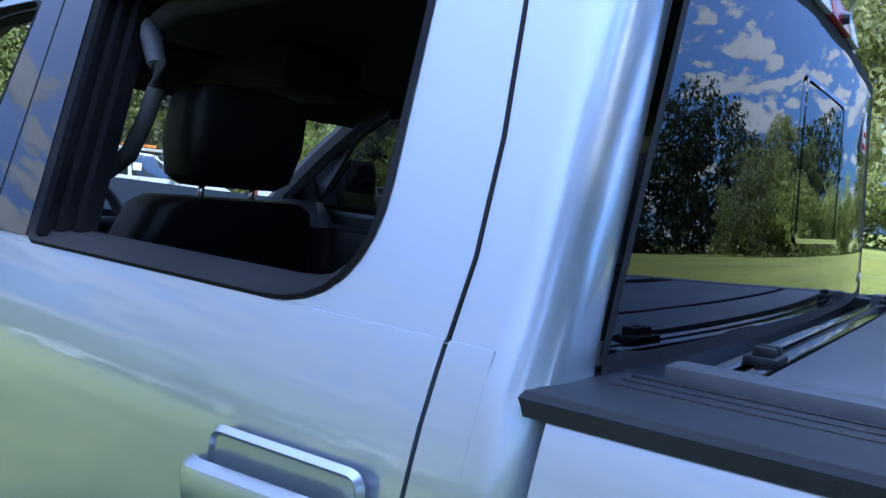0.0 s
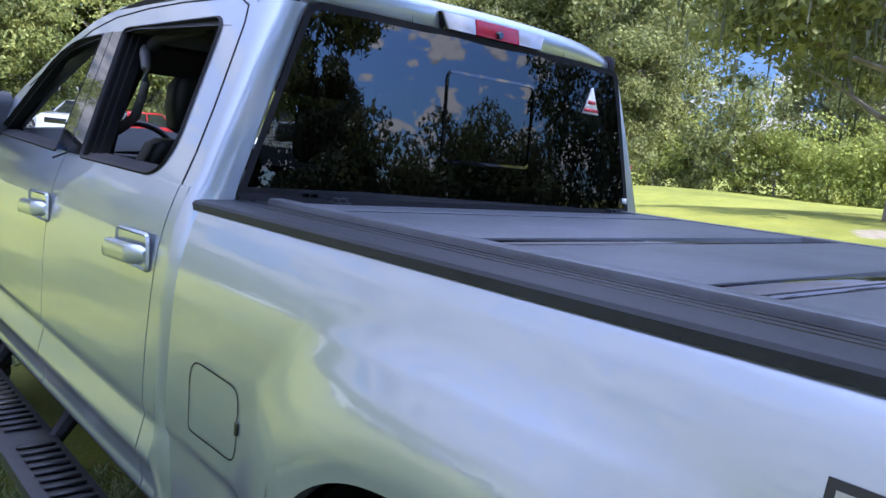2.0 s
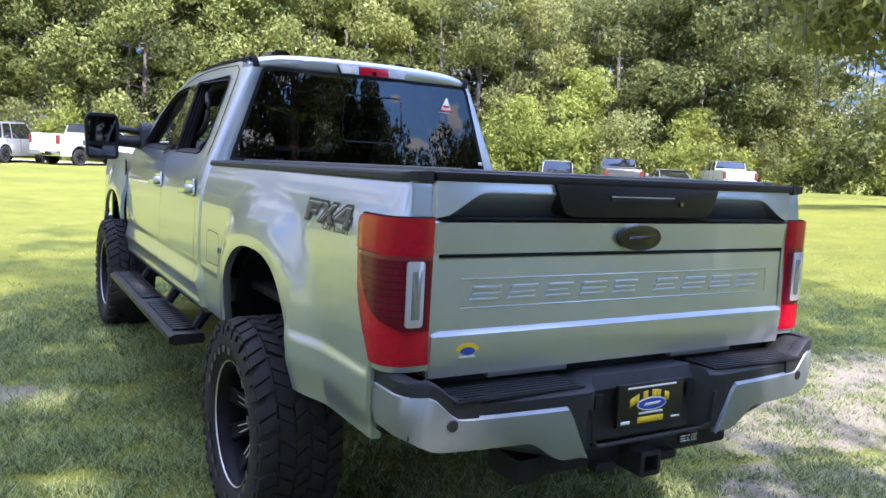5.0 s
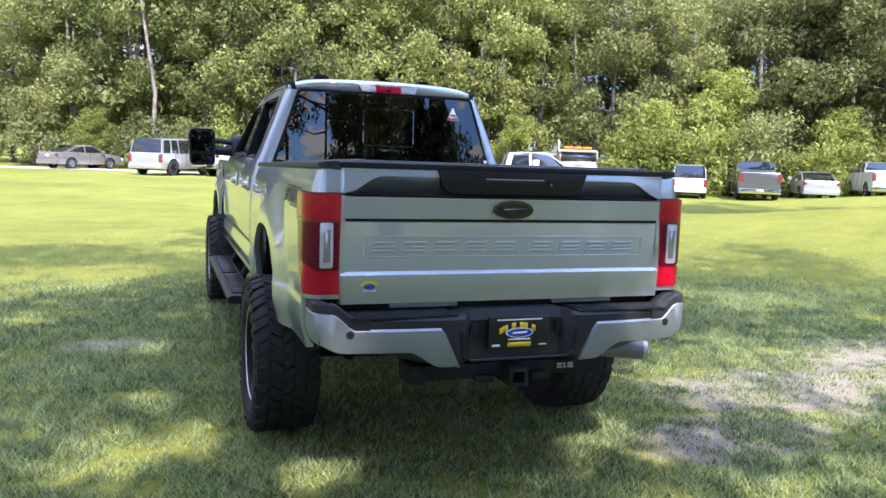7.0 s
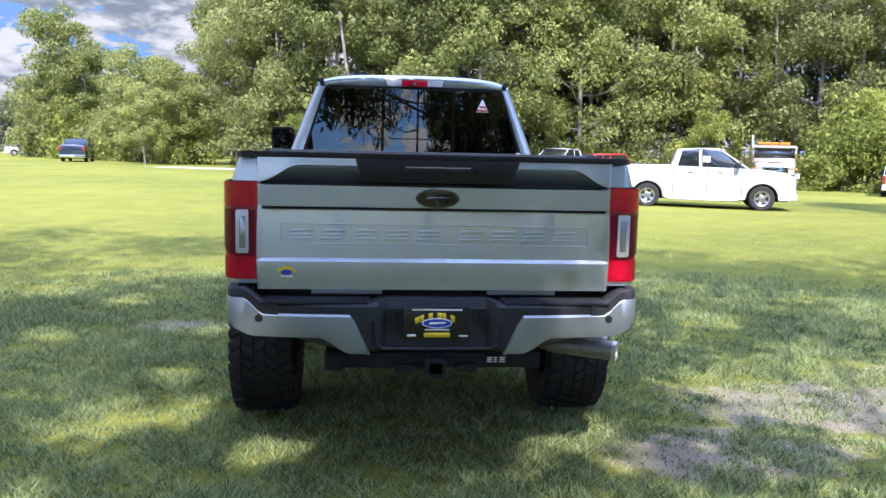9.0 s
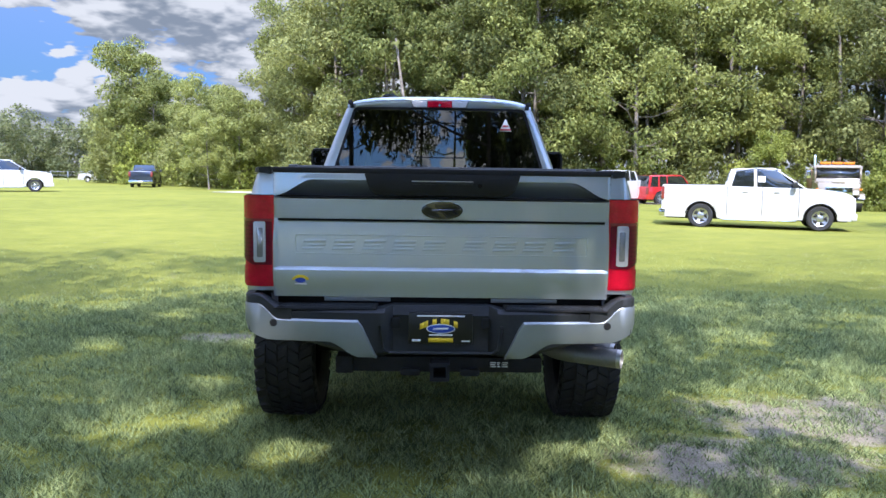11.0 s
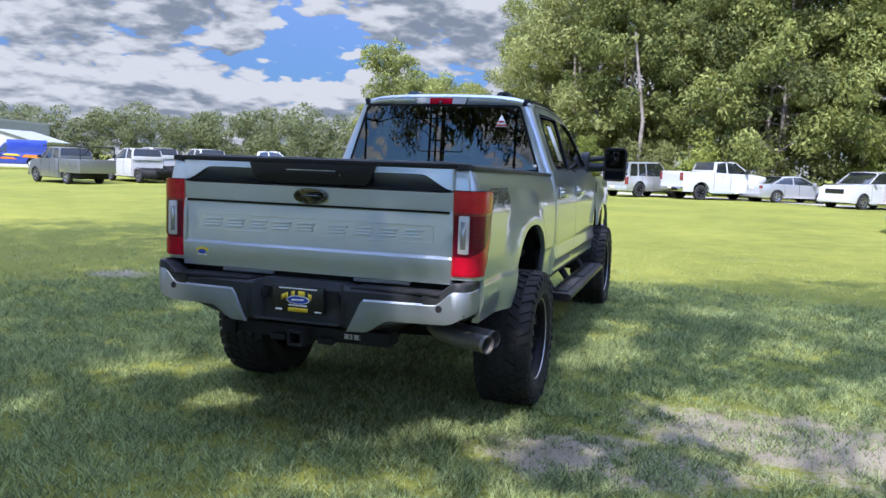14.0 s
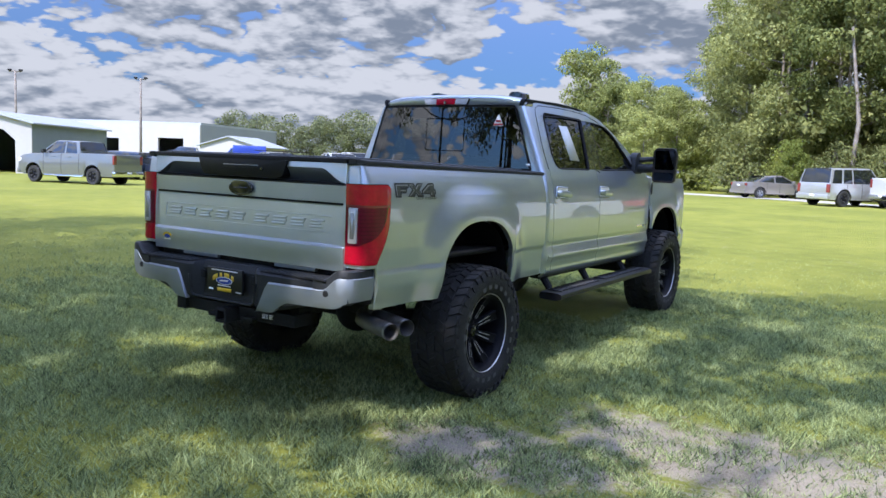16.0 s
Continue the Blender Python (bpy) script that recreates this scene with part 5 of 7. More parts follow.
def build_rear_window():
    out = rounded([(-0.855, 1.592), (-0.43, 1.592), (0.0, 1.592), (0.43, 1.592), (0.855, 1.592), (0.675, 2.132), (0.34, 2.132), (0.0, 2.132), (-0.34, 2.132), (-0.675, 2.132)], [0.02, 0, 0, 0, 0.02, 0.04, 0, 0, 0, 0.04])
    put = lambda d: (lambda p: (p[0], window_y(*p) + d, p[1]))
    bm = bmesh.new()
    for row in range(13):
        z = 1.608 + 0.514 * row / 12
        for k in range(25):
            w = 0.846 - 0.176 * (z - 1.60) / 0.53
            x = w * (-1 + k / 12)
            bm.verts.new(put(0.0)((x, z)))
    bm.verts.ensure_lookup_table()
    for row in range(12):
        for k in range(24):
            i = row * 25 + k
            bm.faces.new((bm.verts[i], bm.verts[i + 1], bm.verts[i + 26], bm.verts[i + 25]))
    pane = part("rear_window", bm, GLASS_DARK, TRUCK, "dark privacy rear window", face=(0, -1, 0))
    pane.visible_shadow = False
    part("window_border", ring(out, shrink(out, 0.020), put(-0.004), put(-0.001)), SEAL, pane)
    s = rounded([(-0.195, 1.735), (0.205, 1.735), (0.205, 2.018), (-0.195, 2.018)], 0.03)
    bm = ring(s, shrink(s, 0.009), put(-0.003), put(-0.004))
    part("slider_frame", bm, GLOSS_BLACK, pane, "thin sliding window frame")
    tri = [(0.475, 1.955), (0.575, 1.955), (0.5285, 2.050), (0.5215, 2.050)]
    t = slab(tri, "y", -0.0055, -0.002)
    for v in t.verts:
        v.co.y += window_y(v.co.x, v.co.z)
    sticker = part("warning_sticker", t, WHITE_STICKER, pane, "white and red triangular warning sticker")
    for a, b, c, d in ((0.482, 0.568, 1.962, 1.974), (0.502, 0.548, 1.990, 2.003)):
        t = box(a, b, -0.0065, -0.005, c, d)
        for v in t.verts:
            v.co.y += window_y(v.co.x, v.co.z)
        part("print_bar", t, RED_STICKER, sticker)
    t = box(0.80, 0.832, -0.005, -0.002, 1.630, 1.652)
    for v in t.verts:
        v.co.y += window_y(v.co.x, v.co.z)
    part("corner_label", t, WHITE_STICKER, pane)
    part("cab_back", box(-0.86, 0.86, 2.350, 2.40, 0.85, 1.60, 0.01), PAINT, TRUCK)
    bm = bmesh.new()
    w = [bm.verts.new(p) for p in ((-0.70, 4.03, 2.10), (0.70, 4.03, 2.10), (0.80, 4.78, 1.62), (-0.80, 4.78, 1.62))]
    bm.faces.new(w)
    g = part("windscreen", bm, GLASS_CLEAR, TRUCK, "clear windscreen", smooth=False, face=(0, 1, 0.5))
    g.visible_shadow = False
    loops = [[(-0.93, y, z - 0.05), (-0.80, y, z), (-0.3, y, z + 0.03), (0.3, y, z + 0.03), (0.80, y, z), (0.93, y, z - 0.05)] for y, z in ((4.76, 1.60), (5.2, 1.60), (5.8, 1.56), (6.1, 1.47), (6.16, 1.35))]
    part("bonnet", loft(loops, False, False), PAINT, TRUCK, "silver raised bonnet")
    part("grille", box(-0.95, 0.95, 6.10, 6.17, 0.85, 1.46, 0.03), GLOSS_BLACK, TRUCK, "black front grille")
    part("front_bumper", box(-1.0, 1.0, 6.12, 6.26, 0.70, 0.95, 0.04), PAINT, TRUCK, "silver front bumper")


build_rear_window()


def build_interior():
    def seat(x, y, label):
        st = thing("seat", label, "car seat", group="front seats")
        def pad(loops, name, m=LEATHER):
            bm = loft(loops, True, True)
            bmesh.ops.bevel(bm, geom=list(bm.edges), offset=0.012, segments=2, affect="EDGES")
            return part(name, bm, m, st)
        def rect(cx, cy, cz, w, d, lean=0):
            o = rounded([(-w / 2, -d / 2), (w / 2, -d / 2), (w / 2, d / 2), (-w / 2, d / 2)], min(w, d) * 0.35, 4)
            return [(cx + a, cy + b + lean, cz) for a, b in o]
        part("backrest", loft([rect(x, y + 0.10 - (z - 1.2) * 0.22, z, w, 0.15) for z, w in ((1.15, 0.46), (1.25, 0.52), (1.45, 0.53), (1.60, 0.50), (1.68, 0.44), (1.70, 0.36))], True, True), LEATHER, st)
        part("cushion", loft([rect(x, y + 0.33, z, 0.52, d) for z, d in ((1.02, 0.48), (1.10, 0.52), (1.17, 0.50), (1.19, 0.42))], True, True), LEATHER, st)
        part("headrest", loft([rect(x, y - 0.015 - (z - 1.75) * 0.15, z, w, d) for z, w, d in ((1.725, 0.23, 0.08), (1.745, 0.29, 0.12), (1.82, 0.325, 0.135), (1.90, 0.32, 0.125), (1.935, 0.28, 0.10), (1.945, 0.19, 0.06))], True, True), LEATHER, st)
        for dx in (-0.07, 0.07):
            part("post", tube([(x + dx, y - 0.005, 1.66), (x + dx, y - 0.012, 1.76)], 0.007, 8), CHROME, st)
        part("base", box(x - 0.22, x + 0.22, y + 0.08, y + 0.52, 0.86, 1.03, 0.02), TRIM_GREY, st)
    seat(-0.44, 3.45, "black leather driver's seat with a headrest")
    seat(0.44, 3.45, "black leather front passenger seat with a headrest")
    st = thing("rear_bench", "black leather rear bench seat of the truck", "car seat")
    part("cushion", box(-0.72, 0.72, 2.66, 3.12, 1.0, 1.17, 0.05, 3), LEATHER, st)
    part("backrest", box(-0.72, 0.72, 2.48, 2.62, 1.1, 1.66, 0.05, 3), LEATHER, st)
    for x in (-0.42, 0.42):
        part("headrest", box(x - 0.14, x + 0.14, 2.48, 2.58, 1.69, 1.86, 0.04, 3), LEATHER, st)
    part("base", box(-0.70, 0.70, 2.6, 3.08, 0.86, 1.0, 0.02), TRIM_GREY, st)
    part("cab_floor", box(-0.90, 0.90, 2.42, 4.8, 0.82, 0.86), LINER, TRUCK)
    part("headlining", loft([[(-0.775, y, z - 0.04), (-0.72, y, z + 0.01), (-0.5, y, z + 0.03), (0.5, y, z + 0.03), (0.72, y, z + 0.01), (0.775, y, z - 0.04)] for y, z in ((2.40, 2.08), (2.6, 2.10), (3.3, 2.115), (3.75, 2.09), (4.0, 2.06))], False, False), HEADLINER, TRUCK, "dark headlining")
    for x0, x1 in ((-0.62, -0.12), (0.12, 0.62)):
        part("sun_visor", loft([[(x0, y, z), (x1, y, z), (x1, y, z - 0.018), (x0, y, z - 0.018)] for y, z in ((3.86, 2.085), (3.95, 2.05), (4.06, 1.985))], True, True), HEADLINER, TRUCK, "dark sun visor")
    part("roof_console", box(-0.15, 0.15, 3.60, 4.06, 1.995, 2.115, 0.02), HEADLINER, TRUCK, "dark overhead console")
    part("rear_view_mirror", slab(rounded([(-0.12, 1.90), (0.12, 1.90), (0.125, 1.965), (-0.125, 1.965)], 0.02), "y", 4.07, 4.10, 0.006), BLACK_PLASTIC, TRUCK, "black rear-view mirror")
    part("console", box(-0.14, 0.14, 3.6, 4.5, 0.86, 1.25, 0.03), LEATHER, TRUCK)
    dash = [[(-0.86, y, 1.05), (-0.86, y, z), (-0.3, y, z + 0.05), (0.3, y, z + 0.02), (0.86, y, z), (0.86, y, 1.05)] for y, z in ((4.33, 1.56), (4.42, 1.665), (4.72, 1.655))]
    part("dashboard", loft(dash, True, True), LEATHER, TRUCK, "black dashboard")
    ringm = bmesh.new()
    n = 28
    rot = pose(-0.40, 4.20, 1.57, 65)
    loops = []
    for k in range(n + 1):
        a = 2 * math.pi * k / n
        loops.append([rot @ Vector(((0.185 + 0.016 * math.cos(b * math.pi / 4)) * math.cos(a), (0.185 + 0.016 * math.cos(b * math.pi / 4)) * math.sin(a), 0.016 * math.sin(b * math.pi / 4))) for b in range(8)])
    loft(loops, True, False, ringm)
    wheel = part("steering_wheel", ringm, LEATHER, TRUCK, "black steering wheel")
    part("steering_column", tube([(-0.40, 4.45, 1.42), (-0.40, 4.28, 1.48)], 0.06, 12), LEATHER, TRUCK)
    part("steering_spoke", tube([rot @ Vector((-0.18, 0, 0)), rot @ Vector((0.18, 0, 0))], 0.022, 8), LEATHER, wheel)
    for s in (-1, 1):
        # inner pillars, sill trims and grab handles
        for y, w in ((3.465, 0.06), (2.55, 0.10)):
            part("inner_pillar", tube([(s * 0.86, y + 0.02, 1.62), (s * 0.735, y, 1.95), (s * 0.66, y - 0.01, 2.10)], w * (0.85 if y > 3 else 0.6), 8), HEADLINER if y > 3 else TRIM_GREY, TRUCK)
        part("grab_handle", tube([(s * 0.725, 3.37, 2.03), (s * 0.735, 3.318, 1.987), (s * 0.74, 3.292, 1.945), (s * 0.74, 3.287, 1.90), (s * 0.745, 3.305, 1.845), (s * 0.75, 3.345, 1.775), (s * 0.765, 3.385, 1.745), (s * 0.78, 3.44, 1.72)], [0.022, 0.020, 0.017, 0.016, 0.016, 0.017, 0.019, 0.022], 10), TRIM_GREY, TRUCK, "grey pillar grab handle")
        part("inner_pillar", tube([(s * 0.82, 3.48, 1.56), (s * 0.80, 3.46, 1.70), (s * 0.77, 3.44, 1.85), (s * 0.73, 3.40, 1.98), (s * 0.69, 3.30, 2.06), (s * 0.65, 3.0, 2.09)], [0.034, 0.032, 0.028, 0.024, 0.022, 0.020], 10), HEADLINER, TRUCK, "grey inner pillar trim")
        part("inner_pillar", tube([(s * 0.86, 4.74, 1.62), (s * 0.78, 4.35, 1.88), (s * 0.70, 3.98, 2.09)], 0.045, 8), TRIM_GREY, TRUCK)
        part("door_lining", box(min(s * 0.86, s * 0.91), max(s * 0.86, s * 0.91), 2.5, 4.8, 0.9, 1.56, 0.02), LEATHER, TRUCK, "black inner door lining")
        part("sill_trim", box(min(s * 0.86, s * 0.915), max(s * 0.86, s * 0.915), 2.56, 4.6, 1.55, 1.58, 0.01), SEAL, TRUCK)


build_interior()


def build_mirror(s):
    y, dz = 4.62, -0.045
    arm = tube([(s * 0.93, y - 0.02, 1.66), (s * 1.05, y - 0.01, 1.66), (s * 1.16, y, 1.67)], [0.055, 0.045, 0.05], 10)
    mr = part("mirror", arm, BLACK_PLASTIC, TRUCK, "large black tow mirror")
    part("arm", tube([(s * 0.93, y, 1.74), (s * 1.05, y, 1.755), (s * 1.16, y + 0.01, 1.76)], [0.03, 0.026, 0.03], 8), BLACK_PLASTIC, mr)
    part("mount", slab(rounded([(y - 0.16, 1.60), (y + 0.10, 1.60), (y + 0.02, 1.83), (y - 0.10, 1.80)], 0.04), "x", s * 0.88, s * 0.955, 0.01), BLACK_PLASTIC, mr)
    o = rounded([(1.115, 1.565), (1.345, 1.565), (1.36, 1.86), (1.335, 1.915), (1.14, 1.915), (1.115, 1.87)], 0.04)
    loops = []
    for k, (d, sh) in enumerate(((0.0, 0.0), (0.03, -0.004), (0.09, 0.01), (0.14, 0.035), (0.16, 0.07))):
        loops.append([(s * a, y - 0.06 + d, b) for a, b in shrink(o, sh)])
    part("shell", loft([[(p, q, r + dz) for p, q, r in lp] for lp in loops], True, True), PANEL_BLACK, mr, "black mirror shell")
    part("mirror_glass", slab(shrink(rounded([(s * 1.13, 1.645), (s * 1.345, 1.645), (s * 1.345, 1.855), (s * 1.13, 1.855)], 0.03), 0.008), "y", y - 0.063, y - 0.058), MIRROR, mr, "mirror glass")
    part("lower_mirror_glass", slab(shrink(rounded([(s * 1.13, 1.535), (s * 1.335, 1.535), (s * 1.34, 1.63), (s * 1.13, 1.63)], 0.02), 0.006), "y", y - 0.063, y - 0.058), MIRROR, mr, "small lower mirror glass")
    part("repeater", box(min(s * 1.352, s * 1.362), max(s * 1.352, s * 1.362), y - 0.02, y + 0.05, 1.615, 1.655, 0.004), CLEAR_LENS, mr)


for s in (-1, 1):
    build_mirror(s)


def build_wheel():
    """A deep-dished black wheel with milled spokes on a lug tyre, axis along x, face at +x."""
    w = new("wheel")
    w.parent = TRUCK
    w["label"] = "knobbly black off-road wheel"
    R = TYRE_R
    prof = [(-0.135, 0.262), (-0.160, 0.285), (-0.182, 0.34), (-0.183, 0.40), (-0.165, 0.442), (-0.13, 0.456), (0, 0.459), (0.13, 0.456), (0.165, 0.442), (0.183, 0.40), (0.182, 0.34), (0.160, 0.285), (0.135, 0.262)]
    tyre = part("tyre", lathe(prof, 72), RUBBER, w, "knobbly black off-road tyre", sharp=60)
    blk = bmesh.new()
    nb = 40
    for i in range(nb):
        for row, (x0, x1) in enumerate(((-0.178, -0.108), (-0.098, -0.034), (-0.028, 0.030), (0.036, 0.100), (0.108, 0.178))):
            a0 = 2 * math.pi * (i + (0.5 if row % 2 else 0.0) + 0.15 * (i % 2)) / nb
            da = 2 * math.pi / nb * (0.80 if row in (0, 4) else 0.78)
            sk = 0.035 * (1 if row % 2 else -1)
            def P(x, r, a):
                return blk.verts.new((x, r * math.cos(a), r * math.sin(a)))
            lo0, lo1 = (0.432, 0.451) if row == 0 else (0.451, 0.432) if row == 4 else (0.451, 0.451)
            hi0, hi1 = (R - 0.012, R) if row == 0 else (R, R - 0.012) if row == 4 else (R, R)
            q = [P(x0, lo0, a0 - sk), P(x1, lo1, a0 + sk), P(x1, lo1, a0 + da + sk), P(x0, lo0, a0 + da - sk)]
            t = [P(x0 + 0.003, hi0, a0 + 0.008 - sk), P(x1 - 0.003, hi1, a0 + 0.008 + sk), P(x1 - 0.003, hi1, a0 + da - 0.008 + sk), P(x0 + 0.003, hi0, a0 + da - 0.008 - sk)]
            blk.faces.new(t)
            for k in range(4):
                blk.faces.new((q[k], q[(k + 1) % 4], t[(k + 1) % 4], t[k]))
        for sx in (-1, 1):
            # shoulder lugs down the side wall
            a0 = 2 * math.pi * i / nb
            ln = 0.385 if i % 2 else 0.405
            x0, x1 = sx * 0.172, sx * 0.190
            q = [(x1, ln), (x1 - sx * 0.008, 0.437)]
            vs = []
            for a in (a0, a0 + 2 * math.pi / nb * 0.55):
                vs.append([blk.verts.new((x, r * math.cos(a), r * math.sin(a))) for x, r in ((x0, ln), (x1, ln + 0.012), (x1 - sx * 0.006, 0.440), (x0 - sx * 0.01, 0.445))])
            a, b = vs
            for k in range(3):
                blk.faces.new((a[k], a[k + 1], b[k + 1], b[k]))
            blk.faces.new(a)
            blk.faces.new(b)
    part("tread", blk, RUBBER, tyre, "chunky tread blocks", smooth=False)
    # raised side-wall marks, plain bars
    letter = mat("tyre_letter", (0.065, 0.065, 0.064), 0.6, vary=0.2)
    for k in range(26):
        if k % 13 in (6, 7, 12):
            continue
        a = 2 * math.pi * k / 26 + 0.2
        bars = bmesh.new()
        bars.faces.new([bars.verts.new((0.1845, r * math.cos(b), r * math.sin(b))) for r, b in ((0.315, a), (0.345, a), (0.345, a + 0.12), (0.315, a + 0.12))])
        part("sidewall_mark", bars, letter, tyre, smooth=False)
    rim = part("rim", lathe([(-0.14, 0.262), (-0.12, 0.245), (-0.02, 0.235), (0.10, 0.240), (0.135, 0.250), (0.155, 0.268), (0.163, 0.282), (0.150, 0.283)], 64), RIM_BLACK, w, "deep-dished gloss black rim", sharp=50)
    part("lip", lathe([(0.158, 0.2725), (0.1635, 0.2765), (0.1632, 0.2785)], 64), STEEL, rim)
    bm = bmesh.new()
    bmesh.ops.create_cone(bm, cap_ends=True, segments=40, radius1=0.236, radius2=0.236, depth=0.02, matrix=pose(-0.03, 0, 0, 0, 90, 0))
    part("disc", bm, LINER, rim)
    hub = lathe([(0.045, 0.002), (0.045, 0.050), (0.030, 0.062), (0.010, 0.085), (-0.02, 0.095)], 32)
    part("hub", hub, RIM_BLACK, rim)
    for k in range(8):
        a = 2 * math.pi * k / 8
        rot = Matrix.Rotation(a, 4, "X")
        bm = bmesh.new()
        loft([[rot @ Vector((x + dx, wy * f, r)) for dx, f in ((-0.025, -1.0), (0.004, -1.0), (0.010, -0.8), (0.002, 0.0), (0.010, 0.8), (0.004, 1.0), (-0.025, 1.0))] for wy, r, x in ((0.015, 0.05, 0.03), (0.024, 0.10, 0.040), (0.034, 0.165, 0.065), (0.040, 0.242, 0.10))], True, True, bm)
        sp = part("spoke", bm, RIM_BLACK, rim)
        bm = bmesh.new()
        for j in (-1, 1):
            loft([[rot @ Vector((x + 0.0095, j * (wy - d), r)) for d in (0.0, 0.0045)] for wy, r, x in ((0.0125, 0.085, 0.0335), (0.0145, 0.125, 0.0470), (0.0185, 0.190, 0.0735))], False, False, bm)
        part("milled_edge", bm, MILLED, sp)
        bm = bmesh.new()
        bmesh.ops.create_cone(bm, cap_ends=True, segments=6, radius1=0.011, radius2=0.008, depth=0.03, matrix=rot @ pose(0.035, 0.022, 0.065, 0, 90, 0))
        part("lug_nut", bm, RIM_BLACK, rim)
    part("centre_cap", lathe([(0.062, 0.001), (0.062, 0.030), (0.055, 0.042), (0.040, 0.045)], 24), GLOSS_BLACK, rim)
    return w


def attach_wheels():
    w = build_wheel()
    spots = [(0.955, AY, 0.0), (-0.955, AY, 180.0), (0.955, FRONT_AY, 0.0), (-0.955, FRONT_AY, 180.0)]
    for k, (x, y, rz) in enumerate(spots):
        z = AZ + (0.05 if y > 3 else 0.0) - 0.012
        m = pose(x, y, z, 0, 0, rz) @ Matrix.Rotation(0.4 + k * 0.9, 4, "X")
        ob = w if k == 0 else copy_thing(w, m)
        if k == 0:
            ob.matrix_basis = m


attach_wheels()


def build_bumper():
    """Rear bumper: silver ends, black middle and step pads, plate, sensors."""
    def curve_y(x):
        return -0.185 + 0.075 * (abs(x) / 0.97) ** 3
    root = None
    # black core
    xs = [-0.96 + 1.92 * k / 48 for k in range(49)]
    loops = []
    for x in xs:
        y = curve_y(x)
        ax = abs(x)
        notch = sstep(0.30, 0.24, ax)
        top = 0.932 + 0.066 * sstep(0.80, 0.93, ax) + 0.018 * sstep(0.31, 0.25, ax)
        front = y + 0.012 + 0.06 * notch
        bot = 0.70 + 0.10 * sstep(0.32, 0.9, ax)
        loops.append([(x, 0.02, top - 0.006), (x, front + 0.02, top), (x, front, top - 0.012 - 0.035 * notch), (x, front + 0.02 * notch, (top + bot) / 2), (x, front + 0.005, bot + 0.02), (x, front + 0.03, bot), (x, 0.02, bot + 0.02)])
    root = part("rear_bumper", loft(loops, True, True), BLACK_PLASTIC, TRUCK, "black and silver step bumper", sharp=35)
    for s in (-1, 1):
        # silver end caps wrap round to the sides
        path = []
        for k in range(26):
            x = 0.315 + (0.905 - 0.315) * k / 25
            path.append((x, curve_y(x)))
        for k in range(1, 9):
            a = math.pi / 2 * k / 8
            path.append((0.905 + 0.085 * math.sin(a), curve_y(0.905) + 0.095 * (1 - math.cos(a))))
        for y in (0.0, 0.05, 0.10):
            path.append((0.990, y))
        loops = []
        for x, y in path:
            if x < 0.40:
                top = 0.70 + (0.885 - 0.70) * (x - 0.315) / 0.085
            else:
                top = 0.885 + 0.075 * sstep(0.80, 0.91, x)
            bot = 0.695 + 0.075 * sstep(0.40, 0.56, x) + 0.045 * sstep(0.85, 1.0, x)
            top = max(top, bot + 0.006)
            mid = bot + (top - bot) * 0.35
            nx = sstep(0.89, 0.99, x)
            o = lambda d: (s * (x - d * nx), y + d * (1 - nx))
            loops.append([(*o(0.03), top), (*o(0.008), top), (*o(0.0), top - min(0.010, (top - bot) * 0.3)), (*o(0.0), mid), (*o(0.012), bot + 0.004), (*o(0.035), bot)])
        end = part("bumper_end", loft(loops, False, False), BUMPER_SILVER, root, "silver painted bumper end", sharp=35)
        # black top corner that carries the step round to the side
        loops = []
        for x, y in path[18:]:
            nx = sstep(0.89, 0.99, x)
            q = (s * (x - 0.05 * nx), y + 0.05 * (1 - nx))
            p0 = (s * (x - 0.004 * nx), y + 0.004 * (1 - nx))
            zt = 0.94 + 0.062 * sstep(0.80, 0.91, x)
            zb = 0.88 + 0.075 * sstep(0.80, 0.91, x)
            loops.append([(*p0, zb), (*p0, zt - 0.008), (*(0.8 * a + 0.2 * b for a, b in zip(p0, q)), zt), (*q, zt), (*q, zb)])
        part("corner_step", loft(loops, True, True), BLACK_PLASTIC, root, "black plastic bumper corner", sharp=40)
        xs_ = s * 0.829
        bm = bmesh.new()
        bmesh.ops.create_cone(bm, cap_ends=True, segments=24, radius1=0.019, radius2=0.019, depth=0.03, matrix=pose(xs_, curve_y(0.829) + 0.012, 0.862, 90))
        part("parking_sensor", bm, BLACK_PLASTIC, end, "round black parking sensor")
        bm = bmesh.new()
        bmesh.ops.create_cone(bm, cap_ends=True, segments=24, radius1=0.014, radius2=0.014, depth=0.03, matrix=pose(xs_, curve_y(0.829) + 0.010, 0.862, 90))
        part("sensor_face", bm, CHASSIS, end)
        # step pad and tie-down dark recess
        a, b = sorted((s * 0.32, s * 0.83))
        part("step_pad", box(a, b, -0.150, 0.03, 0.930, 0.940, 0.004), CHASSIS, root, "ribbed black step pad")
        for k in range(6):
            y = -0.14 + k * 0.022
            part("pad_rib", box(a + 0.02, b - 0.02, y, y + 0.008, 0.939, 0.944, 0.001), BLACK_PLASTIC, root)
        a, b = sorted((s * 0.205, s * 0.245))
        part("plug_recess", box(a, b, -0.122, -0.110, 0.835, 0.890, 0.006), CHASSIS, root)
        # silver strip that shows between gate and bumper
        a, b = sorted((s * 0.26, s * 0.60))
        part("sill_strip", box(a, b, 0.024, 0.05, 0.948, 0.968, 0.002), BUMPER_SILVER, root)
    # plate with plain bars
    plate = part("plate", box(-0.160, 0.158, -0.145, -0.128, 0.765, 0.920, 0.004), PLATE_BLACK, root, "black plate with yellow, blue and white bars")
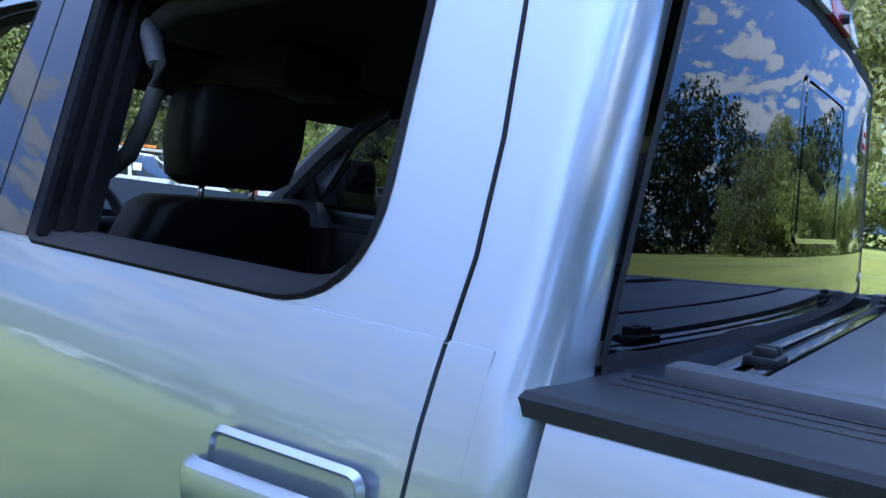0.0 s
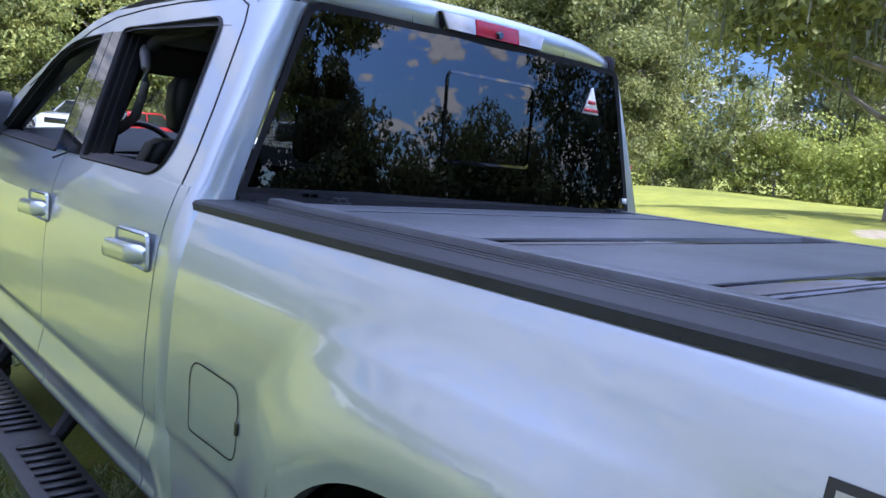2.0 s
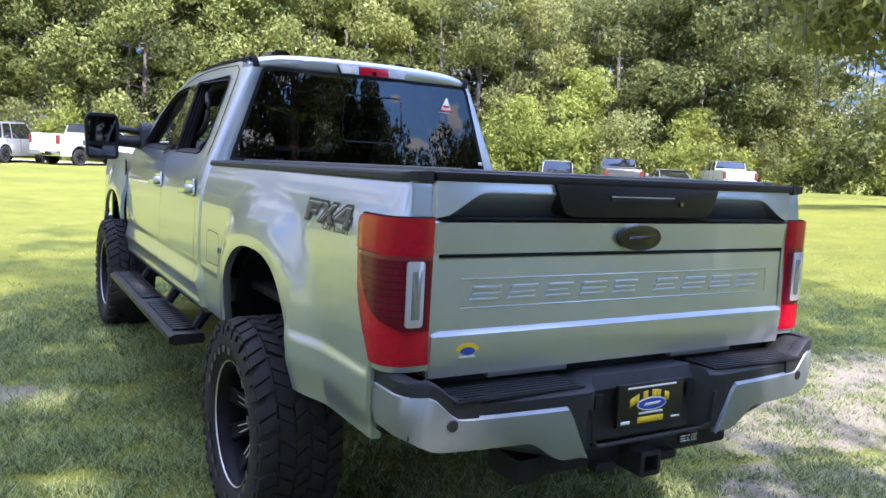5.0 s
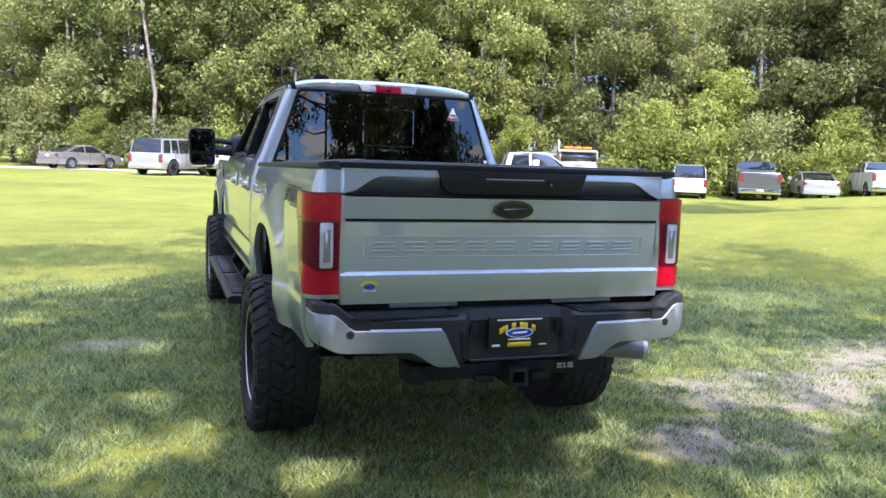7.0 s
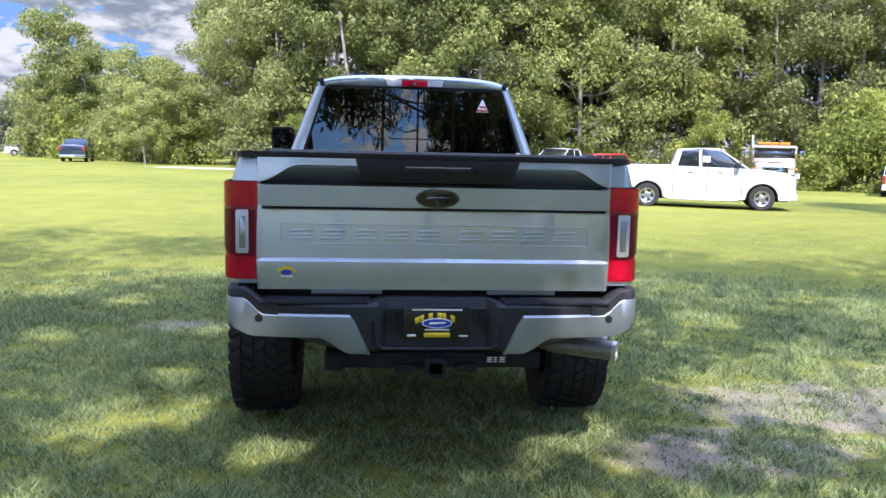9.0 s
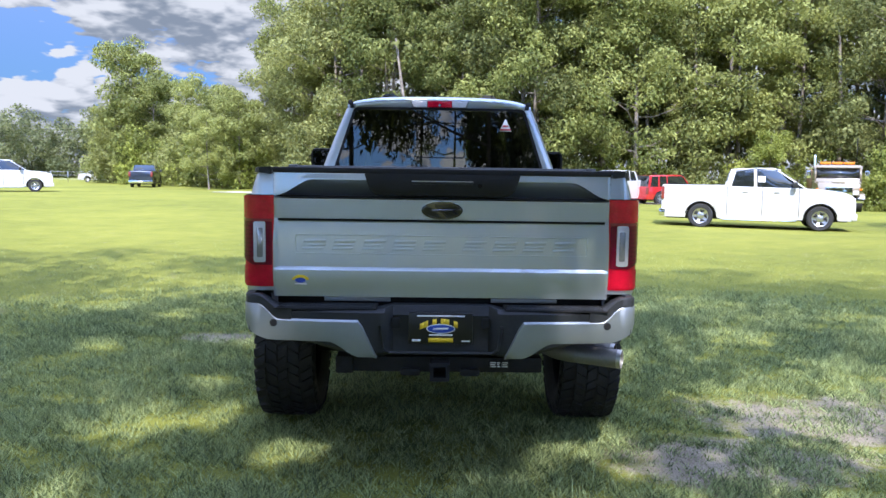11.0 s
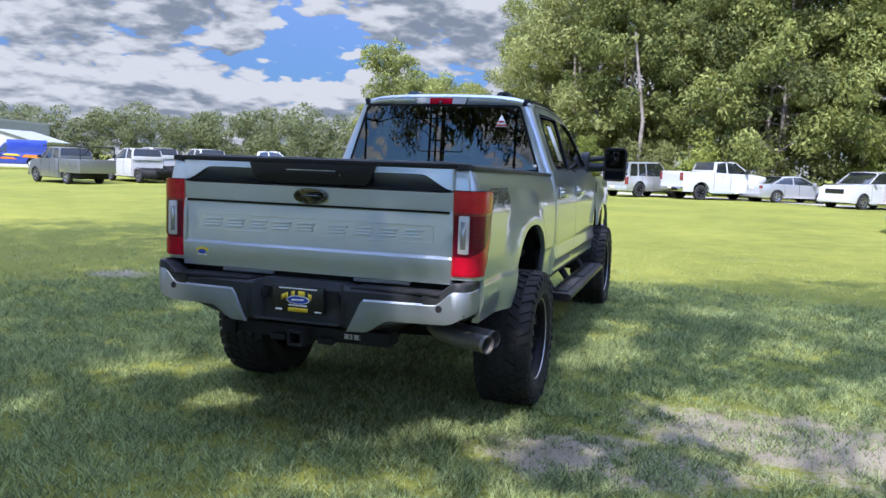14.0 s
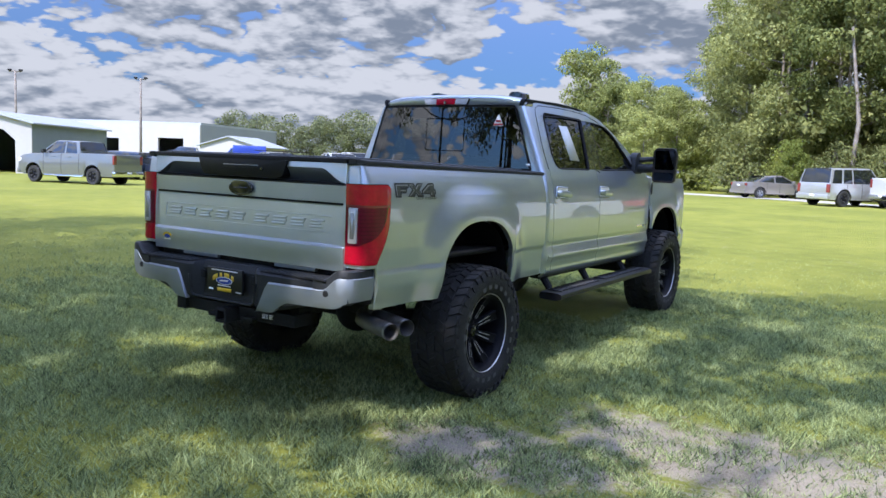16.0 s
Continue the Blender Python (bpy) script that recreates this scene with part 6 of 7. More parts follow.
    def bar(x0, x1, z0, z1, m, nm="print_bar"):
        part(nm, box(x0, x1, -0.1475, -0.1445, z0, z1), m, plate)
    bar(-0.118, 0.118, 0.902, 0.909, WHITE_STICKER)
    arc = []
    for a in range(0, 11):
        u = -1 + a / 5
        arc.append((u * 0.105, 0.893 - 0.028 * u * u))
    for a in range(10, -1, -1):
        u = -1 + a / 5
        arc.append((u * 0.105, 0.862 - 0.026 * u * u))
    k = 0
    for i in range(6):
        seg = [arc[i * 10 // 6], arc[min(10, i * 10 // 6 + 1)], arc[21 - min(10, i * 10 // 6 + 1)], arc[21 - i * 10 // 6]]
        part("print_block", slab(seg, "y", -0.1475, -0.1445), YELLOW_PRINT, plate)
    part("print_oval", slab([(0.072 * math.cos(a * math.pi / 16), 0.842 + 0.024 * math.sin(a * math.pi / 16)) for a in range(32)], "y", -0.149, -0.1445), WHITE_STICKER, plate)
    part("print_oval", slab([(0.067 * math.cos(a * math.pi / 16), 0.842 + 0.020 * math.sin(a * math.pi / 16)) for a in range(32)], "y", -0.1497, -0.146), BLUE_PRINT, plate)
    part("print_bar", slab([(-0.042, 0.836), (0.034, 0.839), (0.042, 0.849), (-0.034, 0.846)], "y", -0.1504, -0.149), WHITE_STICKER, plate)
    bar(-0.058, 0.058, 0.806, 0.814, WHITE_STICKER)
    bar(-0.062, 0.062, 0.774, 0.796, YELLOW_PRINT)
    bar(-0.142, -0.100, 0.776, 0.788, WHITE_STICKER)
    bar(0.104, 0.146, 0.777, 0.784, WHITE_STICKER)
    # raised lip round the plate recess
    lip = [(-0.30, 0.86), (-0.285, 0.745), (-0.255, 0.722), (0.255, 0.722), (0.285, 0.745), (0.30, 0.86)]
    part("recess_lip", tube([(x, curve_y(x) + 0.012 + 0.012 * (abs(x) < 0.26), z) for x, z in lip], 0.008, 8), BLACK_PLASTIC, root, "raised lip of the plate recess")
    # hitch, tow beam, plug
    hitch = part("tow_beam", box(-0.50, 0.52, -0.06, 0.10, 0.600, 0.680, 0.012), CHASSIS, TRUCK, "black tow hitch beam")
    bm = bmesh.new()
    o, i = rounded([(-0.052, 0.580), (0.046, 0.580), (0.046, 0.672), (-0.052, 0.672)], 0.012), rounded([(-0.035, 0.597), (0.029, 0.597), (0.029, 0.655), (-0.035, 0.655)], 0.006)
    ring(o, i, lambda p: (p[0], -0.17, p[1]), lambda p: (p[0], -0.172, p[1]), bm)
    ring(o, o, lambda p: (p[0], -0.17, p[1]), lambda p: (p[0], 0.0, p[1]), bm)
    ring(i, i, lambda p: (p[0], -0.172, p[1]), lambda p: (p[0], 0.05, p[1]), bm)
    part("receiver", bm, CHASSIS, hitch, "square hitch receiver tube")
    for s in (-1, 1):
        a, b = sorted((s * 0.10, s * 0.20))
        part("chain_loop", slab(rounded([(a, 0.592), (b, 0.592), (b, 0.625), (a, 0.625)], 0.012), "y", -0.10, -0.055, 0.004), CHASSIS, hitch)
    label = part("hitch_label", box(0.25, 0.35, -0.066, -0.060, 0.625, 0.665), PLATE_BLACK, hitch, "small black hitch label")
    for k, (a, b) in enumerate(((0.255, 0.285), (0.29, 0.305), (0.315, 0.345))):
        for j in range(3):
            part("print_bar", box(a, b - 0.004 * (j % 2), -0.0685, -0.0655, 0.632 + 0.010 * j, 0.637 + 0.010 * j), WHITE_STICKER, label)
    part("spare_bracket", box(-0.53, -0.44, -0.085, 0.1, 0.595, 0.685, 0.012), CHASSIS, hitch)


build_bumper()


def build_under():
    for s in (-1, 1):
        part("frame_rail", box(min(s * 0.42, s * 0.50), max(s * 0.42, s * 0.50), 0.0, 6.0, 0.66, 0.84, 0.015), CHASSIS, TRUCK)
        a, b = sorted((s * 0.52, s * 0.60))
        part("leaf_spring", loft([[(a, y, z), (b, y, z), (b, y, z - 0.06), (a, y, z - 0.06)] for y, z in ((0.45, 0.70), (0.8, 0.60), (1.24, 0.56), (1.7, 0.60), (2.1, 0.68))], True, True), CHASSIS, TRUCK)
        part("shock", tube([(s * 0.56, 1.05, 0.45), (s * 0.50, 0.95, 0.80)], 0.035, 10), CHASSIS, TRUCK)
        # running boards
        rb = part("running_board", loft([[(s * x, y, z + dz) for x, z in ((0.96, 0.580), (0.975, 0.605), (1.130, 0.607), (1.162, 0.593), (1.162, 0.560), (1.130, 0.545), (0.97, 0.550))] for y, dz in ((2.36, 0.0), (2.40, 0.004), (2.5, 0.006), (4.5, 0.018), (4.58, 0.016), (4.62, 0.010))], True, True), STEP_BLACK, TRUCK, "black ribbed running board")
        for y0, y1 in ((2.44, 3.30), (3.42, 4.5)):
            n = int((y1 - y0) / 0.055)
            for k in range(n):
                y = y0 + (y1 - y0) * k / n
                a, b = sorted((s * 1.0, s * 1.125))
                zz = 0.611 + 0.012 * (y - 2.3) / 2.2
                part("tread_rib", box(a, b, y, y + 0.026, zz, zz + 0.013, 0.004, 1), STEP_BLACK, rb)
        for y in (2.55, 3.35, 4.3):
            part("bracket", tube([(s * 1.06, y, 0.565), (s * 0.97, y, 0.60), (s * 0.86, y, 0.76)], [0.03, 0.03, 0.04], 8), CHASSIS, rb)
        part("rocker", box(min(s * 0.84, s * 0.945), max(s * 0.84, s * 0.945), 2.4, 4.8, 0.70, 0.80, 0.02), CHASSIS, TRUCK)
        bm = loft([[(s * 0.965, FRONT_AY - 0.51 * math.cos(math.pi * k / 20), 0.73 + 0.51 * math.sin(math.pi * k / 20)), (s * 0.55, FRONT_AY - 0.51 * math.cos(math.pi * k / 20), 0.73 + 0.51 * math.sin(math.pi * k / 20))] for k in range(21)], False, False)
        part("wheel_liner", bm, LINER, TRUCK)
    part("rear_axle", tube([(-0.80, AY, AZ), (-0.2, AY, AZ), (0.2, AY, AZ), (0.80, AY, AZ)], [0.055, 0.075, 0.075, 0.055], 14), CHASSIS, TRUCK)
    bm = bmesh.new()
    bmesh.ops.create_uvsphere(bm, u_segments=20, v_segments=12, radius=0.17, matrix=pose(-0.05, AY, AZ))
    part("differential", bm, CHASSIS, TRUCK)
    part("front_axle", tube([(-0.80, FRONT_AY, AZ + 0.04), (0.80, FRONT_AY, AZ + 0.04)], 0.055, 14), CHASSIS, TRUCK)
    part("drive_shaft", tube([(-0.05, AY, AZ + 0.05), (0, 3.4, 0.72)], 0.05, 12), CHASSIS, TRUCK)
    part("fuel_tank", box(-0.80, -0.50, 2.2, 3.9, 0.60, 0.86, 0.05, 3), CHASSIS, TRUCK)
    part("gearbox", box(-0.25, 0.25, 3.2, 4.6, 0.58, 0.84, 0.06, 3), CHASSIS, TRUCK)
    part("engine", box(-0.40, 0.40, 4.7, 6.0, 0.70, 1.2, 0.05, 3), CHASSIS, TRUCK)
    part("under_pan", box(-0.88, 0.88, 2.35, 6.1, 0.84, 0.86), LINER, TRUCK)
    ex = part("exhaust_pipe", tube([(0.36, 2.6, 0.66), (0.40, 1.9, 0.74), (0.52, 1.3, 0.84), (0.58, 0.75, 0.70), (0.60, 0.50, 0.63), (0.66, 0.42, 0.614), (0.72, 0.38, 0.612)], [0.05, 0.05, 0.05, 0.05, 0.05, 0.046, 0.02], 14), PIPE, TRUCK, "steel exhaust pipe")
    for k, y in enumerate((0.262, 0.425)):
        bm = bmesh.new()
        y0, y1 = y + 0.03, y
        pts_o = [((0.66, y0 + 0.11, 0.612), 0.042), ((0.72, y0 + 0.085, 0.612), 0.050), ((0.998, y1 + 0.003, 0.602), 0.052), ((1.005, y1, 0.602), 0.050)]
        tube([p for p, _ in pts_o], [r for _, r in pts_o], 24, bm, False)
        tube([(1.005, y1, 0.602), (0.84, y1 + 0.07, 0.606)], [0.047, 0.044], 24, bm, False)
        part("tailpipe", bm, PIPE, ex, "dull round steel tailpipe")
        part("tip_rim", tube([(0.985, y1 + 0.0085, 0.6025), (1.007, y1 - 0.001, 0.602)], [0.0526, 0.0526], 24, bmesh.new(), False), STEEL, ex, "bright rim of the tailpipe")
        part("pipe_bore", tube([(0.86, y1 + 0.062, 0.606), (0.85, y1 + 0.066, 0.606)], [0.043, 0.043], 16), LINER, ex)
    part("muffler", tube([(0.40, 2.2, 0.68), (0.40, 2.9, 0.66)], 0.10, 16), CHASSIS, TRUCK)


build_under()


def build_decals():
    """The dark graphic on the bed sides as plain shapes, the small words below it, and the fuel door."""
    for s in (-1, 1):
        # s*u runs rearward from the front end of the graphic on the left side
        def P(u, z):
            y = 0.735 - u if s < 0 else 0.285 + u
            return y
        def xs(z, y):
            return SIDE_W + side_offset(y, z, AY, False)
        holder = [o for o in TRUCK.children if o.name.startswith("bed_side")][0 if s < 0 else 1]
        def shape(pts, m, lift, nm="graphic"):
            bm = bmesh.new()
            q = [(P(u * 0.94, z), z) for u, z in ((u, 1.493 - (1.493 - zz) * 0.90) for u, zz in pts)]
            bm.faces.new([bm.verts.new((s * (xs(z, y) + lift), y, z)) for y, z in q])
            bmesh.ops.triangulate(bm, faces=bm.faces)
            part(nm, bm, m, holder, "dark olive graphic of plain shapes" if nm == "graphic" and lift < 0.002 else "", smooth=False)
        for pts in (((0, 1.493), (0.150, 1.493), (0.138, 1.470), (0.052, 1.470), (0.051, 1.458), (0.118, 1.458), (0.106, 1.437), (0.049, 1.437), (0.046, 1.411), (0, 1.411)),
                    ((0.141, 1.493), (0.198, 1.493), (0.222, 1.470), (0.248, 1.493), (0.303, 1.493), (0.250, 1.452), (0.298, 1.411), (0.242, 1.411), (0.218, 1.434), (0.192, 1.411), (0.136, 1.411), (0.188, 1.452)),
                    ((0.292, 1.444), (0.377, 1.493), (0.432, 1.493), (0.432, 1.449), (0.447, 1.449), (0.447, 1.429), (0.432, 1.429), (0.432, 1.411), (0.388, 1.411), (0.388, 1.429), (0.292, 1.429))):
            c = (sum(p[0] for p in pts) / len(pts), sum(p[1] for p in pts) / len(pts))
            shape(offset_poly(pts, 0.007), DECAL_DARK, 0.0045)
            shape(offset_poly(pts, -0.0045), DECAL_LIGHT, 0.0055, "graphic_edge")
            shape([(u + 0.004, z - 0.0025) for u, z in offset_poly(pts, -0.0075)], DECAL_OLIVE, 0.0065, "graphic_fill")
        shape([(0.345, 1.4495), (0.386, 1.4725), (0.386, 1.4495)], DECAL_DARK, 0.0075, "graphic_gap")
        start = 0.0
        for word in ("OFF", "ROAD"):
            txt = bpy.data.curves.new("small_word", "FONT")
            txt.body, txt.size, txt.extrude, txt.space_character = word, 0.0235, 0.0003, 1.10
            txt.align_x = "LEFT"
            tmp = new("tmp_word", txt)
            bpy.context.view_layer.update()
            me = bpy.data.meshes.new_from_object(tmp.evaluated_get(bpy.context.evaluated_depsgraph_get()))
            bpy.data.objects.remove(tmp)
            y0 = (0.735 - 0.195 - start) if s < 0 else (0.285 + 0.195 + start)
            ob = link_mesh("small_word", me, DECAL_DARK, holder, "small dark lettering", smooth=False)
            ob.matrix_basis = Matrix(((0, 0, s, s * (xs(1.375, 0.5) + 0.0045)), (s * 1.82, 0, 0, y0), (0, 1.08, 0, 1.397), (0, 0, 0, 1)))
            start += 1.82 * max(v.co.x for v in me.vertices) + 0.021
        if s < 0:
            o = rounded([(1.93, 1.050), (2.185, 1.045), (2.195, 1.225), (1.94, 1.222)], [0.05, 0.02, 0.06, 0.04], 5)
            bm = ring(o, shrink(o, 0.004), lambda p: (-(xs(p[1], p[0]) + 0.0012), p[0], p[1]), lambda p: (-(xs(p[1], p[0]) + 0.0012), p[0], p[1]))
            part("fuel_door_seam", bm, SEAL, holder, "thin seam of the fuel door")
            part("fuel_door_catch", box(-1.012, -1.002, 1.928, 1.942, 1.120, 1.150, 0.003), GLOSS_BLACK, holder)


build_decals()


# ---- parked vehicles ----
def car_paint(name, base, metal=0.3):
    return mat(name, base, 0.28, metal, vary=0.05, scale=2, coat=1.0)


MIDGREY = car_paint("mid_grey_paint", (0.19, 0.20, 0.20), 0.5)
WHITE = car_paint("white_paint", (0.52, 0.52, 0.515), 0.0)
GREY = car_paint("grey_paint", (0.16, 0.165, 0.17), 0.6)
SILVER = car_paint("light_silver_paint", (0.52, 0.53, 0.54), 0.6)
TAUPE = car_paint("taupe_paint", (0.27, 0.25, 0.235), 0.5)
REDPAINT = car_paint("red_paint", (0.42, 0.015, 0.02), 0.1)
NAVY = car_paint("navy_paint", (0.02, 0.03, 0.055), 0.4)
CREAM = car_paint("cream_paint", (0.235, 0.195, 0.135), 0.0)
CAR_GLASS = mat("car_glass", (0.012, 0.015, 0.017), 0.05, vary=0.1, coat=1.0)
CAR_TYRE = mat("car_tyre", (0.022, 0.022, 0.023), 0.8, vary=0.3)
CAR_RIM = mat("car_rim", (0.45, 0.46, 0.48), 0.3, 0.9, vary=0.1)
LAMP_WHITE = mat("lamp_glass", (0.7, 0.72, 0.75), 0.1, vary=0.1, coat=1.0)
ORANGE = mat("orange_beacon", (0.75, 0.20, 0.01), 0.3, vary=0.1, coat=0.5)

KINDS = {
    # lower side (y, z) outline from tail to nose, cabin (y, z), width, wheelbase pair, wheel radius, bed (y0, y1, z)
    "pickup": dict(low=[(0.0, 1.37), (0.03, 1.41), (2.05, 1.42), (2.1, 1.40), (4.15, 1.36), (5.0, 1.31), (5.55, 1.23), (5.76, 1.14), (5.86, 0.98)], cab=[(2.02, 1.36), (2.09, 1.66), (2.18, 1.93), (2.9, 1.985), (3.55, 1.965), (4.42, 1.36)], w=2.0, wb=(1.25, 4.85), r=0.40, bed=(0.12, 1.92)),
    "sedan": dict(low=[(0.0, 0.90), (0.05, 0.99), (0.95, 1.04), (3.5, 0.98), (4.5, 0.84), (4.78, 0.76), (4.9, 0.62)], cab=[(0.55, 0.98), (1.35, 1.40), (2.6, 1.45), (3.55, 0.96)], w=1.82, wb=(1.0, 3.8), r=0.33, bed=None),
    "suv": dict(low=[(0.0, 1.10), (0.03, 1.18), (3.6, 1.18), (4.9, 1.12), (5.15, 1.04), (5.25, 0.88)], cab=[(0.08, 1.12), (0.28, 1.88), (3.0, 1.95), (3.75, 1.18)], w=1.98, wb=(1.05, 4.15), r=0.41, bed=None),
}


def parked(name, kind, paint, x, y, hx, hy, label, scale=1.0, rim=CAR_RIM, group="parked vehicles", load=None, tall=0.0, chassis=False):
    """A parked car with its middle at (x, y), nose towards (hx, hy)."""
    k = KINDS[kind]
    ln = k["low"][-1][0]
    yaw = math.degrees(math.atan2(-hx, hy))
    v = thing(name, label, "car" if kind == "sedan" else "pickup truck" if kind == "pickup" else "car", pose(x, y, ground_z(x, y) - 0.01, 0, 0, yaw) @ Matrix.Scale(scale, 4), group)
    up = lambda bm: [setattr_y(vv, -ln / 2, tall) for vv in bm.verts] and bm
    r, w = k["r"], k["w"]
    z0 = r * 0.85
    low = k["low"] if not chassis else [(yy, zz) for yy, zz in k["low"] if yy > 2.0]
    # refine the outline so that arches can be cut in
    pts = []
    for (a, za), (b, zb) in zip(low, low[1:]):
        n = max(1, int((b - a) / 0.09))
        for i in range(n):
            pts.append((a + (b - a) * i / n, za + (zb - za) * i / n))
    pts.append(low[-1])
    loops = []
    for yy, zz in pts:
        zb = z0
        for wy in k["wb"]:
            d = abs(yy - wy)
            if d < r * 1.18:
                zb = max(zb, r + math.sqrt((r * 1.18) ** 2 - d * d) * 0.98)
        zb = min(zb, zz - 0.08)
        h = zz - z0
        b = w / 2
        endtuck = 0.06 * sstep(0.5, 0.0, min(yy - pts[0][0], pts[-1][0] - yy))
        b -= endtuck
        z1, z2 = max(zb + 0.01, z0 + h * 0.3), max(zb + 0.02, z0 + h * 0.7)
        loops.append([(-b * 0.96, yy, zb), (-b, yy, z1), (-b * 0.985, yy, z2), (-b * 0.95, yy, zz - 0.02), (-b * 0.90, yy, zz), (b * 0.90, yy, zz), (b * 0.95, yy, zz - 0.02), (b * 0.985, yy, z2), (b, yy, z1), (b * 0.96, yy, zb)])
    part("body", up(loft(loops, True, True)), paint, v, sharp=38)
    part("underbody", up(box(-w * 0.42, w * 0.42, 0.15, ln - 0.2, r * 0.75, r * 1.9)), CHASSIS, v)
    # cabin: glass core with painted pillars and roof
    cab = k["cab"]
    tuck = 0.115
    def cabin_loop(yy, zz, base, grow):
        b = w / 2 * 0.93
        t = b * (1 - tuck)
        return [(-b - grow, yy, base), (-(b * 0.55 + t * 0.45) - grow, yy, base + (zz - base) * 0.55), (-t - grow, yy, zz - 0.05), (-t * 0.88, yy, zz + grow), (t * 0.88, yy, zz + grow), (t + grow, yy, zz - 0.05), ((b * 0.55 + t * 0.45) + grow, yy, base + (zz - base) * 0.55), (b + grow, yy, base)]
    base = min(cab[0][1], cab[-1][1]) - 0.02
    glass = [cabin_loop(yy, max(zz, base + 0.03), base, 0.0) for yy, zz in cab]
    part("window_glass", up(loft(glass, True, True)), CAR_GLASS, v, "dark car windows", sharp=30)
    top = [(yy, zz) for yy, zz in cab[1:-1]]
    (ya, za), (yb, zb_) = top[0] if kind != "pickup" else cab[2], top[-1]
    t = w / 2 * 0.93 * (1 - tuck)
    roof = [[(-t - 0.01, yy, zz - 0.07), (-t * 0.9, yy, zz + 0.012), (0, yy, zz + 0.03), (t * 0.9, yy, zz + 0.012), (t + 0.01, yy, zz - 0.07)] for yy, zz in ((ya - 0.03, za - 0.01), (ya + 0.2, za + (zb_ - za) * 0.2 + 0.01), ((ya + yb) / 2, (za + zb_) / 2 + 0.02), (yb - 0.1, zb_ + 0.008), (yb + 0.1, zb_ - 0.04))]
    part("roof", up(loft(roof, False, False)), paint, v)
    def pillar(y0, y1, ratio=1.0, wd=0.05):
        for s in (-1, 1):
            b = w / 2 * 0.93 + 0.006
            tt = b * (1 - tuck) + 0.006
            zt = curve_at(cab, y1) - 0.05
            pts = [(s * b, y0, base), (s * (b * 0.55 + tt * 0.45), y0 + (y1 - y0) * 0.55, base + (zt - base) * 0.55), (s * tt, y1, zt)]
            bm = loft([[(px, py - wd, pz), (px, py + wd, pz), (px - s * 0.03, py + wd, pz), (px - s * 0.03, py - wd, pz)] for px, py, pz in pts], True, True)
            part("pillar", up(bm), paint, v)
    pillar(cab[-1][0] - 0.02, cab[-2][0] + 0.02, wd=0.04)
    pillar((ya + yb) / 2 + 0.05, (ya + yb) / 2 + 0.02, wd=0.045)
    if kind == "suv":
        pillar(0.95, 1.0, wd=0.06)
        pillar(0.14, 0.32, wd=0.09)
    else:
        pillar(cab[0][0] + 0.06, (cab[2][0] if kind == "pickup" else cab[1][0]) + 0.04, wd=0.09)
    if kind == "pickup":
        part("cab_back", up(box(-w * 0.445, w * 0.445, 1.985, 2.075, base - 0.05, 1.52, 0.02)), paint, v)
    # dark arch lips, steps under the doors
    for wy in k["wb"]:
        for s in (-1, 1):
            arc = [(s * (w / 2 - 0.012), wy + r * 1.19 * math.cos(math.pi * (0.04 + 0.92 * q / 16)), r + r * 1.16 * math.sin(math.pi * (0.04 + 0.92 * q / 16))) for q in range(17)]
            part("arch_lip", up(tube(arc, 0.022, 6)), CHASSIS, v)
    if kind == "pickup" and not chassis:
        for s in (-1, 1):
            part("side_step", up(tube([(s * (w / 2 - 0.06), k["wb"][0] + 0.62, z0 - 0.02), (s * (w / 2 + 0.01), k["wb"][0] + 0.72, z0 - 0.04), (s * (w / 2 + 0.01), k["wb"][1] - 0.72, z0 - 0.04), (s * (w / 2 - 0.06), k["wb"][1] - 0.62, z0 - 0.02)], 0.04, 8)), CHROME, v, "chrome side step")
    # panel gaps of the doors and the bed
    gaps = {"pickup": (2.06, 3.13, 4.22), "suv": (1.25, 2.3, 3.4), "sedan": (1.45, 2.35, 3.4)}[kind]
    for yy in gaps:
        for s in (-1, 1):
            zt = curve_at(k["low"], yy) - 0.02
            pts = [(s * (w / 2 * 0.965), yy, r * 1.05), (s * (w / 2 * 1.001), yy, z0 + (zt - z0) * 0.3), (s * (w / 2 * 0.986), yy, z0 + (zt - z0) * 0.7), (s * (w / 2 * 0.952), yy, zt)]
            part("panel_gap", up(tube(pts, 0.009, 5)), CHASSIS, v)
    # wheels
    for wy in k["wb"]:
        for s in (-1, 1):
            wh = new("wheel")
            wh.parent = v
            wh.matrix_basis = pose(s * (w / 2 - 0.12), wy - ln / 2, r, 0, 0, 0 if s > 0 else 180)
            part("tyre", lathe([(-0.11, r * 0.62), (-0.12, r * 0.9), (-0.08, r), (0.08, r), (0.12, r * 0.9), (0.11, r * 0.62)], 28), CAR_TYRE, wh)
            part("rim", lathe([(0.02, r * 0.66), (0.105, r * 0.64), (0.09, r * 0.55), (0.06, r * 0.3), (0.085, r * 0.16), (0.085, 0.002)], 28), rim, wh)
            for q in range(5):
                a = 2 * math.pi * q / 5
                part("spoke_gap", slab([(r * 0.30 * math.cos(a - 0.25), r * 0.30 * math.sin(a - 0.25)), (r * 0.56 * math.cos(a - 0.42), r * 0.56 * math.sin(a - 0.42)), (r * 0.56 * math.cos(a + 0.42), r * 0.56 * math.sin(a + 0.42)), (r * 0.30 * math.cos(a + 0.25), r * 0.30 * math.sin(a + 0.25))], "x", 0.06, 0.097), CAR_TYRE, wh)
    ztail = curve_at(k["low"], 0.05)
    b = w / 2
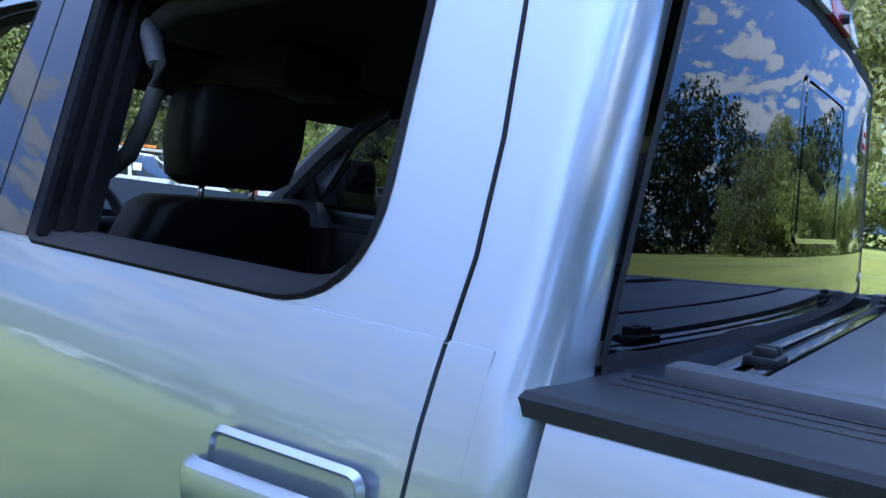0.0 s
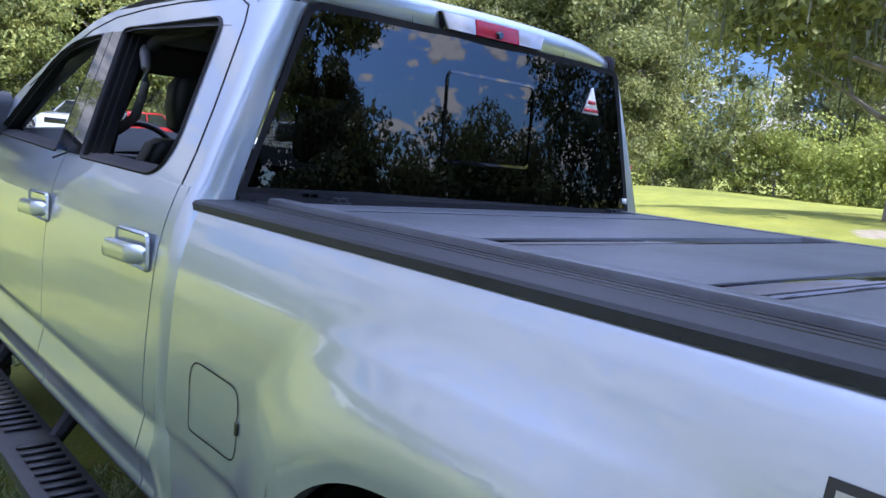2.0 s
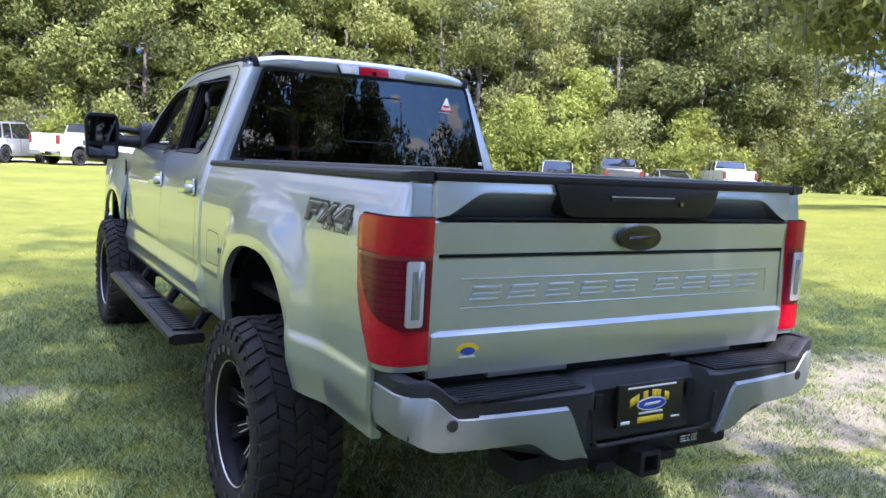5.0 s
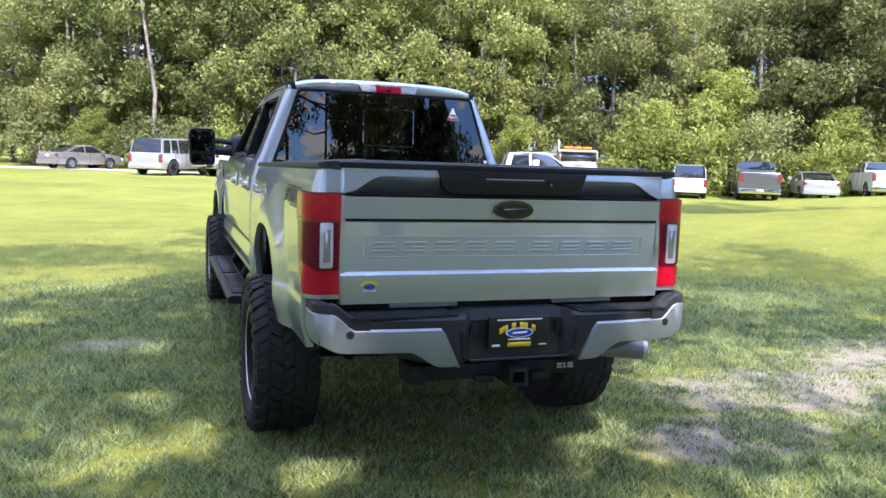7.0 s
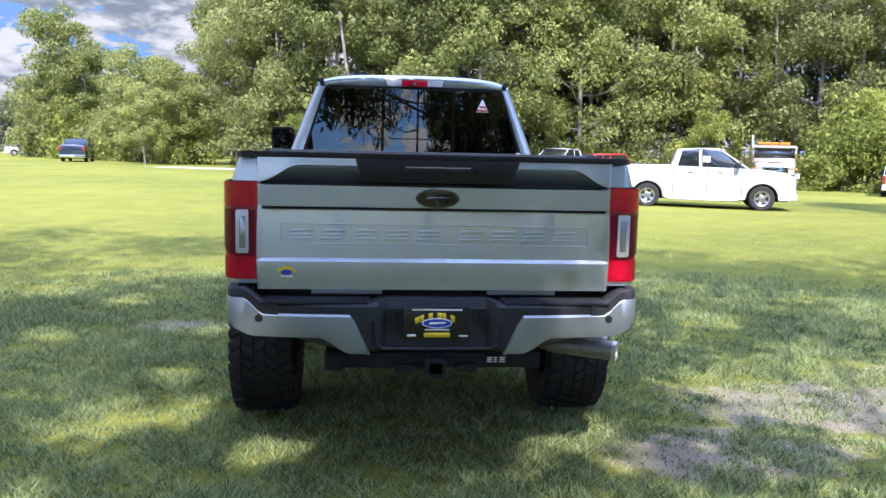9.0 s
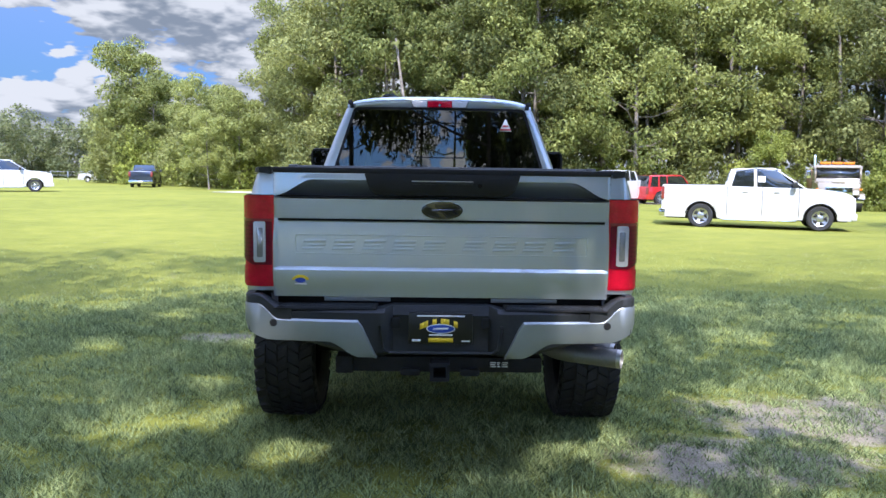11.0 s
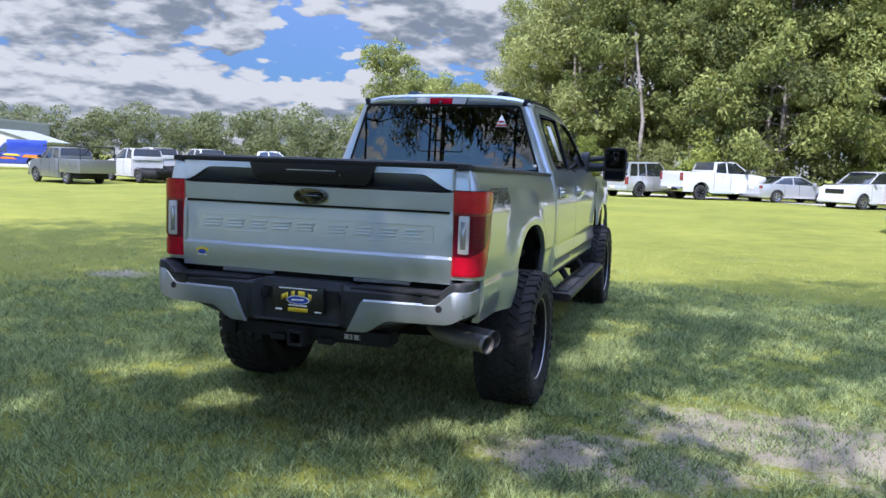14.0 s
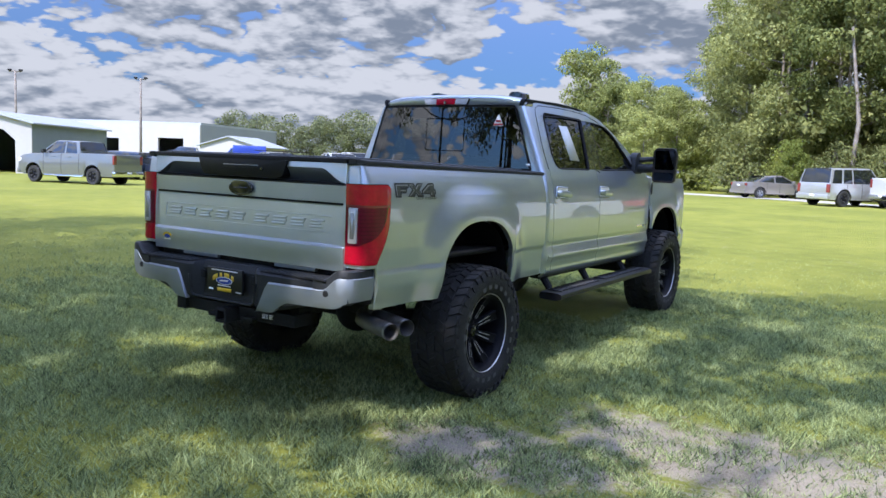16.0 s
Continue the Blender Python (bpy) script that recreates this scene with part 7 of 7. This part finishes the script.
    if not chassis:
        for s in (-1, 1):
            x0, x1 = sorted((s * (b - 0.20), s * (b - 0.02)))
            hh = (0.30, 0.42) if kind != "sedan" else (0.16, 0.16)
            part("tail_lamp", up(box(x0, x1, -0.02, 0.08, ztail - 0.06 - hh[1], ztail - 0.06, 0.02)), OLD_LENS, v, "dull red tail lamp")
        part("rear_bumper", up(box(-b * 0.97, b * 0.97, -0.08, 0.12, z0 + 0.02, z0 + 0.26, 0.03)), CHROME if kind == "pickup" else paint, v)
        part("plate", up(box(-0.16, 0.16, -0.085, -0.07, z0 + 0.12, z0 + 0.24) if kind != "sedan" else box(-0.16, 0.16, -0.012, 0.02, 0.72, 0.84)), WHITE_STICKER, v, "small pale plate")
    znose = k["low"][-2][1]
    for s in (-1, 1):
        x0, x1 = sorted((s * (b - 0.40), s * (b - 0.06)))
        part("head_lamp", up(box(x0, x1, ln - 0.22, ln - 0.02, znose - 0.24, znose - 0.06, 0.03)), LAMP_WHITE, v, "clear head lamp")
        xm = s * (b + 0.10)
        part("door_mirror", up(box(xm - 0.10, xm + 0.10, cab[-1][0] - 0.42, cab[-1][0] - 0.28, base + 0.02, base + 0.20, 0.03)), paint if kind == "sedan" else BLACK_PLASTIC, v)
        for dy in (0.35, 1.3):
            yy = cab[2][0] + dy
            x0, x1 = sorted((s * (b * 0.985), s * (b + 0.015)))
            part("door_handle", up(box(x0, x1, yy, yy + 0.16, base - 0.14, base - 0.10, 0.01)), paint, v)
    part("grille", up(box(-b * 0.55, b * 0.55, ln - 0.06, ln + 0.01, znose - 0.34, znose - 0.08, 0.03)), GLOSS_BLACK, v)
    part("front_bumper", up(box(-b * 0.96, b * 0.96, ln - 0.12, ln + 0.06, z0 + 0.02, z0 + 0.24, 0.04)), paint, v)
    if k["bed"] and not chassis:
        a, c = k["bed"]
        part("bed_opening", up(box(-b * 0.80, b * 0.80, a, c, k["low"][1][1] - 0.05, k["low"][1][1] + 0.012)), LINER, v, "dark open truck bed")
    if load:
        load(v, up)
    return v


def setattr_y(vv, dy, dz):
    vv.co.y += dy
    vv.co.z += dz
    return True


def window_paper(v, up):
    """A sheet of paper behind the rear side window."""
    for s in (-1, 1):
        x0, x1 = sorted((s * 0.895, s * 0.905))
        part("window_paper", up(box(x0, x1, 2.98, 3.20, 1.46, 1.72, 0.002)), WHITE_STICKER, v, "white paper in the window")


parked("white_pickup", "pickup", WHITE, 10.20, 20.95, 0.94, -0.33, "clean white crew-cab pickup parked on the lawn", scale=0.95, load=window_paper)
parked("taupe_sedan", "sedan", TAUPE, -6.2, 50.6, 0.72, 0.69, "grey-brown sedan parked by the woods")
parked("silver_suv", "suv", SILVER, -0.9, 42.2, 0.55, 0.83, "large silver estate car with dark wheels", rim=RIM_BLACK)
parked("lifted_white_pickup", "pickup", WHITE, 3.0, 42.2, 0.80, 0.60, "white lifted pickup with black wheels", rim=RIM_BLACK, tall=0.10)
parked("silver_sedan", "sedan", SILVER, 6.9, 43.2, 0.85, 0.53, "silver sedan parked on the sandy drive")
parked("white_truck", "pickup", WHITE, 10.3, 40.2, -0.70, -0.71, "small white pickup facing the lawn", scale=0.93)
parked("red_car", "suv", REDPAINT, 13.6, 41.3, 0.9, 0.43, "red car half hidden behind a pickup", scale=0.86)
parked("white_suv", "suv", WHITE, 25.4, 32.5, 0.575, 0.82, "white estate car backed toward the lawn", rim=RIM_BLACK, scale=0.9)
parked("grey_pickup", "pickup", GREY, 28.3, 30.8, 0.566, 0.824, "dark grey pickup at the foot of the woods", rim=RIM_BLACK, scale=1.02)
parked("pale_sedan", "sedan", SILVER, 32.1, 30.6, 0.545, 0.84, "pale sedan at the foot of the woods")
parked("white_crew_pickup", "pickup", WHITE, 34.7, 28.7, 0.56, 0.83, "white pickup at the foot of the woods", scale=0.93)
parked("dark_pickup", "pickup", NAVY, -25.4, 66.5, -0.2, 0.98, "dark pickup standing far across the lawn")
parked("far_white_sedan", "sedan", WHITE, -40, 92, 0.9, 0.4, "white sedan far off by the fence")
parked("white_work_pickup", "pickup", WHITE, -27.0, 45.8, 0.90, 0.44, "white crew-cab pickup across the lawn")
parked("grey_crew_pickup", "pickup", MIDGREY, -34.6, 20.7, -0.97, -0.24, "grey crew-cab pickup with dark wheels", rim=RIM_BLACK, scale=1.06, tall=0.08)
parked("navy_pickup", "suv", NAVY, -41.3, 27.7, -0.97, -0.2, "dark blue car behind a grey pickup", scale=0.9)
parked("dark_sedan", "sedan", NAVY, -38.6, 28.6, -0.80, 0.10, "dark blue sedan parked behind a grey pickup")


def service_body(v, up):
    part("service_box", up(box(-1.02, 1.02, -0.35, 1.95, 0.62, 1.36, 0.03)), MIDGREY, v, "grey service body with lockers")
    for y in (0.1, 0.75, 1.4):
        for s in (-1, 1):
            x0, x1 = sorted((s * 1.015, s * 1.03))
            part("locker_door", up(box(x0, x1, y - 0.26, y + 0.26, 0.95, 1.30, 0.01)), MIDGREY, v)
    for s in (-1, 1):
        part("rack_bar", up(tube([(s * 0.95, -0.3, 1.36), (s * 0.95, -0.3, 2.02), (s * 0.95, 3.9, 2.06)], 0.03, 6)), CHASSIS, v, "black ladder rack bar")
    part("rack_cross", up(tube([(-0.95, -0.3, 2.02), (0.95, -0.3, 2.02)], 0.03, 6)), CHASSIS, v)


def bare_frame(v, up):
    for s in (-1, 1):
        x0, x1 = sorted((s * 0.38, s * 0.46))
        part("chassis_rail", up(box(x0, x1, -0.6, 2.2, 0.66, 0.86, 0.01)), CHASSIS, v)
    part("fuel_tank", up(box(-0.3, 0.3, 0.1, 0.8, 0.55, 0.72, 0.04)), CHASSIS, v)


parked("service_truck", "pickup", MIDGREY, -31.6, 31.8, -0.93, 0.36, "grey work truck with a service body and ladder rack", load=service_body, chassis=True, scale=1.0)
for i, (x, y) in enumerate(((-29.0, 34.6), (-30.4, 38.0), (-28.6, 40.5))):
    parked("chassis_truck", "pickup", WHITE, x, y, -0.9, 0.43, "chassis-cab truck with a bare black frame", load=bare_frame, chassis=True, scale=0.98)


def dump_truck():
    x, y, h = 22.0, 39.0, (-0.40, -0.92)
    v = thing("dump_truck", "cream heavy truck with orange roof beacons", "truck", pose(x, y, ground_z(x, y), 0, 0, math.degrees(math.atan2(-h[0], h[1]))) @ Matrix.Diagonal((1.04, 1.0, 0.84, 1.0)))
    part("cab", loft([[(-w, yy, 1.0), (-w, yy, z - 0.1), (-w * 0.9, yy, z), (w * 0.9, yy, z), (w, yy, z - 0.1), (w, yy, 1.0)] for yy, w, z in ((0.6, 1.1, 2.75), (0.7, 1.12, 2.85), (1.9, 1.12, 2.85), (2.05, 1.08, 2.7), (2.3, 1.05, 1.85), (3.3, 0.95, 1.75), (3.45, 0.9, 1.5))], True, True), CREAM, v, "cream cab")
    part("windscreen", slab([(-0.98, 1.95), (0.98, 1.95), (0.94, 2.62), (-0.94, 2.62)], "y", 2.13, 2.25), CAR_GLASS, v)
    part("grille", box(-0.6, 0.6, 3.42, 3.5, 0.9, 1.5, 0.03), CHROME, v)
    part("dump_body", loft([[(-1.2, yy, 1.3), (-1.25, yy, 2.6), (1.25, yy, 2.6), (1.2, yy, 1.3)] for yy in (-3.6, 0.45)], True, True), mat("rusty_tan", (0.30, 0.19, 0.11), 0.7, vary=0.35, scale=2), v, "tan dump body")
    bar = part("light_bar", box(-0.82, 0.82, 1.22, 1.48, 2.86, 2.90, 0.01), CHASSIS, v, "roof light bar")
    for xx in (-0.54, 0.0, 0.54):
        part("beacon", box(xx - 0.25, xx + 0.25, 1.2, 1.5, 2.90, 3.06, 0.04), ORANGE, bar, "orange roof beacon")
    for s in (-1, 1):
        part("pillar", tube([(s * 1.03, 2.30, 1.88), (s * 1.0, 2.10, 2.72)], 0.05, 8), CREAM, v)
        arm = part("mirror_arm", tube([(s * 1.08, 2.0, 2.55), (s * 1.32, 2.12, 2.55), (s * 1.32, 2.12, 1.95), (s * 1.08, 2.05, 1.95)], 0.02, 6), CHASSIS, v)
        part("mirror_box", box(min(s * 1.22, s * 1.42), max(s * 1.22, s * 1.42), 2.10, 2.18, 2.0, 2.5, 0.03), CHROME, arm, "tall chrome mirror")
        part("headlamp", box(min(s * 0.62, s * 0.86), max(s * 0.62, s * 0.86), 3.40, 3.50, 1.05, 1.28, 0.03), LAMP_WHITE, v)
        part("turn_lamp", box(min(s * 0.88, s * 1.02), max(s * 0.88, s * 1.02), 3.30, 3.42, 1.30, 1.42, 0.02), ORANGE, v, "amber turn lamp")
        part("mudguard", loft([[(s * 0.80, yy, zz), (s * 1.18, yy, zz), (s * 1.18, yy, zz - 0.05), (s * 0.80, yy, zz - 0.05)] for yy, zz in ((1.95, 0.80), (2.15, 1.08), (2.6, 1.18), (3.05, 1.08), (3.25, 0.80))], True, True), CREAM, v)
    part("visor", box(-1.0, 1.0, 2.06, 2.32, 2.66, 2.72, 0.02), CREAM, v, "cream sun visor")
    part("bonnet_ridge", box(-0.30, 0.30, 2.35, 3.35, 1.74, 1.82, 0.03), CREAM, v)
    part("bumper", box(-1.12, 1.12, 3.45, 3.62, 0.55, 0.82, 0.04), CHROME, v, "steel bumper")
    part("exhaust_stack", tube([(1.0, 0.52, 1.2), (1.0, 0.52, 3.35), (1.0, 0.40, 3.5)], 0.07, 10), CHROME, v, "upright exhaust stack")
    part("aerial", tube([(-0.9, 1.0, 2.8), (-0.9, 1.0, 4.6)], 0.02, 6), CHASSIS, v)
    for yy in (-2.4, -1.2, 2.6):
        for s in (-1, 1):
            bm = lathe([(-0.15, 0.3), (-0.15, 0.5), (0.15, 0.5), (0.15, 0.3), (0.1, 0.02)], 24)
            part("wheel", bm, CAR_TYRE, v, m=pose(s * 0.95, yy, 0.5, 0, 0, 0 if s > 0 else 180))
    part("frame", box(-0.45, 0.45, -3.4, 3.3, 0.7, 1.05), CHASSIS, v)


dump_truck()


def show_van():
    """A van in blue with bright orange and yellow side panels, by the far buildings."""
    blue = car_paint("van_blue", (0.03, 0.06, 0.36), 0.1)
    def livery(v, up):
        for s in (-1, 1):
            for nm, m, y0, y1, z0, z1 in (("orange_panel", ORANGE, 0.3, 1.9, 0.80, 1.05), ("yellow_panel", YELLOW_PRINT, 1.9, 3.2, 0.92, 1.10), ("red_panel", REDPAINT, 3.3, 4.6, 0.72, 0.95), ("orange_panel", ORANGE, 2.2, 3.4, 0.66, 0.84)):
                x0, x1 = sorted((s * 0.97, s * 1.0))
                part(nm, up(slab(rounded([(y0, z0), (y1, z0 + 0.04), (y1 - 0.2, z1), (y0 + 0.25, z1 - 0.03)], 0.06), "x", x0, x1)), m, v)
        part("box_body", up(box(-0.93, 0.93, 0.10, 2.9, 1.15, 2.20, 0.06)), blue, v, "closed blue van body")
    parked("show_van", "suv", blue, -49.2, 44.6, -0.72, -0.69, "blue show van with orange and yellow panels", load=livery, tall=0.1)
    parked("blue_pickup", "pickup", NAVY, -52.5, 42.0, -0.72, -0.69, "dark blue pickup parked by the sheds")


show_van()


# ---- buildings and poles ----
METAL_WHITE = mat("white_metal_wall", (0.43, 0.415, 0.39), 0.55, vary=0.06, scale=0.6)
METAL_GREY = mat("grey_metal_wall", (0.27, 0.285, 0.30), 0.55, vary=0.08, scale=0.6)
METAL_ROOF = mat("metal_roof", (0.42, 0.44, 0.46), 0.4, 0.3, vary=0.08, scale=0.5)
SHED_WALL = mat("sage_metal_wall", (0.20, 0.235, 0.24), 0.6, vary=0.08, scale=0.7)
BLOCK_GREY = mat("rough_concrete", (0.17, 0.165, 0.155), 0.9, vary=0.3, scale=3, bump=0.5, bscale=20)
BRICKISH = mat("tan_wall", (0.42, 0.26, 0.18), 0.7, vary=0.1, scale=0.8)


def warehouse():
    c = Vector((-73.0, 60.6))
    u = Vector((-0.94, -0.345))
    w = Vector((-0.345, 0.94))
    b = thing("warehouse", "low white and grey metal warehouse with roll doors", "building")
    def wall(p, d, ln, h, m, nm, openings=(), t=0.3):
        nrm = Vector((d.y, -d.x))
        xs = sorted({0.0, ln} | {a for o in openings for a in o[:2]})
        bm = bmesh.new()
        for x0, x1 in zip(xs, xs[1:]):
            o = [k for k in openings if k[0] <= x0 and x1 <= k[1]]
            for z0, z1 in ([(o[0][2], h)] if o else [(0, h)]):
                q = [p + d * x0, p + d * x1, p + d * x1 - nrm * t, p + d * x0 - nrm * t]
                lo = [bm.verts.new((k.x, k.y, z0)) for k in q]
                hi = [bm.verts.new((k.x, k.y, z1)) for k in q]
                bm.faces.new(lo)
                bm.faces.new(hi)
                for i in range(4):
                    bm.faces.new((lo[i], lo[(i + 1) % 4], hi[(i + 1) % 4], hi[i]))
        part(nm, bm, m, b, smooth=False)
    wall(c, u, 19, 5.1, METAL_WHITE, "front_wall", ((2.2, 5.6, 3.4), (11.0, 13.0, 3.2), (14.0, 16.0, 3.2)))
    wall(c, w, 21, 5.1, METAL_GREY, "side_wall")
    e = c + u * 19
    wall(e, w, 21, 5.1, METAL_GREY, "side_wall")
    f = c + w * 21
    wall(f, u, 19, 5.1, METAL_GREY, "rear_wall")
    top = [c, c + u * 19, c + u * 19 + w * 21, c + w * 21]
    part("roof", slab([(p.x, p.y) for p in top], "z", 5.1, 5.35), METAL_ROOF, b, smooth=False)
    part("floor", slab([(p.x, p.y) for p in top], "z", 0.1, 0.3), METAL_GREY, b, smooth=False)
    small = thing("small_garage", "small white metal garage with a gabled roof", "shed", pose(-58, 53.5, ground_z(-58, 53.5), 0, 0, 20))
    part("wall", slab([(-3.2, 0), (3.2, 0), (3.2, 2.3), (0, 3.2), (-3.2, 2.3)], "y", -3, 3), METAL_WHITE, small, smooth=False)
    for s in (-1, 1):
        part("roof", slab([(0, 3.3), (s * 3.5, 2.3), (s * 3.5, 2.2), (0, 3.2)], "y", -3.3, 3.3), METAL_ROOF, small, smooth=False)
    for k0, k1, z0, z1 in ((9.6, 17.2, 3.3, 4.3), (9.6, 10.9, 0.3, 3.3), (13.1, 13.9, 0.3, 3.3), (16.1, 17.2, 0.3, 3.3)):
        q = [c + u * k0, c + u * k1]
        nrm = Vector((u.y, -u.x)) * 0.06
        bm = loft([[(p.x + n.x, p.y + n.y, z) for p, n in ((q[0], nrm), (q[1], nrm), (q[1], nrm * 0.1), (q[0], nrm * 0.1))] for z in (z0, z1)], True, True)
        part("tan_panel", bm, BRICKISH, b, "tan facing round two openings", smooth=False)
    # long shed: x across the gable, y along the side
    shed = thing("long_shed", "long sage-grey metal shed with an open end", "shed", Matrix(((-0.74, -0.43, 0, -48.4), (-0.67, 0.90, 0, 26.0), (0, 0, 1, ground_z(-48.4, 26.0)), (0, 0, 0, 1))))
    part("wall", slab([(0.0, 0), (1.1, 0), (1.1, 2.2), (1.9, 2.9), (4.1, 2.9), (4.9, 2.2), (4.9, 0), (6.0, 0), (6.0, 3.35), (3.0, 4.05), (0.0, 3.35)], "y", -0.1, 0.0), METAL_WHITE, shed, "pale ribbed gable end", smooth=False)
    part("wall", slab([(0.0, 0), (6.0, 0), (6.0, 3.35), (3.0, 4.05), (0.0, 3.35)], "y", 11.9, 12.0), SHED_WALL, shed, smooth=False)
    for x0, x1, e, f in ((0.0, 0.1, -0.3, 3.0), (5.9, 6.0, 6.3, 3.0)):
        part("wall", box(x0, x1, 0.0, 11.9, 0, 3.35), SHED_WALL, shed, smooth=False)
        part("roof", slab([(f, 4.16), (e, 3.40), (e, 3.30), (f, 4.06)], "y", -0.4, 12.3), METAL_ROOF, shed, smooth=False)
    # stacked concrete blocks
    stack = thing("block_stack", "low stack of rough grey concrete blocks", "block wall", pose(-46.2, 30.6, ground_z(-46.2, 30.6), 0, 0, 72))
    for row in range(3):
        for k in range(6 - row % 2):
            x = -2.7 + k * 0.95 + 0.47 * (row % 2)
            part("block", box(x, x + 0.93, -0.3, 0.3 + 0.04 * (k % 2), row * 0.56, row * 0.56 + 0.545 - 0.02 * (k % 3), 0.03), BLOCK_GREY, stack, smooth=False)
    for x, y, h in ((-66.5, 47.5, 8.8), (-71.5, 37.5, 8.6)):
        pole = thing("light_pole", "tall wooden pole with twin floodlights", "light pole", pose(x, y, ground_z(x, y), 0, 0, 40), group="light poles")
        part("pole", tube([(0, 0, -0.2), (0, 0, h)], [0.15, 0.10], 8), BARK, pole)
        part("arm", box(-0.55, 0.55, -0.05, 0.05, h - 0.16, h - 0.06), BARK, pole)
        for s in (-1, 1):
            part("floodlight", box(s * 0.5 - 0.16, s * 0.5 + 0.16, -0.12, 0.14, h - 0.06, h + 0.10, 0.03), CHASSIS, pole)


warehouse()


def fence(x0, y0, x1, y1, n):
    f = thing("wire_fence", "low wire fence with thin grey posts", "fence")
    for k in range(n + 1):
        t = k / n
        x, y = x0 + (x1 - x0) * t, y0 + (y1 - y0) * t
        z = ground_z(x, y)
        part("post", tube([(x, y, z - 0.1), (x, y, z + 1.25)], 0.04, 6), CAR_RIM, f)
    for h in (0.35, 0.8, 1.2):
        part("wire", tube([(x0, y0, ground_z(x0, y0) + h), (x1, y1, ground_z(x1, y1) + h)], 0.018, 5), CAR_RIM, f)


fence(-44, 13, -52, 19, 5)
fence(-70, 92, -20, 88, 24)


# ---- grass ----
def build_grass():
    """Short blades over the lawn near the camera's way."""
    r = np.random.default_rng(8)
    near, far = 860000, 190000
    n = near + far
    u = r.random(n) ** 0.80
    ang = r.random(n) * 2 * np.pi
    # thick over the lawn beside and behind the truck, thinning out all round
    q = np.sqrt(r.random(near))
    x = np.concatenate([0.9 + np.cos(ang[:near]) * q * 7.5, 0.8 + np.cos(ang[near:]) * u[near:] * 17])
    y = np.concatenate([2.3 + np.sin(ang[:near]) * q * 5.2, 0.2 + np.sin(ang[near:]) * u[near:] * 15])
    u[:near] = 0.25 * q
    thin = np.concatenate([(q - 0.6) / 0.4, (u[near:] - 0.55) / 0.45])
    d = np.zeros(n)
    for cx, cy, rx, ry in SAND:
        d = np.maximum(d, 1 - ((x - cx) / rx) ** 2 - ((y - cy) / ry) ** 2)
    tuft = np.zeros(n)
    for k in range(14):
        th, wl_ = r.random() * np.pi, 0.10 * 1.22 ** k
        tuft += np.sin((x * np.cos(th) + y * np.sin(th)) * 2 * np.pi / wl_ + r.random() * 6.3) * np.sin((y * np.cos(th + 0.9) - x * np.sin(th + 0.9)) * 2 * np.pi / (wl_ * 1.3) + r.random() * 6.3)
    tuft /= 1.9
    lump = np.sin(x * 2.1 + 1.3 * np.sin(y * 1.7)) * np.sin(y * 2.4 + 1.1 * np.sin(x * 1.3))
    keep = r.random(n) > np.clip(d * 0.55 + 0.45 * lump * (d > 0) + (0.16 - 0.30 * tuft), 0, 0.80)
    keep &= r.random(n) > thin
    keep &= ~((np.abs(x) < 0.8) & (y > 4.2) & (y < 6.0))
    x, y, u, tuft = x[keep], y[keep], u[keep], np.clip(tuft[keep], -1.2, 1.6)
    n = len(x)
    z = np.array([ground_z(a, b) for a, b in zip(x, y)]) - 0.004
    h = (0.018 + 0.044 * r.random(n)) * (1 + 0.2 * np.sin(x * 1.9) * np.sin(y * 2.3 + 0.7) + 0.38 * tuft) * (1 - 0.5 * u) * (1 - 0.3 * np.clip(d[keep] * 2, 0, 1))
    w = 0.0024 + 0.0032 * r.random(n)
    a = r.random(n) * 2 * np.pi
    lean = 0.2 + 1.0 * r.random(n)
    la = r.random(n) * 2 * np.pi
    dx, dy = np.cos(a) * w, np.sin(a) * w
    v = np.empty((n, 3, 3), dtype=np.float32)
    v[:, 0] = np.stack([x - dx, y - dy, z], 1)
    v[:, 1] = np.stack([x + dx, y + dy, z], 1)
    v[:, 2] = np.stack([x + np.cos(la) * h * lean * 1.4, y + np.sin(la) * h * lean * 1.4, z + h], 1)
    me = bpy.data.meshes.new("grass")
    me.vertices.add(n * 3)
    me.vertices.foreach_set("co", v.ravel())
    me.loops.add(n * 3)
    me.polygons.add(n)
    me.loops.foreach_set("vertex_index", np.arange(n * 3, dtype=np.int32))
    me.polygons.foreach_set("loop_start", np.arange(0, n * 3, 3, dtype=np.int32))
    me.polygons.foreach_set("loop_total", np.full(n, 3, dtype=np.int32))
    me.update()
    ob = link_mesh("grass", me, leaf_mat("grass_blade", (0.104, 0.142, 0.066), (0.43, 0.50, 0.225), thin=0.4, rough=0.6, spread=1.7), smooth=False)
    return tagged(ob, "short mown green grass", "grass", kind="stuff")


build_grass()
